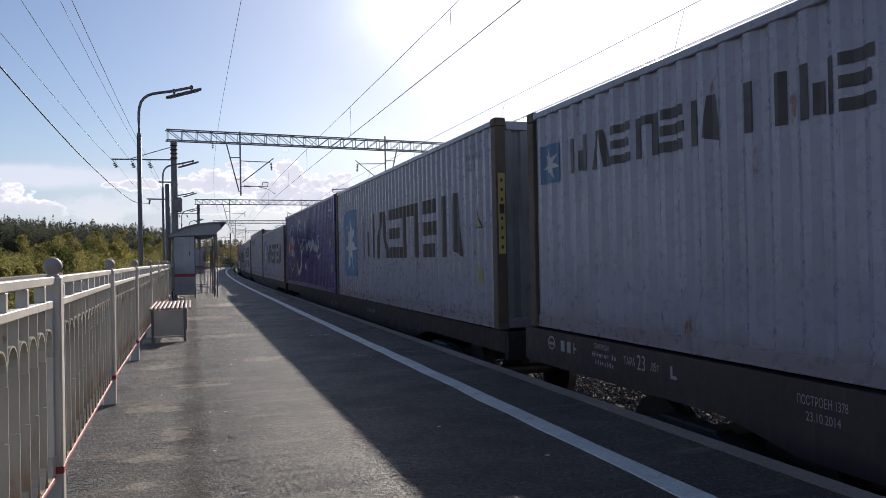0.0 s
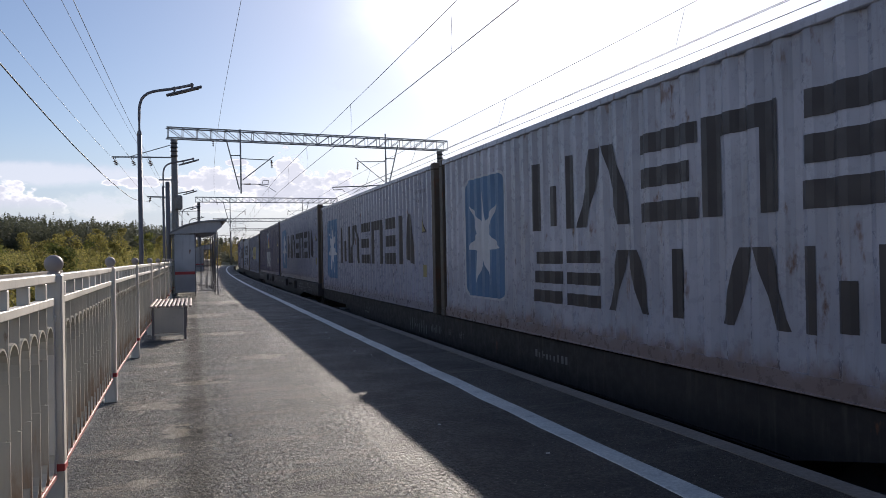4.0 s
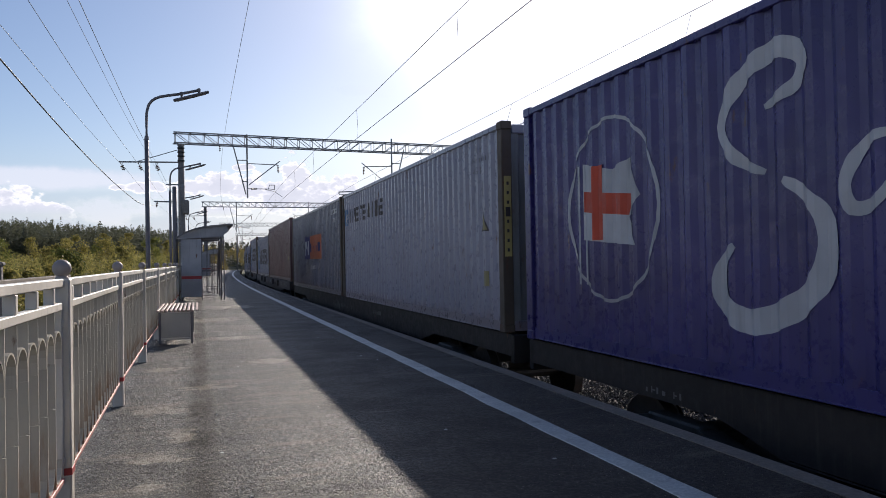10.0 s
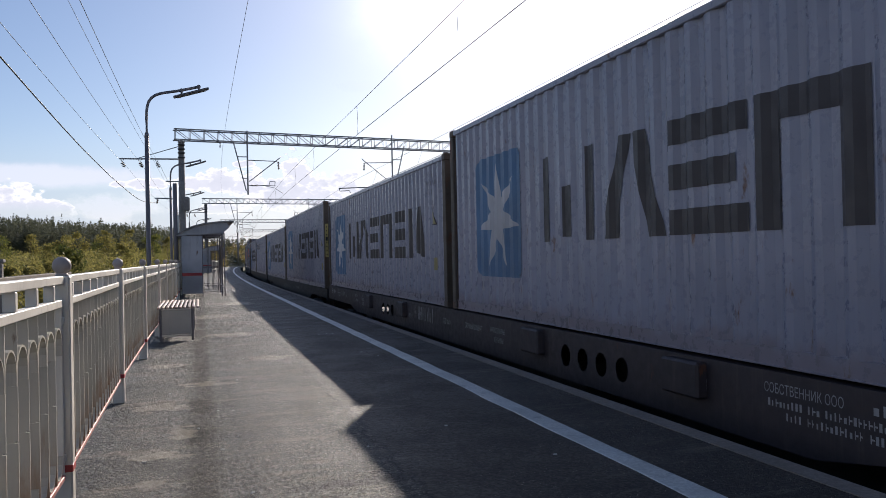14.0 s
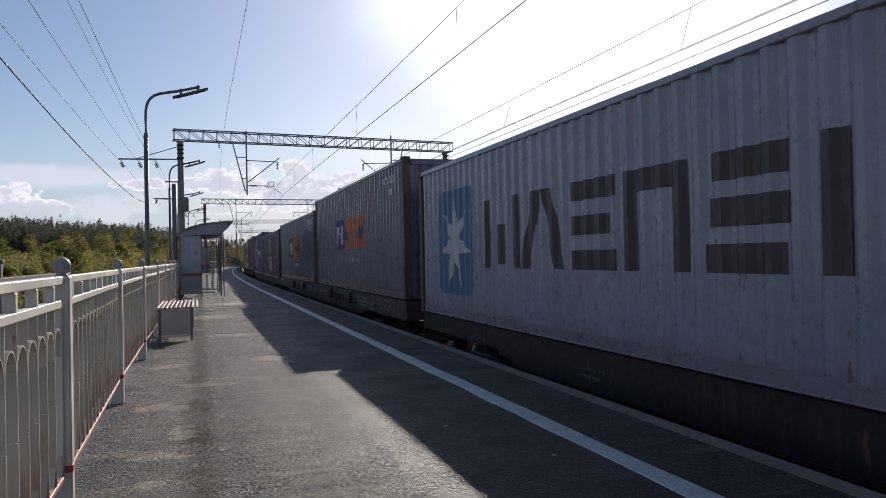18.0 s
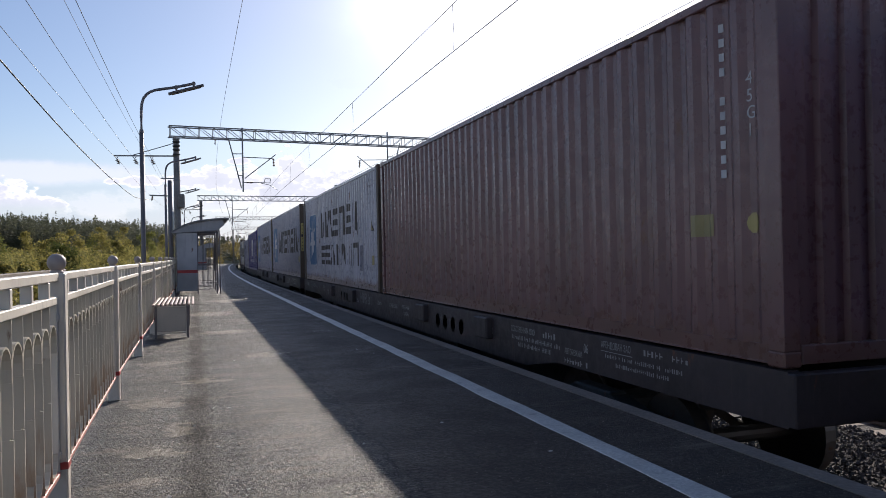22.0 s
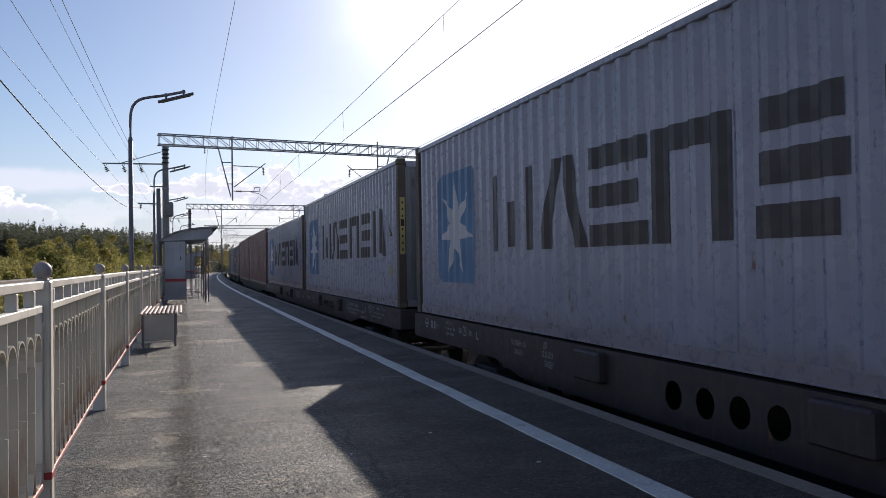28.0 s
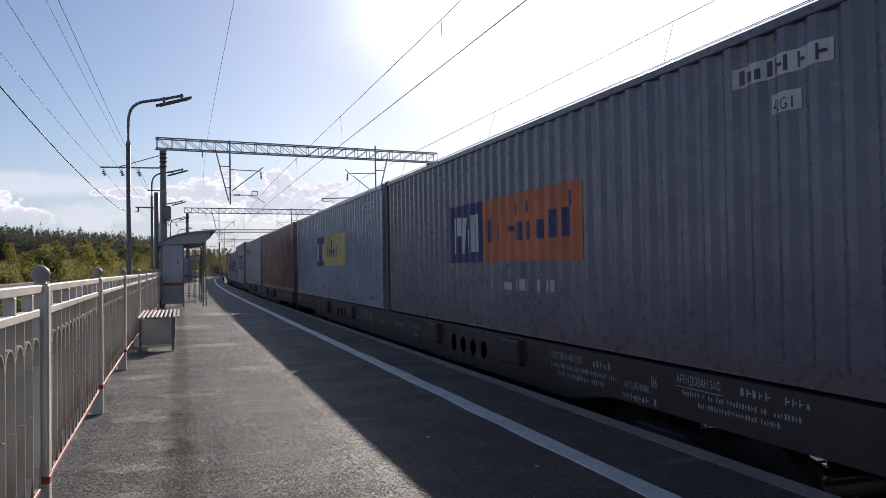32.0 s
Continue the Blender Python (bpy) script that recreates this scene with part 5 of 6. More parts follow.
# ---- fence along the platform ----
FENCE_X, POST_Y, POST_STEP = -0.69, 4.26, 3.21
BAYS = 16
BAY = (POST_STEP - 0.2) / BAYS
IN = 0.0
LEAN = {0: 0.024, 1: -0.016, 2: -0.02}     # posts a little out of line


def hoop_bm(h=0.95, half=BAY / 2 - 0.005, depth=0.042, t=0.008, leg=0.81):
    """A flat bar bent into a narrow arch, its broad side across the fence."""
    bm = bmesh.new()
    line = [(-half, leg), (-half, h - half)] + [(-half * math.cos(a), h - half + half * math.sin(a)) for a in [k * math.pi / 8 for k in range(1, 8)]] + [(half, h - half), (half, leg)]
    rows = []
    for i, (y, z) in enumerate(line):
        a, b = line[max(i - 1, 0)], line[min(i + 1, len(line) - 1)]
        d = Vector((b[0] - a[0], b[1] - a[1])).normalized()
        n = (-d.y * t / 2, d.x * t / 2)
        rows.append([bm.verts.new((x, y + s * n[0], z + s * n[1])) for x, s in ((-depth / 2, 1), (depth / 2, 1), (depth / 2, -1), (-depth / 2, -1))])
    for a, b in zip(rows, rows[1:]):
        for k in range(4):
            bm.faces.new((a[k], a[(k + 1) % 4], b[(k + 1) % 4], b[k]))
    return bm


SLAT_PAINT = rusty_foot(painted("slat_paint", (0.52, 0.48, 0.4), 0.45, 0.3, 0.35, grain=14), 0.75, -0.2, 0.16, 0.85, (0.3, 0.165, 0.08))
FQ = {
    "post": box_mesh("post", FENCE_PAINT, (0, 0, 0.6, 0.1, 0.1, 1.2), bevel=0.008),
    "top": box_mesh("top_rail", FENCE_PAINT, (0, POST_STEP / 2, 1.18, 0.05, POST_STEP - 0.1, 0.042), bevel=0.005),
    "second": box_mesh("second_rail", FENCE_PAINT, (0, POST_STEP / 2, 1.065, 0.045, POST_STEP - 0.16, 0.038), bevel=0.004),
    "bottom": box_mesh("bottom_rail", FENCE_RED, (0, POST_STEP / 2, 0.213, 0.05, POST_STEP - 0.16, 0.026), bevel=0.004),
    "stile": box_mesh("stile", FENCE_PAINT, (0, 0, 0.63, 0.04, 0.02, 0.86), bevel=0.003),
    "block": box_mesh("spacer", FENCE_PAINT, (0, 0, 1.121, 0.045, 0.04, 0.075), bevel=0.003),
    "slat": box_mesh("slat", SLAT_PAINT, (0, 0, 0.932, 0.044, 0.007, 0.236), (0, 0, 0.706, 0.045, 0.007, 0.206), (0, 0, 0.411, 0.046, 0.008, 0.372), (-0.004, 0, 0.64, 0.03, 0.004, 0.75), bevel=0),
    "lug": box_mesh("lug", FENCE_PAINT, (0.01, 0, 0, 0.02, 0.045, 0.035), bevel=0.003),
    "band": box_mesh("red_band", BAND_RED, (0, 0, 0.245, 0.106, 0.106, 0.036), bevel=0.003),
}
FQ["hoop"] = mesh_of("arch", hoop_bm(), SLAT_PAINT)
FQ["lower_hoop"] = mesh_of("lower_arch", hoop_bm(depth=0.034, t=0.005, leg=0.855), SLAT_PAINT)
bm = bmesh.new()
bmesh.ops.create_uvsphere(bm, u_segments=24, v_segments=14, radius=0.045, matrix=Matrix.Translation((0.008, 0, 1.252)))
rod(bm, (0.008, 0, 1.195), (0.008, 0, 1.216), 0.038, 0.024, 14)
FQ["ball"] = mesh_of("ball_finial", bm, BALL_PAINT, True)


def fence_section(full=True):
    ob = thing("fence_section", "grey painted steel fence panel with arches and ball finial", "fence", "fence along the platform")
    post = part("post", FQ["post"], FENCE_PAINT, ob)
    part("ball_finial", FQ["ball"], BALL_PAINT, post, "dull pinkish ball finial")
    part("red_band", FQ["band"], BAND_RED, post, "red painted band")
    panel = pose(IN, 0, 0)
    part("top_rail", FQ["top"], FENCE_PAINT, ob, m=panel)
    part("second_rail", FQ["second"], FENCE_PAINT, ob, m=panel)
    part("bottom_rail", FQ["bottom"], FENCE_RED, ob, "faded salmon red bottom rail", m=panel)
    for y in (0.08, POST_STEP - 0.08):
        part("stile", FQ["stile"], FENCE_PAINT, ob, m=pose(IN, y, 0))
        for z in (0.3, 0.98):
            part("lug", FQ["lug"], FENCE_PAINT, ob, m=pose(IN + 0.005, y + (-0.02 if y < 1 else 0.02), z))
    for k in range(8):
        part("spacer", FQ["block"], FENCE_PAINT, ob, m=pose(IN, 0.1 + (2 * k + 1) * BAY, 0))
    if full:
        for k in range(BAYS):
            part("arch", FQ["hoop"], SLAT_PAINT, ob, m=pose(IN, 0.1 + (k + 0.5) * BAY, 0))
            part("lower_arch", FQ["lower_hoop"], SLAT_PAINT, ob, m=pose(IN, 0.1 + (k + 0.5) * BAY, 1.177, 180))
            if k:
                part("slat", FQ["slat"], SLAT_PAINT, ob, m=pose(IN, 0.1 + k * BAY, 0))
    else:
        bm = bmesh.new()
        for k in range(BAYS):
            y = 0.1 + k * BAY
            box(bm, IN, y, 0.63, 0.05, 0.014, 0.84)
            box(bm, IN, y + BAY / 2, 0.93, 0.042, 0.08, 0.02)
        tagged(part("slats", bm, SLAT_PAINT, ob), kind="stuff")
    return ob


near_section = fence_section()
far_section = fence_section(False)
near_section.matrix_basis = pose(FENCE_X, POST_Y - 3 * POST_STEP, 0)
for k in range(-2, 13):
    s = POST_Y + k * POST_STEP
    a, b = LEAN.get(k, 0), LEAN.get(k + 1, 0)
    copy_thing(near_section, along(s, FENCE_X - TRACK_X + a) @ pose(0, 0, 0, 0, 0, math.degrees((a - b) / POST_STEP)))
far_section.matrix_basis = along(POST_Y + 13 * POST_STEP, FENCE_X - TRACK_X)
for k in range(14, 44):
    copy_thing(far_section, along(POST_Y + k * POST_STEP, FENCE_X - TRACK_X))

OLD_WOOD = painted("old_wood", (0.13, 0.105, 0.085), 0.8, 0.4)
# handrail of the ramp on the far side of the fence
rail = thing("ramp_handrail", "old grey handrail of a ramp behind the fence", "handrail")
bm = bmesh.new()
box(bm, 0, 4.2, 1.125, 0.1, 12.4, 0.065, 0.006)
part("top_rail", bm, OLD_WOOD, rail)
for y in (4.4, 7.0, 1.8):
    bm = bmesh.new()
    box(bm, 0, y, -0.17, 0.07, 0.07, 2.9, 0.008)
    box(bm, 0, y, 1.29, 0.1, 0.1, 0.03, 0.008)
    part("post", bm, MAST, rail)
rail.matrix_basis = pose(-1.55, 0, 0)

# ---- bench ----
bench = thing("bench", "grey platform bench with slatted seat and box ends", "bench", m=pose(-0.39, 12.9, 0))
for y in (0.04, 2.2):
    bm = bmesh.new()
    box(bm, 0.03, y, 0.3, 0.45, 0.05, 0.4, 0.008)
    end = part("end_panel", bm, WOOD_PALE, bench, "pale grey end panel")
    for x in (-0.21, 0.27):
        bm = bmesh.new()
        box(bm, x, y, 0.255, 0.035, 0.05, 0.51, 0.006)
        part("leg", bm, POLE_PAINT, end)
    bm = bmesh.new()
    box(bm, 0.01, y, 0.08, 0.52, 0.03, 0.03)
    part("stretcher", bm, FENCE_PAINT, end)
for k in range(10):
    bm = bmesh.new()
    box(bm, -0.24 + k * 0.0655, 1.12, 0.525, 0.036, 2.3, 0.028, 0.006)
    part("seat_slat", bm, BENCH_WHITE, bench, "worn whitish slat")

# ---- shelter ----
def shelter(m):
    ob = thing("platform_shelter", "grey sheet-metal platform shelter with a curved roof", "shelter", "shelters", m=m)
    LEN = 5.6
    prof = [(-0.74, 2.19), (-0.5, 2.34), (-0.2, 2.47), (0.15, 2.56), (0.55, 2.61), (0.95, 2.64), (1.17, 2.645)]
    bm = bmesh.new()
    top = [[bm.verts.new((x, y, z)) for x, z in prof] for y in (-0.12, LEN + 0.12)]
    low = [[bm.verts.new((x, y, z - 0.05)) for x, z in prof] for y in (-0.12, LEN + 0.12)]
    for k in range(len(prof) - 1):
        bm.faces.new((top[0][k], top[0][k + 1], top[1][k + 1], top[1][k]))
        bm.faces.new((low[0][k], low[1][k], low[1][k + 1], low[0][k + 1]))
        for e in (0, 1):
            bm.faces.new((top[e][k], low[e][k], low[e][k + 1], top[e][k + 1]))
    for k in (0, -1):
        bm.faces.new((top[0][k], top[1][k], low[1][k], low[0][k]))
    part("roof", bm, ROOF_GREY, ob, "curved dark grey roof")
    for y in (-0.03, LEN - 0.03):
        bm = bmesh.new()
        edge = [(x, z - 0.06) for x, z in prof[:6]]
        face = edge + [(1.02, 2.4), (0.78, 2.2), (-0.64, 2.13)]
        a = [bm.verts.new((x, y, z)) for x, z in face]
        b = [bm.verts.new((x, y + 0.06, z)) for x, z in face]
        bm.faces.new(a)
        bm.faces.new(b[::-1])
        for k in range(len(a)):
            bm.faces.new((a[k], b[k], b[(k + 1) % len(a)], a[(k + 1) % len(a)]))
        part("gable", bm, SHEET_GREY, ob)
        bm = bmesh.new()
        box(bm, -0.24, y + 0.03, 1.12, 0.66, 0.05, 2.0, 0.006)
        wall = part("end_wall", bm, SHEET_GREY, ob, "blue-grey sheet panel")
        bm = bmesh.new()
        box(bm, -0.24, y - 0.002, 0.79, 0.662, 0.006, 0.1)
        part("red_stripe", bm, BAND_RED, wall, "dark red stripe")
    for k in range(4):
        bm = bmesh.new()
        box(bm, -0.57, LEN * (k + 0.5) / 4, 1.1, 0.04, LEN / 4 - 0.03, 2.0, 0.006)
        part("back_panel", bm, SHEET_GREY, ob)
    for x in (-0.56, 0.1, 0.74, 0.84):
        for y in (0.0, LEN / 2, LEN):
            if x > 0.5 or y != LEN / 2:
                bm = bmesh.new()
                box(bm, x, y, 1.1, 0.032, 0.032, 2.22, 0.005)
                part("post", bm, POLE_PAINT, ob)
    for y in (0.0, LEN / 2, LEN):
        for z in (0.16, 0.3, 1.0, 2.02, 2.14):
            bm = bmesh.new()
            box(bm, 0.42, y, z, 0.64, 0.016, 0.016)
            part("rail", bm, POLE_PAINT, ob)
        for x in (0.3, 0.5):
            bm = bmesh.new()
            box(bm, x, y, 1.1, 0.015, 0.015, 1.9)
            part("bar", bm, POLE_PAINT, ob)
    for z in (0.3, 2.14):
        bm = bmesh.new()
        box(bm, 0.79, LEN / 2, z, 0.03, LEN, 0.03)
        part("rail", bm, POLE_PAINT, ob)
    bm = bmesh.new()
    box(bm, -0.3, LEN / 2, 0.45, 0.36, LEN - 0.8, 0.04, 0.01)
    part("seat", bm, BENCH_WHITE, ob)
    return ob


shelter(pose(0, 28.0, 0))
shelter(along(74.0, -TRACK_X + 0.2))

# ---- lamps ----
def lamp_post(m):
    ob = thing("lamp_post", "tall grey steel lamp post with curved arm and flat lamp", "street lamp", "lamp posts", m=m)
    bm = bmesh.new()
    rod(bm, (0, 0, -1.62), (0, 0, 4.5), 0.06, 0.055, 14)
    part("pole", bm, POLE_PAINT, ob, smooth=True)
    bm = bmesh.new()
    rod(bm, (0, 0, 4.46), (0, 0, 4.56), 0.062, 0.045, 14)
    part("collar", bm, POLE_PAINT, ob)
    arc = [(0, 4.5), (0, 4.9), (0.005, 5.1), (0.02, 5.22), (0.06, 5.36), (0.13, 5.46), (0.22, 5.53), (0.34, 5.58), (0.5, 5.615), (0.75, 5.66), (1.0, 5.72), (1.33, 5.805)]
    part("arm", tube([(x, 0, z) for x, z in arc], 0.036, 10), POLE_PAINT, ob, smooth=True)
    bm = bmesh.new()
    box(bm, 1.1, 0, 5.63, 0.92, 0.16, 0.055, 0.015, Matrix.Rotation(radians(-17), 4, "Y"))
    head = part("lamp_head", bm, POLE_PAINT, ob, "flat dark lamp housing")
    bm = bmesh.new()
    box(bm, 1.11, 0, 5.595, 0.74, 0.12, 0.012, 0, Matrix.Rotation(radians(-17), 4, "Y"))
    part("diffuser", bm, CONCRETE, head)
    for x, z in ((0.86, 5.64), (1.29, 5.755)):
        bm = bmesh.new()
        rod(bm, (x, -0.05, z + 0.04), (x, 0.05, z + 0.04), 0.048, n=10)
        box(bm, x, 0, z - 0.02, 0.05, 0.06, 0.12, 0.01)
        part("clamp", bm, POLE_PAINT, ob)
    return ob


one = lamp_post(pose(-1.23, 21.0, 0))
for s, side in ((36.4, -1.2), (53.0, -1.35), (69.0, -1.3), (86.0, -1.3), (103.0, -1.3)):
    copy_thing(one, along(s, side - TRACK_X))
arm_pole = thing("notice_pole", "dark steel pole with a narrow white notice", "pole", m=pose(-0.79, 29.2, 0))
bm = bmesh.new()
rod(bm, (0, 0, 0), (0, 0, 4.05), 0.085, 0.08, 12)
part("pole", bm, POLE_PAINT, arm_pole, smooth=True)
bm = bmesh.new()
box(bm, 0.09, -0.02, 2.55, 0.06, 0.12, 0.75, 0.006)
part("notice", bm, LINE_PAINT, arm_pole, "narrow white notice board")
bm = bmesh.new()
rod(bm, (0, 0, 0.0), (0, 0, 0.9), 0.13, 0.12, 12)
part("sleeve", bm, BLACKISH, arm_pole)

# ---- gantries of the overhead line ----
BEAM_L, BEAM_R = -1.3, 17.4


def insulator_bm(a, b, discs=4, r=0.1):
    bm = bmesh.new()
    a, b = Vector(a), Vector(b)
    rod(bm, a, b, 0.018, n=6)
    d = (b - a).normalized()
    for k in range(discs):
        p = a + (b - a) * (k + 0.7) / (discs + 0.4)
        rod(bm, p - d * 0.025, p + d * 0.025, r, r * 0.45, 10)
    return bm


def drop_arm(ob, x, flip):
    """Hanging tube with bracket, insulators and steady arm for one track; flip: it reaches to the left."""
    f = -1 if flip else 1
    tube_part = [("drop_tube", [((0, 0, 9.4), (0, 0, 5.35), 0.05)]), ("brace", [((-0.85 * f, 0, 8.7), (-0.1 * f, 0, 5.6), 0.04)]), ("brace", [((-0.62 * f, 0, 7.75), (0, 0, 7.75), 0.03)]), ("brace", [((-0.3 * f, 0, 6.4), (0, 0, 6.4), 0.03)]),
                 ("cantilever", [((0, 0, 7.55), (1.85 * f, 0, 7.5), 0.028), ((0.1 * f, 0, 6.2), (2.05 * f, 0, 7.75), 0.03)]), ("registration_arm", [((0, 0, 5.95), (1.2 * f, 0, 5.95), 0.025)]),
                 ("steady_arm", [((1.1 * f, 0, 5.92), (1.65 * f, 0, 5.8), 0.018), ((1.65 * f, 0, 5.8), (2.15 * f, 0, 5.47), 0.018)])]
    if flip:
        tube_part += [("registration_arm", [((0.1, 0, 5.97), (-3.6, 0, 5.8), 0.035)]), ("steady_arm", [((-3.6, 0, 5.8), (-3.55, 0, 5.62), 0.025), ((-3.55, 0, 5.62), (-2.95, 0, 5.66), 0.025), ((-2.95, 0, 5.66), (-2.8, 0, 5.5), 0.02)])]
    else:
        tube_part += [("arm_stirrup", [((1.3, 0, 5.95), (1.36, 0, 6.2), 0.02), ((1.36, 0, 6.2), (1.7, 0, 6.2), 0.02), ((1.7, 0, 6.2), (1.66, 0, 5.95), 0.02), ((1.2, 0, 5.95), (1.7, 0, 5.93), 0.02)])]
    for name, rods in tube_part:
        bm = bmesh.new()
        for a, b, r in rods:
            rod(bm, (a[0] + x, a[1], a[2]), (b[0] + x, b[1], b[2]), r, n=8)
        part(name, bm, GALV, ob)
    part("insulator", insulator_bm((x + 1.9 * f, 0, 7.5), (x + 1.93 * f, 0, 6.98), 5, 0.085), GLASSY, ob, "brown ribbed insulator")
    part("insulator", insulator_bm((x + 0.2 * f, 0, 5.95), (x + 0.62 * f, 0, 5.95), 6, 0.075), GLASSY, ob, "brown ribbed insulator")


def gantry(m, skew=2.3):
    ob = thing("line_gantry", "grey steel lattice gantry over the tracks on concrete masts", "gantry", "gantries", m=m)
    tilt = math.atan2(skew, BEAM_R - BEAM_L)
    c, s = math.cos(tilt), math.sin(tilt)

    def P(u, v, z):
        return (BEAM_L + u * c - v * s, u * s + v * c, z)

    length = (BEAM_R - BEAM_L) / c
    lo, hi, half = 8.72, 9.36, 0.3
    for v in (-half, half):
        for z in (lo, hi):
            bm = bmesh.new()
            bar(bm, P(-0.1, v, z), P(length, v, z), 0.07, 0.07)
            part("chord", bm, GALV, ob)
    n = 22
    for k in range(n + 1):
        u = k * length / n
        for v in (-half, half):
            bm = bmesh.new()
            bar(bm, P(u, v, lo), P(u, v, hi), 0.035, 0.035)
            part("upright", bm, GALV, ob)
            if k < n:
                bm = bmesh.new()
                bar(bm, P(u, v, hi if k < n / 2 else lo), P(u + length / n, v, lo if k < n / 2 else hi), 0.035, 0.035)
                part("diagonal", bm, GALV, ob)
        for z in (lo, hi):
            bm = bmesh.new()
            bar(bm, P(u, -half, z), P(u, half, z), 0.03, 0.03)
            part("cross_tie", bm, GALV, ob)
    for u, z1 in ((0.35, 8.68), (length - 0.5, 8.68)):
        x, y, _ = P(u, 0, 0)
        bm = bmesh.new()
        rod(bm, (x, y, -1.62), (x, y, z1), 0.24, 0.17, 16)
        part("mast", bm, MAST, ob, "tapered grey concrete mast", smooth=True)
        for z in (7.62, 7.9, 8.14, 8.4):
            bm = bmesh.new()
            box(bm, x, y - 0.2, z, 0.42, 0.14, 0.09, 0.015)
            part("clamp", bm, BLACKISH, ob)
        for z in (6.0, 8.55):
            bm = bmesh.new()
            rod(bm, (x, y, z), (x, y, z + 0.07), 0.21, 0.21, 16)
            part("mast_band", bm, GALV, ob)
    drop_arm(ob, 3.0, False)
    drop_arm(ob, 12.4, True)
    # arm for the feeders on the outer side of the left mast
    bm = bmesh.new()
    bar(bm, (-4.5, 0, 7.5), (-0.9, 0, 7.54), 0.08, 0.08)
    part("feeder_arm", bm, GALV, ob)
    bm = bmesh.new()
    rod(bm, (-3.5, 0, 7.53), (-1.0, 0, 8.35), 0.025)
    part("feeder_stay", bm, GALV, ob)
    for x in (-2.34, -3.3, -4.3):
        bm = insulator_bm((x - 0.05, 0, 7.3), (x + 0.1, 0, 6.98), 3, 0.13)
        for e in (-0.14, 0.06):
            rod(bm, (x + e, 0, 7.5), (x - 0.05, 0, 7.3), 0.015, n=5)
        part("insulator", bm, GLASSY, ob, "brown ribbed insulator")
    part("insulator", insulator_bm((1.36, 0.3, 8.7), (1.36, 0.3, 8.3), 3, 0.07), GLASSY, ob, "brown ribbed insulator")
    bm = bmesh.new()
    box(bm, -0.72, -0.2, 4.75, 0.42, 0.4, 0.9, 0.09)
    part("switch_box", bm, MAST, ob, "grey equipment box on the mast")
    return ob


g1 = gantry(pose(0, 50.0, 0))
for s in (105.0, 160.0, 215.0):
    m = along(s, -TRACK_X)
    copy_thing(g1, m)
copy_thing(g1, pose(0, -6.0, 0))

# ---- wires ----
def wire(name, label, pts, r=0.011):
    ob = new(name, mesh_of(name, tube(pts, r, 6), WIRE, True))
    return tagged(ob, label, "cable", "overhead wires")


def span(side, z, sag, r, name, label, swing=0.0):
    pts = []
    posts = [-61, -6, 50, 105, 160, 215, 270]
    for i, (a, b) in enumerate(zip(posts, posts[1:])):
        for k in range(10):
            f = k / 10
            w = swing * ((1 - f) if i % 2 else f) - swing / 2
            pts.append(along(a + (b - a) * f, side + w, z - 4 * sag * f * (1 - f)).translation)
    return wire(name, label, pts, r)


EYE = 1.262
span(0, EYE + 4.18, 0.03, 0.0095, "contact_wire", "dark copper contact wire above the track", 0.0)
span(0, EYE + 5.22, 0.1, 0.0085, "catenary_wire", "stranded catenary wire above the contact wire")
span(4.42, EYE + 4.18, 0.03, 0.0075, "contact_wire", "dark copper contact wire above the second track")
span(4.36, EYE + 4.18, 0.03, 0.0075, "contact_wire", "dark copper contact wire above the second track")
span(4.85, EYE + 4.16, 0.05, 0.0085, "feeder_wire", "thin stranded wire beside the second track")
span(4.75, EYE + 5.2, 0.1, 0.0085, "catenary_wire", "stranded catenary wire above the second track")
span(-2.34 - TRACK_X, EYE + 5.85, 0.25, 0.008, "feeder_wire", "dark feeder wire on insulators")
span(-2.85 - TRACK_X, EYE + 6.45, 0.25, 0.0065, "feeder_wire", "thin dark wire beside the line")
span(-3.35 - TRACK_X, EYE + 5.85, 0.25, 0.008, "feeder_wire", "dark feeder wire on insulators")
span(-4.3 - TRACK_X, EYE + 5.85, 0.25, 0.008, "feeder_wire", "dark feeder wire on insulators")
span(1.36 - TRACK_X, EYE + 7.1, 0.15, 0.007, "feeder_wire", "dark wire hung under the gantry beams")
wire("power_cable", "thick black sagging cable between lamp posts", smooth_line([(-2.4, -10, 5.3), (-2.5, 0, 4.5), (-2.5, 6, 4.24), (-2.5, 12.08, 4.036), (-2.5, 16.78, 3.915), (-2.45, 20.57, 3.807), (-2.35, 26.5, 3.715), (-2.15, 32.5, 3.68), (-1.8, 36.3, 3.86)]), 0.012)
for s in (4.5, 15.0, 25.6, 36.2, 44.0, 58.0, 68.0, 79.0, 90.0, 99.0):
    a, b = along(s, 0, EYE + 5.13).translation, along(s, 0, EYE + 4.18).translation
    mid = (a + b) / 2 + Vector((0.03, 0.06, 0))
    wire("dropper_wire", "thin kinked dropper between catenary and contact wire", [a, mid, b], 0.006)
for s in (13.7, 23.4, 34.0, 44.0):
    a, b = along(s, 4.75, EYE + 5.1).translation, along(s - 0.1, 4.42, EYE + 4.18).translation
    wire("dropper_wire", "thin kinked dropper between catenary and contact wire", [a, (a + b) / 2 + Vector((0.03, 0.05, 0)), b], 0.006)
holder = thing("cable_bracket", "steel brackets holding a cable on a lamp post", "bracket")
for a, b in (((-1.85, 36.4, 4.07), (-0.9, 36.4, 4.05)), ((-1.35, 36.35, 4.82), (-0.6, 36.35, 4.82))):
    bm = bmesh.new()
    bar(bm, a, b, 0.06, 0.06)
    part("bracket", bm, GALV, holder)
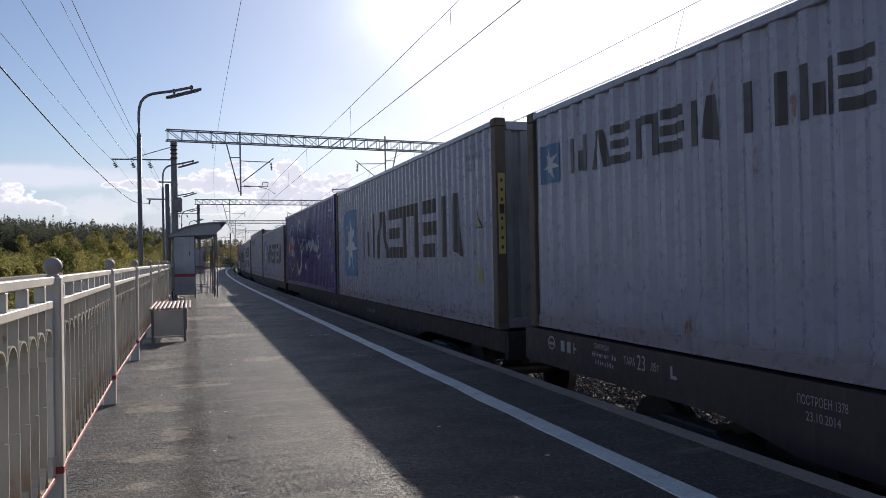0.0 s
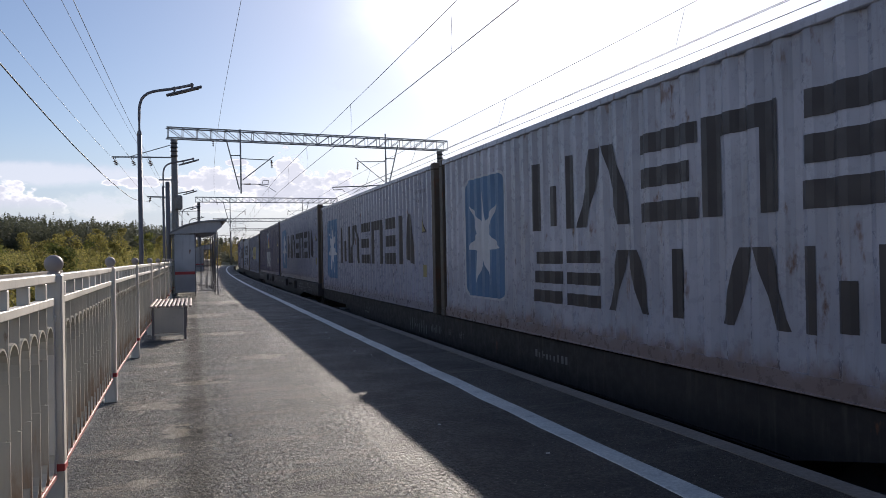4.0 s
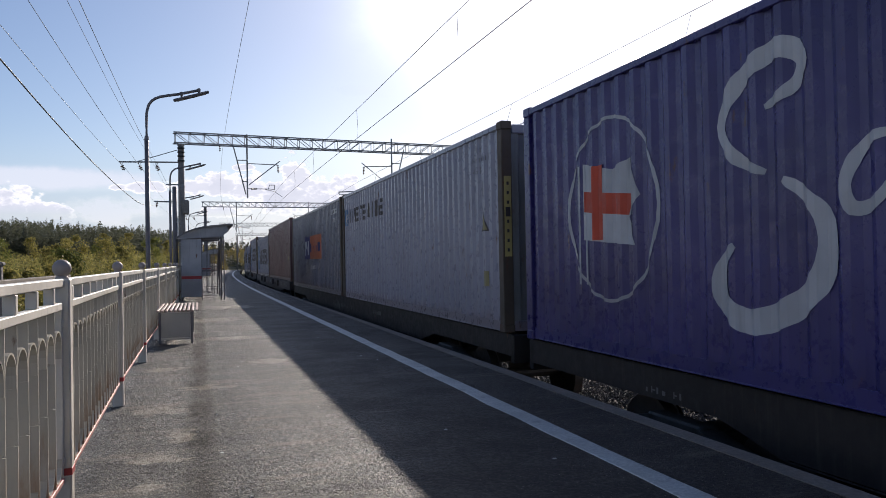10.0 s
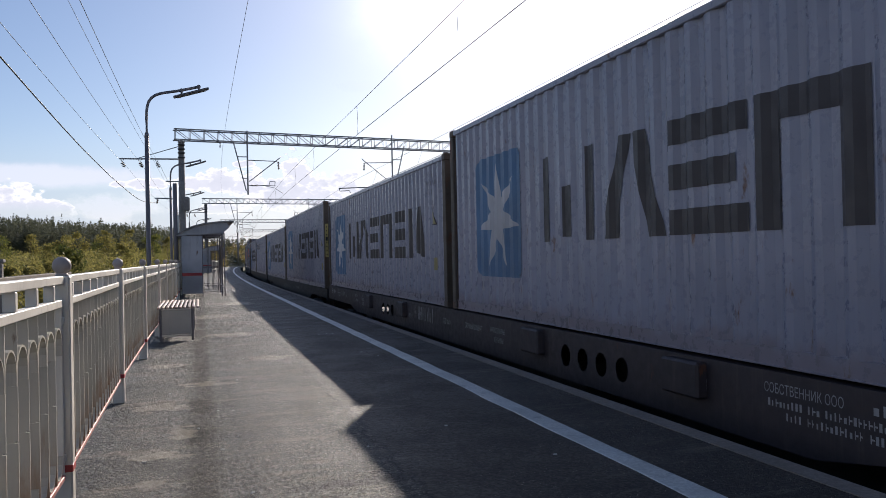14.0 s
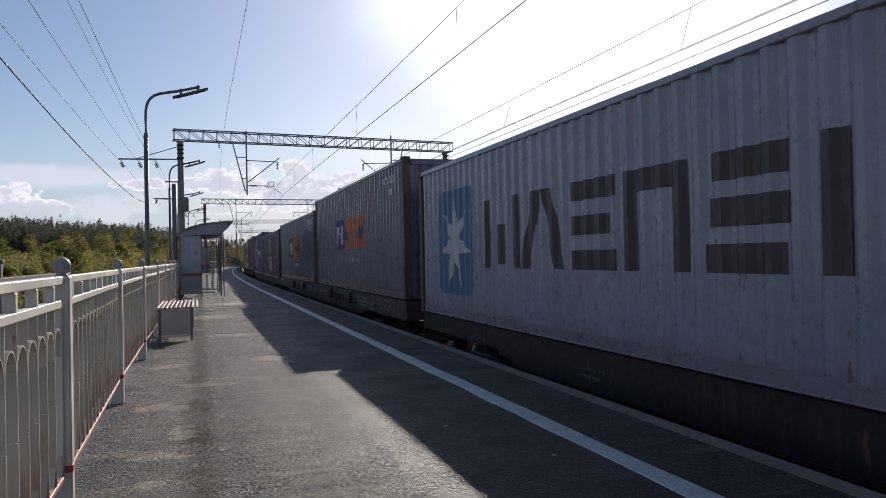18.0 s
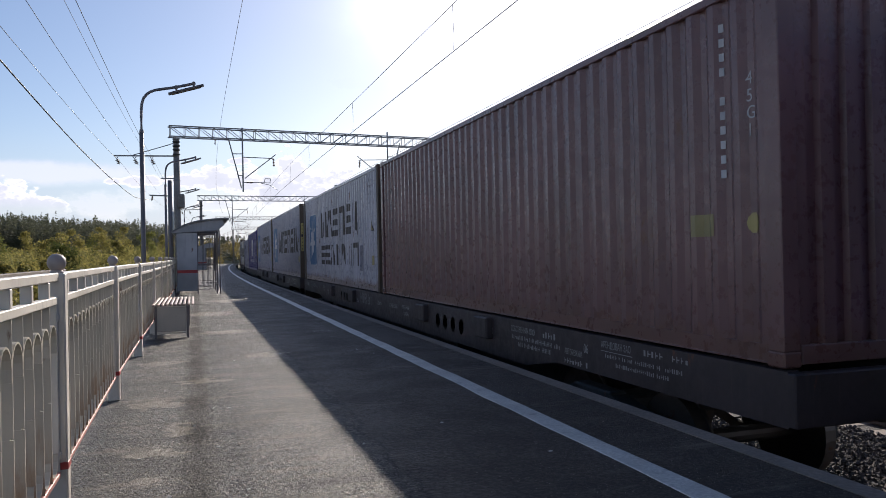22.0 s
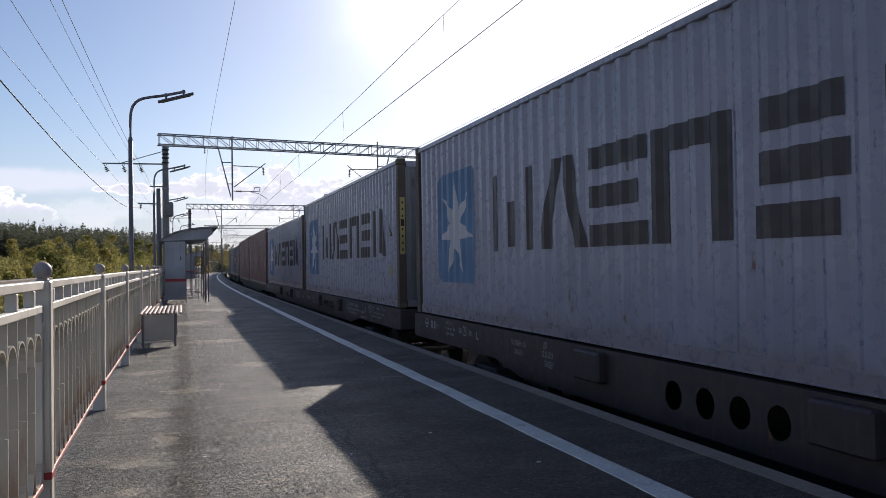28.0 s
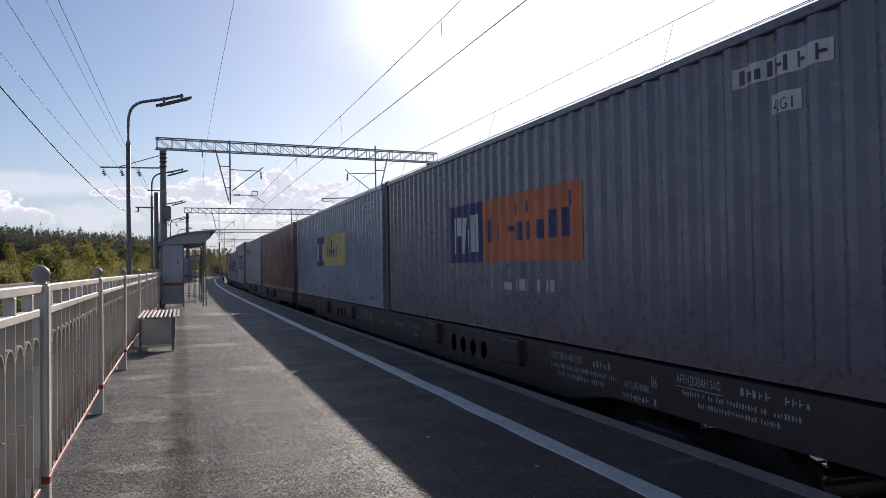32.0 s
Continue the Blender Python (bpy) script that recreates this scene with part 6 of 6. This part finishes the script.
part("insulator", insulator_bm((-1.72, 36.4, 4.04), (-1.76, 36.35, 3.82), 2, 0.055), GLASSY, holder, "brown ribbed insulator")

# ---- trees ----
def leafy(name, colours, through, clumped=0.6):
    m, N, L, b = mat_new(name)
    geo = N.new("ShaderNodeNewGeometry")
    c = mix(N, L, geo.outputs["Random Per Island"], colours[0], colours[1])
    clump = noise_of(N, L, coords(N, L, (1, 1, 0.7), False), 0.55, 4, 0.6)
    c = mix(N, L, ramp(N, L, clump, 0.42, 0.62, 0, clumped), c, tuple(v * 0.55 for v in colours[0]))
    L.new(c, b.inputs["Base Color"])
    b.inputs["Roughness"].default_value = 0.6
    b.inputs["Specular IOR Level"].default_value = 0.15
    tr = N.new("ShaderNodeBsdfTranslucent")
    L.new(c, tr.inputs["Color"])
    mx = N.new("ShaderNodeMixShader")
    mx.inputs[0].default_value = through
    L.new(b.outputs[0], mx.inputs[1])
    L.new(tr.outputs[0], mx.inputs[2])
    L.new(mx.outputs[0], N["Material Output"].inputs["Surface"])
    return m


LEAF_YELLOW = leafy("leaf_yellow_green", ((0.15, 0.155, 0.05), (0.42, 0.35, 0.105)), 0.52, 0.25)
LEAF_GREEN = leafy("leaf_green", ((0.1, 0.125, 0.035), (0.26, 0.25, 0.065)), 0.48, 0.25)
NEEDLES = leafy("needles", ((0.115, 0.128, 0.085), (0.195, 0.198, 0.13)), 0.42, 0.35)
LEAF_DULL = leafy("leaf_dull_yellow", ((0.12, 0.115, 0.05), (0.4, 0.3, 0.1)), 0.5, 0.4)
BARK = painted("bark", (0.2, 0.17, 0.14), 0.85, 0.5)
rng = np.random.default_rng(5)


def leaves_mesh(name, centres, radii, count, size, mat, flat=0.8):
    """Many small leaves in loose clumps."""
    which = rng.integers(0, len(centres), count)
    d = rng.normal(size=(count, 3))
    d /= np.linalg.norm(d, axis=1)[:, None]
    p = np.asarray(centres)[which] + d * (np.asarray(radii)[which] * rng.random(count) ** 0.45)[:, None] * np.array([1, 1, flat])
    u = rng.normal(size=(count, 3))
    u /= np.linalg.norm(u, axis=1)[:, None]
    v = np.cross(u, rng.normal(size=(count, 3)))
    v /= np.linalg.norm(v, axis=1)[:, None]
    s = (size * (0.6 + 0.8 * rng.random(count)))[:, None]
    verts = np.stack([p + u * s, p + v * s * 0.6, p - u * s, p - v * s * 0.6], 1).reshape(-1, 3)
    me = bpy.data.meshes.new(name)
    me.from_pydata(verts.tolist(), [], np.arange(count * 4).reshape(-1, 4).tolist())
    me.materials.append(mat)
    return me


def young_tree(x, y, tall, wide, mat, count=1500, size=0.075, label="young birch tree with thin yellow-green autumn leaves"):
    ob = thing("tree", label, "tree", "young trees beyond the fence", m=pose(x, y, -1.62))
    bm = bmesh.new()
    rod(bm, (0, 0, -0.1), (0.06, 0.02, tall * 0.55), 0.05 * tall / 4, 0.03, 7)
    rod(bm, (0.06, 0.02, tall * 0.55), (0.02, 0, tall * 0.95), 0.03, 0.008, 6)
    centres, radii = [], []
    for k in range(16):
        a, f = rng.random() * math.tau, 0.15 + 0.85 * k / 16
        r = wide * (1 - 0.75 * f) * (0.5 + 0.6 * rng.random())
        tip = (r * math.cos(a), r * math.sin(a), tall * (f + 0.06))
        rod(bm, (0.03, 0, tall * f * 0.85), tip, 0.014, 0.004, 5)
        centres.append(tip)
        radii.append(wide * (0.5 - 0.28 * f) * (0.7 + 0.6 * rng.random()))
    centres.append((0.02, 0, tall))
    radii.append(wide * 0.16)
    part("trunk", bm, BARK, ob)
    part("crown", leaves_mesh("crown", centres, radii, count, size, mat), mat, ob)
    return ob


SPOTS = [(-3.2, 15.0, 2.75, 1.0, 0), (-3.6, 18.6, 2.7, 0.9, 0), (-5.2, 20.5, 2.9, 1.4, 0), (-6.8, 26, 3.1, 1.5, 0), (-4.6, 27, 2.8, 1.3, 0), (-8.5, 33, 3.5, 1.6, 0), (-5.4, 36, 3.4, 1.4, 1), (-10.5, 42, 3.9, 1.8, 0), (-7.2, 45, 3.9, 1.6, 0),
         (-4.4, 48, 3.8, 1.4, 0), (-12.5, 55, 4.6, 2.2, 1), (-8.6, 62, 4.9, 1.7, 0), (-6.3, 60, 4.6, 1.8, 0), (-16, 66, 5.0, 2.3, 0), (-3.6, 66, 4.8, 1.8, 1),
         (-6.6, 80, 5.8, 1.7, 0), (-8.7, 82, 5.8, 1.2, 0), (-4.9, 84, 4.8, 1.6, 0), (-3.2, 86, 5.2, 1.5, 0), (-11.5, 78, 5.2, 1.4, 0), (-14.0, 74, 5.2, 1.6, 0), (-10.2, 90, 5.4, 1.3, 1)]
for x, y, tall, wide, k in SPOTS:
    young_tree(x, y, tall, wide, (LEAF_YELLOW, LEAF_GREEN)[k], 5200 if y < 30 else 4200, 0.036 if y < 30 else 0.05)

# thicket between the line and the wood
centres, radii = [], []
for k in range(2400):
    y = 16 + 150 * rng.random() ** 0.8
    x = -(2.6 + rng.random() * 0.3 * y)
    h = 0.2 + (1.5 + 0.018 * y) * rng.random() * min(1, y / 30)
    centres.append((x, y, -1.4 + h))
    radii.append(0.6 + 0.8 * rng.random())
tagged(new("thicket", leaves_mesh("thicket", centres, radii, 300000, 0.058, LEAF_YELLOW)), "dense thicket of yellowing shrubs beyond the fence", "shrubs", "", "stuff")
centres, radii = [], []
for k in range(900):
    y = 150 + 190 * rng.random()
    side = -6 - 9 * rng.random() - (0.1 * (y - 150))
    p = along(y, side).translation
    h = 0.6 + 5.5 * rng.random() ** 1.6
    centres.append((p.x, p.y, -1.4 + h))
    radii.append(1.0 + 1.2 * rng.random())
for k in range(260):
    y = 230 + 160 * rng.random()
    p = along(y, -9 + 30 * rng.random()).translation
    centres.append((p.x, p.y + 40, 1.0 + 6.0 * rng.random()))
    radii.append(1.2 + 1.4 * rng.random())
tagged(new("far_shrubs", leaves_mesh("far_shrubs", centres, radii, 170000, 0.16, LEAF_DULL)), "yellow autumn trees beyond the platform end", "trees", "", "stuff")


SPRIGS = []


def conifer(x, y, z, h, w, n=100):
    """A spruce or pine: needle sprigs round a stem, wider below, with a ragged outline."""
    f = rng.random(n) ** 0.8
    f[:12] = np.linspace(0.72, 1.0, 12)
    r = w * ((1 - f) ** 0.75 + 0.06) * rng.uniform(0.25, 1.15, n)
    a = rng.random(n) * math.tau
    p = np.stack([x + r * np.cos(a), y + r * np.sin(a), z + h * (0.12 + 0.88 * f)], 1)
    out = np.stack([np.cos(a), np.sin(a), -0.35 + 0.9 * f], 1) * (0.28 + 0.3 * (1 - f))[:, None] * w * 0.4
    side = np.stack([-np.sin(a), np.cos(a), rng.uniform(-0.4, 0.4, n)], 1) * (0.24 + 0.3 * (1 - f))[:, None] * w * 0.4
    SPRIGS.append(np.stack([p - out * 0.5, p + side, p + out, p - side], 1))


for k in range(240):
    s = rng.uniform(330, 640)
    p = along(s, -11 - 60 * rng.random()).translation
    conifer(p.x, p.y, -1.7, 0.023 * math.hypot(p.x, p.y) + 3 + rng.uniform(-4, 2), rng.uniform(2.4, 4.0), 170)
for k in range(3600):
    y = 215 + 120 * rng.random()
    x = y * rng.uniform(-0.4, 0.012) - 4
    f = min(1, max(0, -x / (0.27 * y)))
    h = (0.045 + 0.02 * f) * y + rng.uniform(-7.0, -0.2) + (rng.random() < 0.09) * rng.uniform(0.2, 2.4) + 1.7
    conifer(x, y, -1.7, h, rng.uniform(1.4, 2.7), 165)
for k in range(500):
    y = rng.uniform(-200, 420)
    x = rng.uniform(95, 150)
    conifer(x, y, -1.7, rng.uniform(9, 13), rng.uniform(1.6, 2.6), 40)
for k in range(300):
    x = rng.uniform(-260, -60)
    y = rng.uniform(-200, 120)
    conifer(x, y, -1.7, rng.uniform(9, 14), rng.uniform(1.6, 2.6), 40)
me = bpy.data.meshes.new("wood")
corners = np.concatenate(SPRIGS).reshape(-1, 3)
me.from_pydata(corners.tolist(), [], np.arange(len(corners)).reshape(-1, 4).tolist())
me.materials.append(NEEDLES)
tagged(new("conifer_wood", me), "dark green conifer wood across the clearing", "wood", "", "stuff")

# ---- clouds far behind everything ----
def cloud_sheet():
    m, N, L, b = mat_new("cloud_backdrop")
    N.remove(b)
    tc = N.new("ShaderNodeTexCoord")
    sep = N.new("ShaderNodeSeparateXYZ")
    L.new(tc.outputs["Object"], sep.inputs[0])

    def op(kind, a, c=None):
        n = N.new("ShaderNodeMath")
        n.operation = kind
        for sock, v in zip(n.inputs, (a, c)):
            if v is None:
                continue
            if isinstance(v, (int, float)):
                sock.default_value = v
            else:
                L.new(v, sock)
        return n.outputs[0]

    az = op("ARCTAN2", sep.outputs["X"], sep.outputs["Y"])
    el = op("DIVIDE", sep.outputs["Z"], 2500.0)
    comb = N.new("ShaderNodeCombineXYZ")
    L.new(op("MULTIPLY", az, 1.0), comb.inputs[0])
    L.new(op("MULTIPLY", el, 1.5), comb.inputs[1])
    def billow(scale):
        v = N.new("ShaderNodeTexVoronoi")
        v.feature = "SMOOTH_F1"
        v.inputs["Scale"].default_value = scale
        v.inputs["Smoothness"].default_value = 0.25
        L.new(comb.outputs[0], v.inputs["Vector"])
        return op("SUBTRACT", 0.42, v.outputs["Distance"])

    fluff = noise_of(N, L, comb.outputs[0], 190, 5, 0.6)
    puff = op("ADD", op("ADD", op("MULTIPLY", billow(44), 1.3), op("MULTIPLY", billow(105), 0.7)), op("ADD", op("MULTIPLY", billow(250), 0.3), op("MULTIPLY", op("SUBTRACT", fluff, 0.5), 0.35)))
    soft = noise_of(N, L, comb.outputs[0], 5, 5, 0.55)
    wisp = noise_of(N, L, comb.outputs[0], 26, 7, 0.62)

    def blob(a0, e0, ra, re):
        da, de = op("DIVIDE", op("SUBTRACT", az, a0), ra), op("DIVIDE", op("SUBTRACT", el, e0), re)
        return op("SUBTRACT", 1.0, op("ADD", op("MULTIPLY", da, da), op("MULTIPLY", de, de)))

    heaps = None
    for args in CLOUDS:
        one = blob(*args)
        heaps = one if heaps is None else op("MAXIMUM", heaps, one)
    heaps = op("MAXIMUM", heaps, -1.5)
    field = op("ADD", op("ADD", heaps, 0.2), op("MULTIPLY", puff, 0.95))
    cumulus = op("MULTIPLY", ramp(N, L, field, 0.0, 0.34), ramp(N, L, el, 0.042, 0.075))
    # unseen glowing clouds round the rest of the horizon, added to brighten the train
    behind = ramp(N, L, op("ABSOLUTE", op("SUBTRACT", az, 0.33)), 0.75, 1.05)
    wide = N.new("ShaderNodeCombineXYZ")
    L.new(op("MULTIPLY", az, 1.0), wide.inputs[0])
    L.new(op("MULTIPLY", el, 2.4), wide.inputs[1])
    fill_banks = ramp(N, L, op("ADD", noise_of(N, L, wide.outputs[0], 3.2, 5, 0.55), op("MULTIPLY", puff, 0.05)), 0.47, 0.56)
    fill_clouds = op("MULTIPLY", op("MULTIPLY", behind, fill_banks), ramp(N, L, el, 0.3, 0.2))
    streaks = op("ADD", op("MULTIPLY", op("SUBTRACT", soft, 0.5), 2.0), op("MULTIPLY", op("SUBTRACT", wisp, 0.5), 2.0))
    veil = ramp(N, L, op("ADD", op("MAXIMUM", blob(-0.15, 0.103, 0.16, 0.017), -1.0), op("MULTIPLY", streaks, 0.55)), -0.1, 0.9, 0, 0.8)
    small = op("MAXIMUM", blob(-0.09, 0.068, 0.07, 0.022), blob(-0.03, 0.085, 0.04, 0.02))
    veil = op("MAXIMUM", veil, ramp(N, L, op("ADD", op("MAXIMUM", small, -1.0), op("MULTIPLY", streaks, 1.3)), 0.25, 0.9, 0, 0.7))
    veil = op("MAXIMUM", veil, ramp(N, L, op("ADD", op("MAXIMUM", blob(0.09, 0.072, 0.16, 0.03), -1.0), op("MULTIPLY", streaks, 0.7)), -0.1, 0.95, 0, 0.56))
    high = ramp(N, L, op("ADD", op("MAXIMUM", blob(0.24, 0.222, 0.1, 0.016), -1.0), op("MULTIPLY", streaks, 0.8)), 0.0, 1.1, 0, 0.5)
    haze = ramp(N, L, el, 0.03, 0.17, 0.66, 0.0)
    glare = ramp(N, L, op("ADD", op("MAXIMUM", blob(0.53, 0.43, 0.4, 0.36), -1.0), op("MULTIPLY", op("SUBTRACT", soft, 0.5), 0.5)), -0.75, 0.85)
    glare = op("MULTIPLY", glare, glare)
    rim = ramp(N, L, op("ADD", field, op("MULTIPLY", op("SUBTRACT", fluff, 0.5), 0.5)), 0.1, 0.8, 1.0, 0.0)
    heaped = mix(N, L, op("MULTIPLY", op("ADD", rim, 0.35), ramp(N, L, wisp, 0.3, 0.62, 0.55, 1.0)), (0.66, 0.69, 0.75), (1.16, 1.14, 1.11))
    thin = mix(N, L, op("MAXIMUM", op("MAXIMUM", veil, high), glare), (0.55, 0.645, 0.76), (0.93, 0.94, 0.96))
    colour = mix(N, L, op("MAXIMUM", cumulus, fill_clouds), thin, heaped)
    em = N.new("ShaderNodeEmission")
    L.new(colour, em.inputs["Color"])
    L.new(op("ADD", op("MULTIPLY", glare, 0.9), 0.95), em.inputs["Strength"])
    cover = op("MAXIMUM", op("MAXIMUM", cumulus, fill_clouds), op("MAXIMUM", veil, high))
    alpha = op("MINIMUM", 1.0, op("MAXIMUM", cover, op("MAXIMUM", op("MULTIPLY", glare, 0.97), haze)))
    tr = N.new("ShaderNodeBsdfTransparent")
    mx = N.new("ShaderNodeMixShader")
    L.new(alpha, mx.inputs[0])
    L.new(tr.outputs[0], mx.inputs[1])
    L.new(em.outputs[0], mx.inputs[2])
    L.new(mx.outputs[0], N["Material Output"].inputs["Surface"])
    return m


# heaps of cloud: bearing, height, half-width, half-height, in radians
CLOUDS = [(-0.222, 0.06, 0.042, 0.038), (-0.19, 0.064, 0.026, 0.028), (-0.162, 0.054, 0.03, 0.024), (-0.06, 0.094, 0.04, 0.008), (0.0, 0.098, 0.045, 0.012), (0.034, 0.1, 0.036, 0.016), (0.064, 0.094, 0.042, 0.022), (0.092, 0.086, 0.042, 0.028),
          (0.122, 0.1, 0.026, 0.038), (0.146, 0.086, 0.03, 0.03), (0.178, 0.09, 0.026, 0.027), (0.205, 0.08, 0.03, 0.02), (0.055, 0.121, 0.014, 0.005), (0.035, 0.066, 0.035, 0.01)]
bm = bmesh.new()
R_SKY = 2500.0
cols = []
for k in range(121):
    a = radians(180 + 360 * k / 120)
    cols.append([bm.verts.new((R_SKY * math.sin(a), R_SKY * math.cos(a), z)) for z in (-40, 250, 500, 1000)])
for a, b in zip(cols, cols[1:]):
    for k in range(3):
        bm.faces.new((a[k], b[k], b[k + 1], a[k + 1]))
slab("backdrop", bm, cloud_sheet(), "distant white cumulus clouds in a hazy blue sky", "sky", smooth=True)


def motions():
    for ob, s0, z in MOVERS:
        walk(ob, [(t, along(s0 - s, 0, z)) for t, s in RUN])
    turns = []
    k = 0
    for i in range(32 * FPS + 1):
        t = i / FPS
        while k < len(RUN) - 2 and RUN[k + 1][0] < t:
            k += 1
        (t0, a), (t1, b) = RUN[k], RUN[k + 1]
        turns.append((t, math.degrees((a + (b - a) * (t - t0) / (t1 - t0)) / WHEEL_R)))
    for ob, y, z in WHEELS:
        walk(ob, [(t, pose(0, y, z, deg % 360, 0, 0)) for t, deg in turns])


motions()
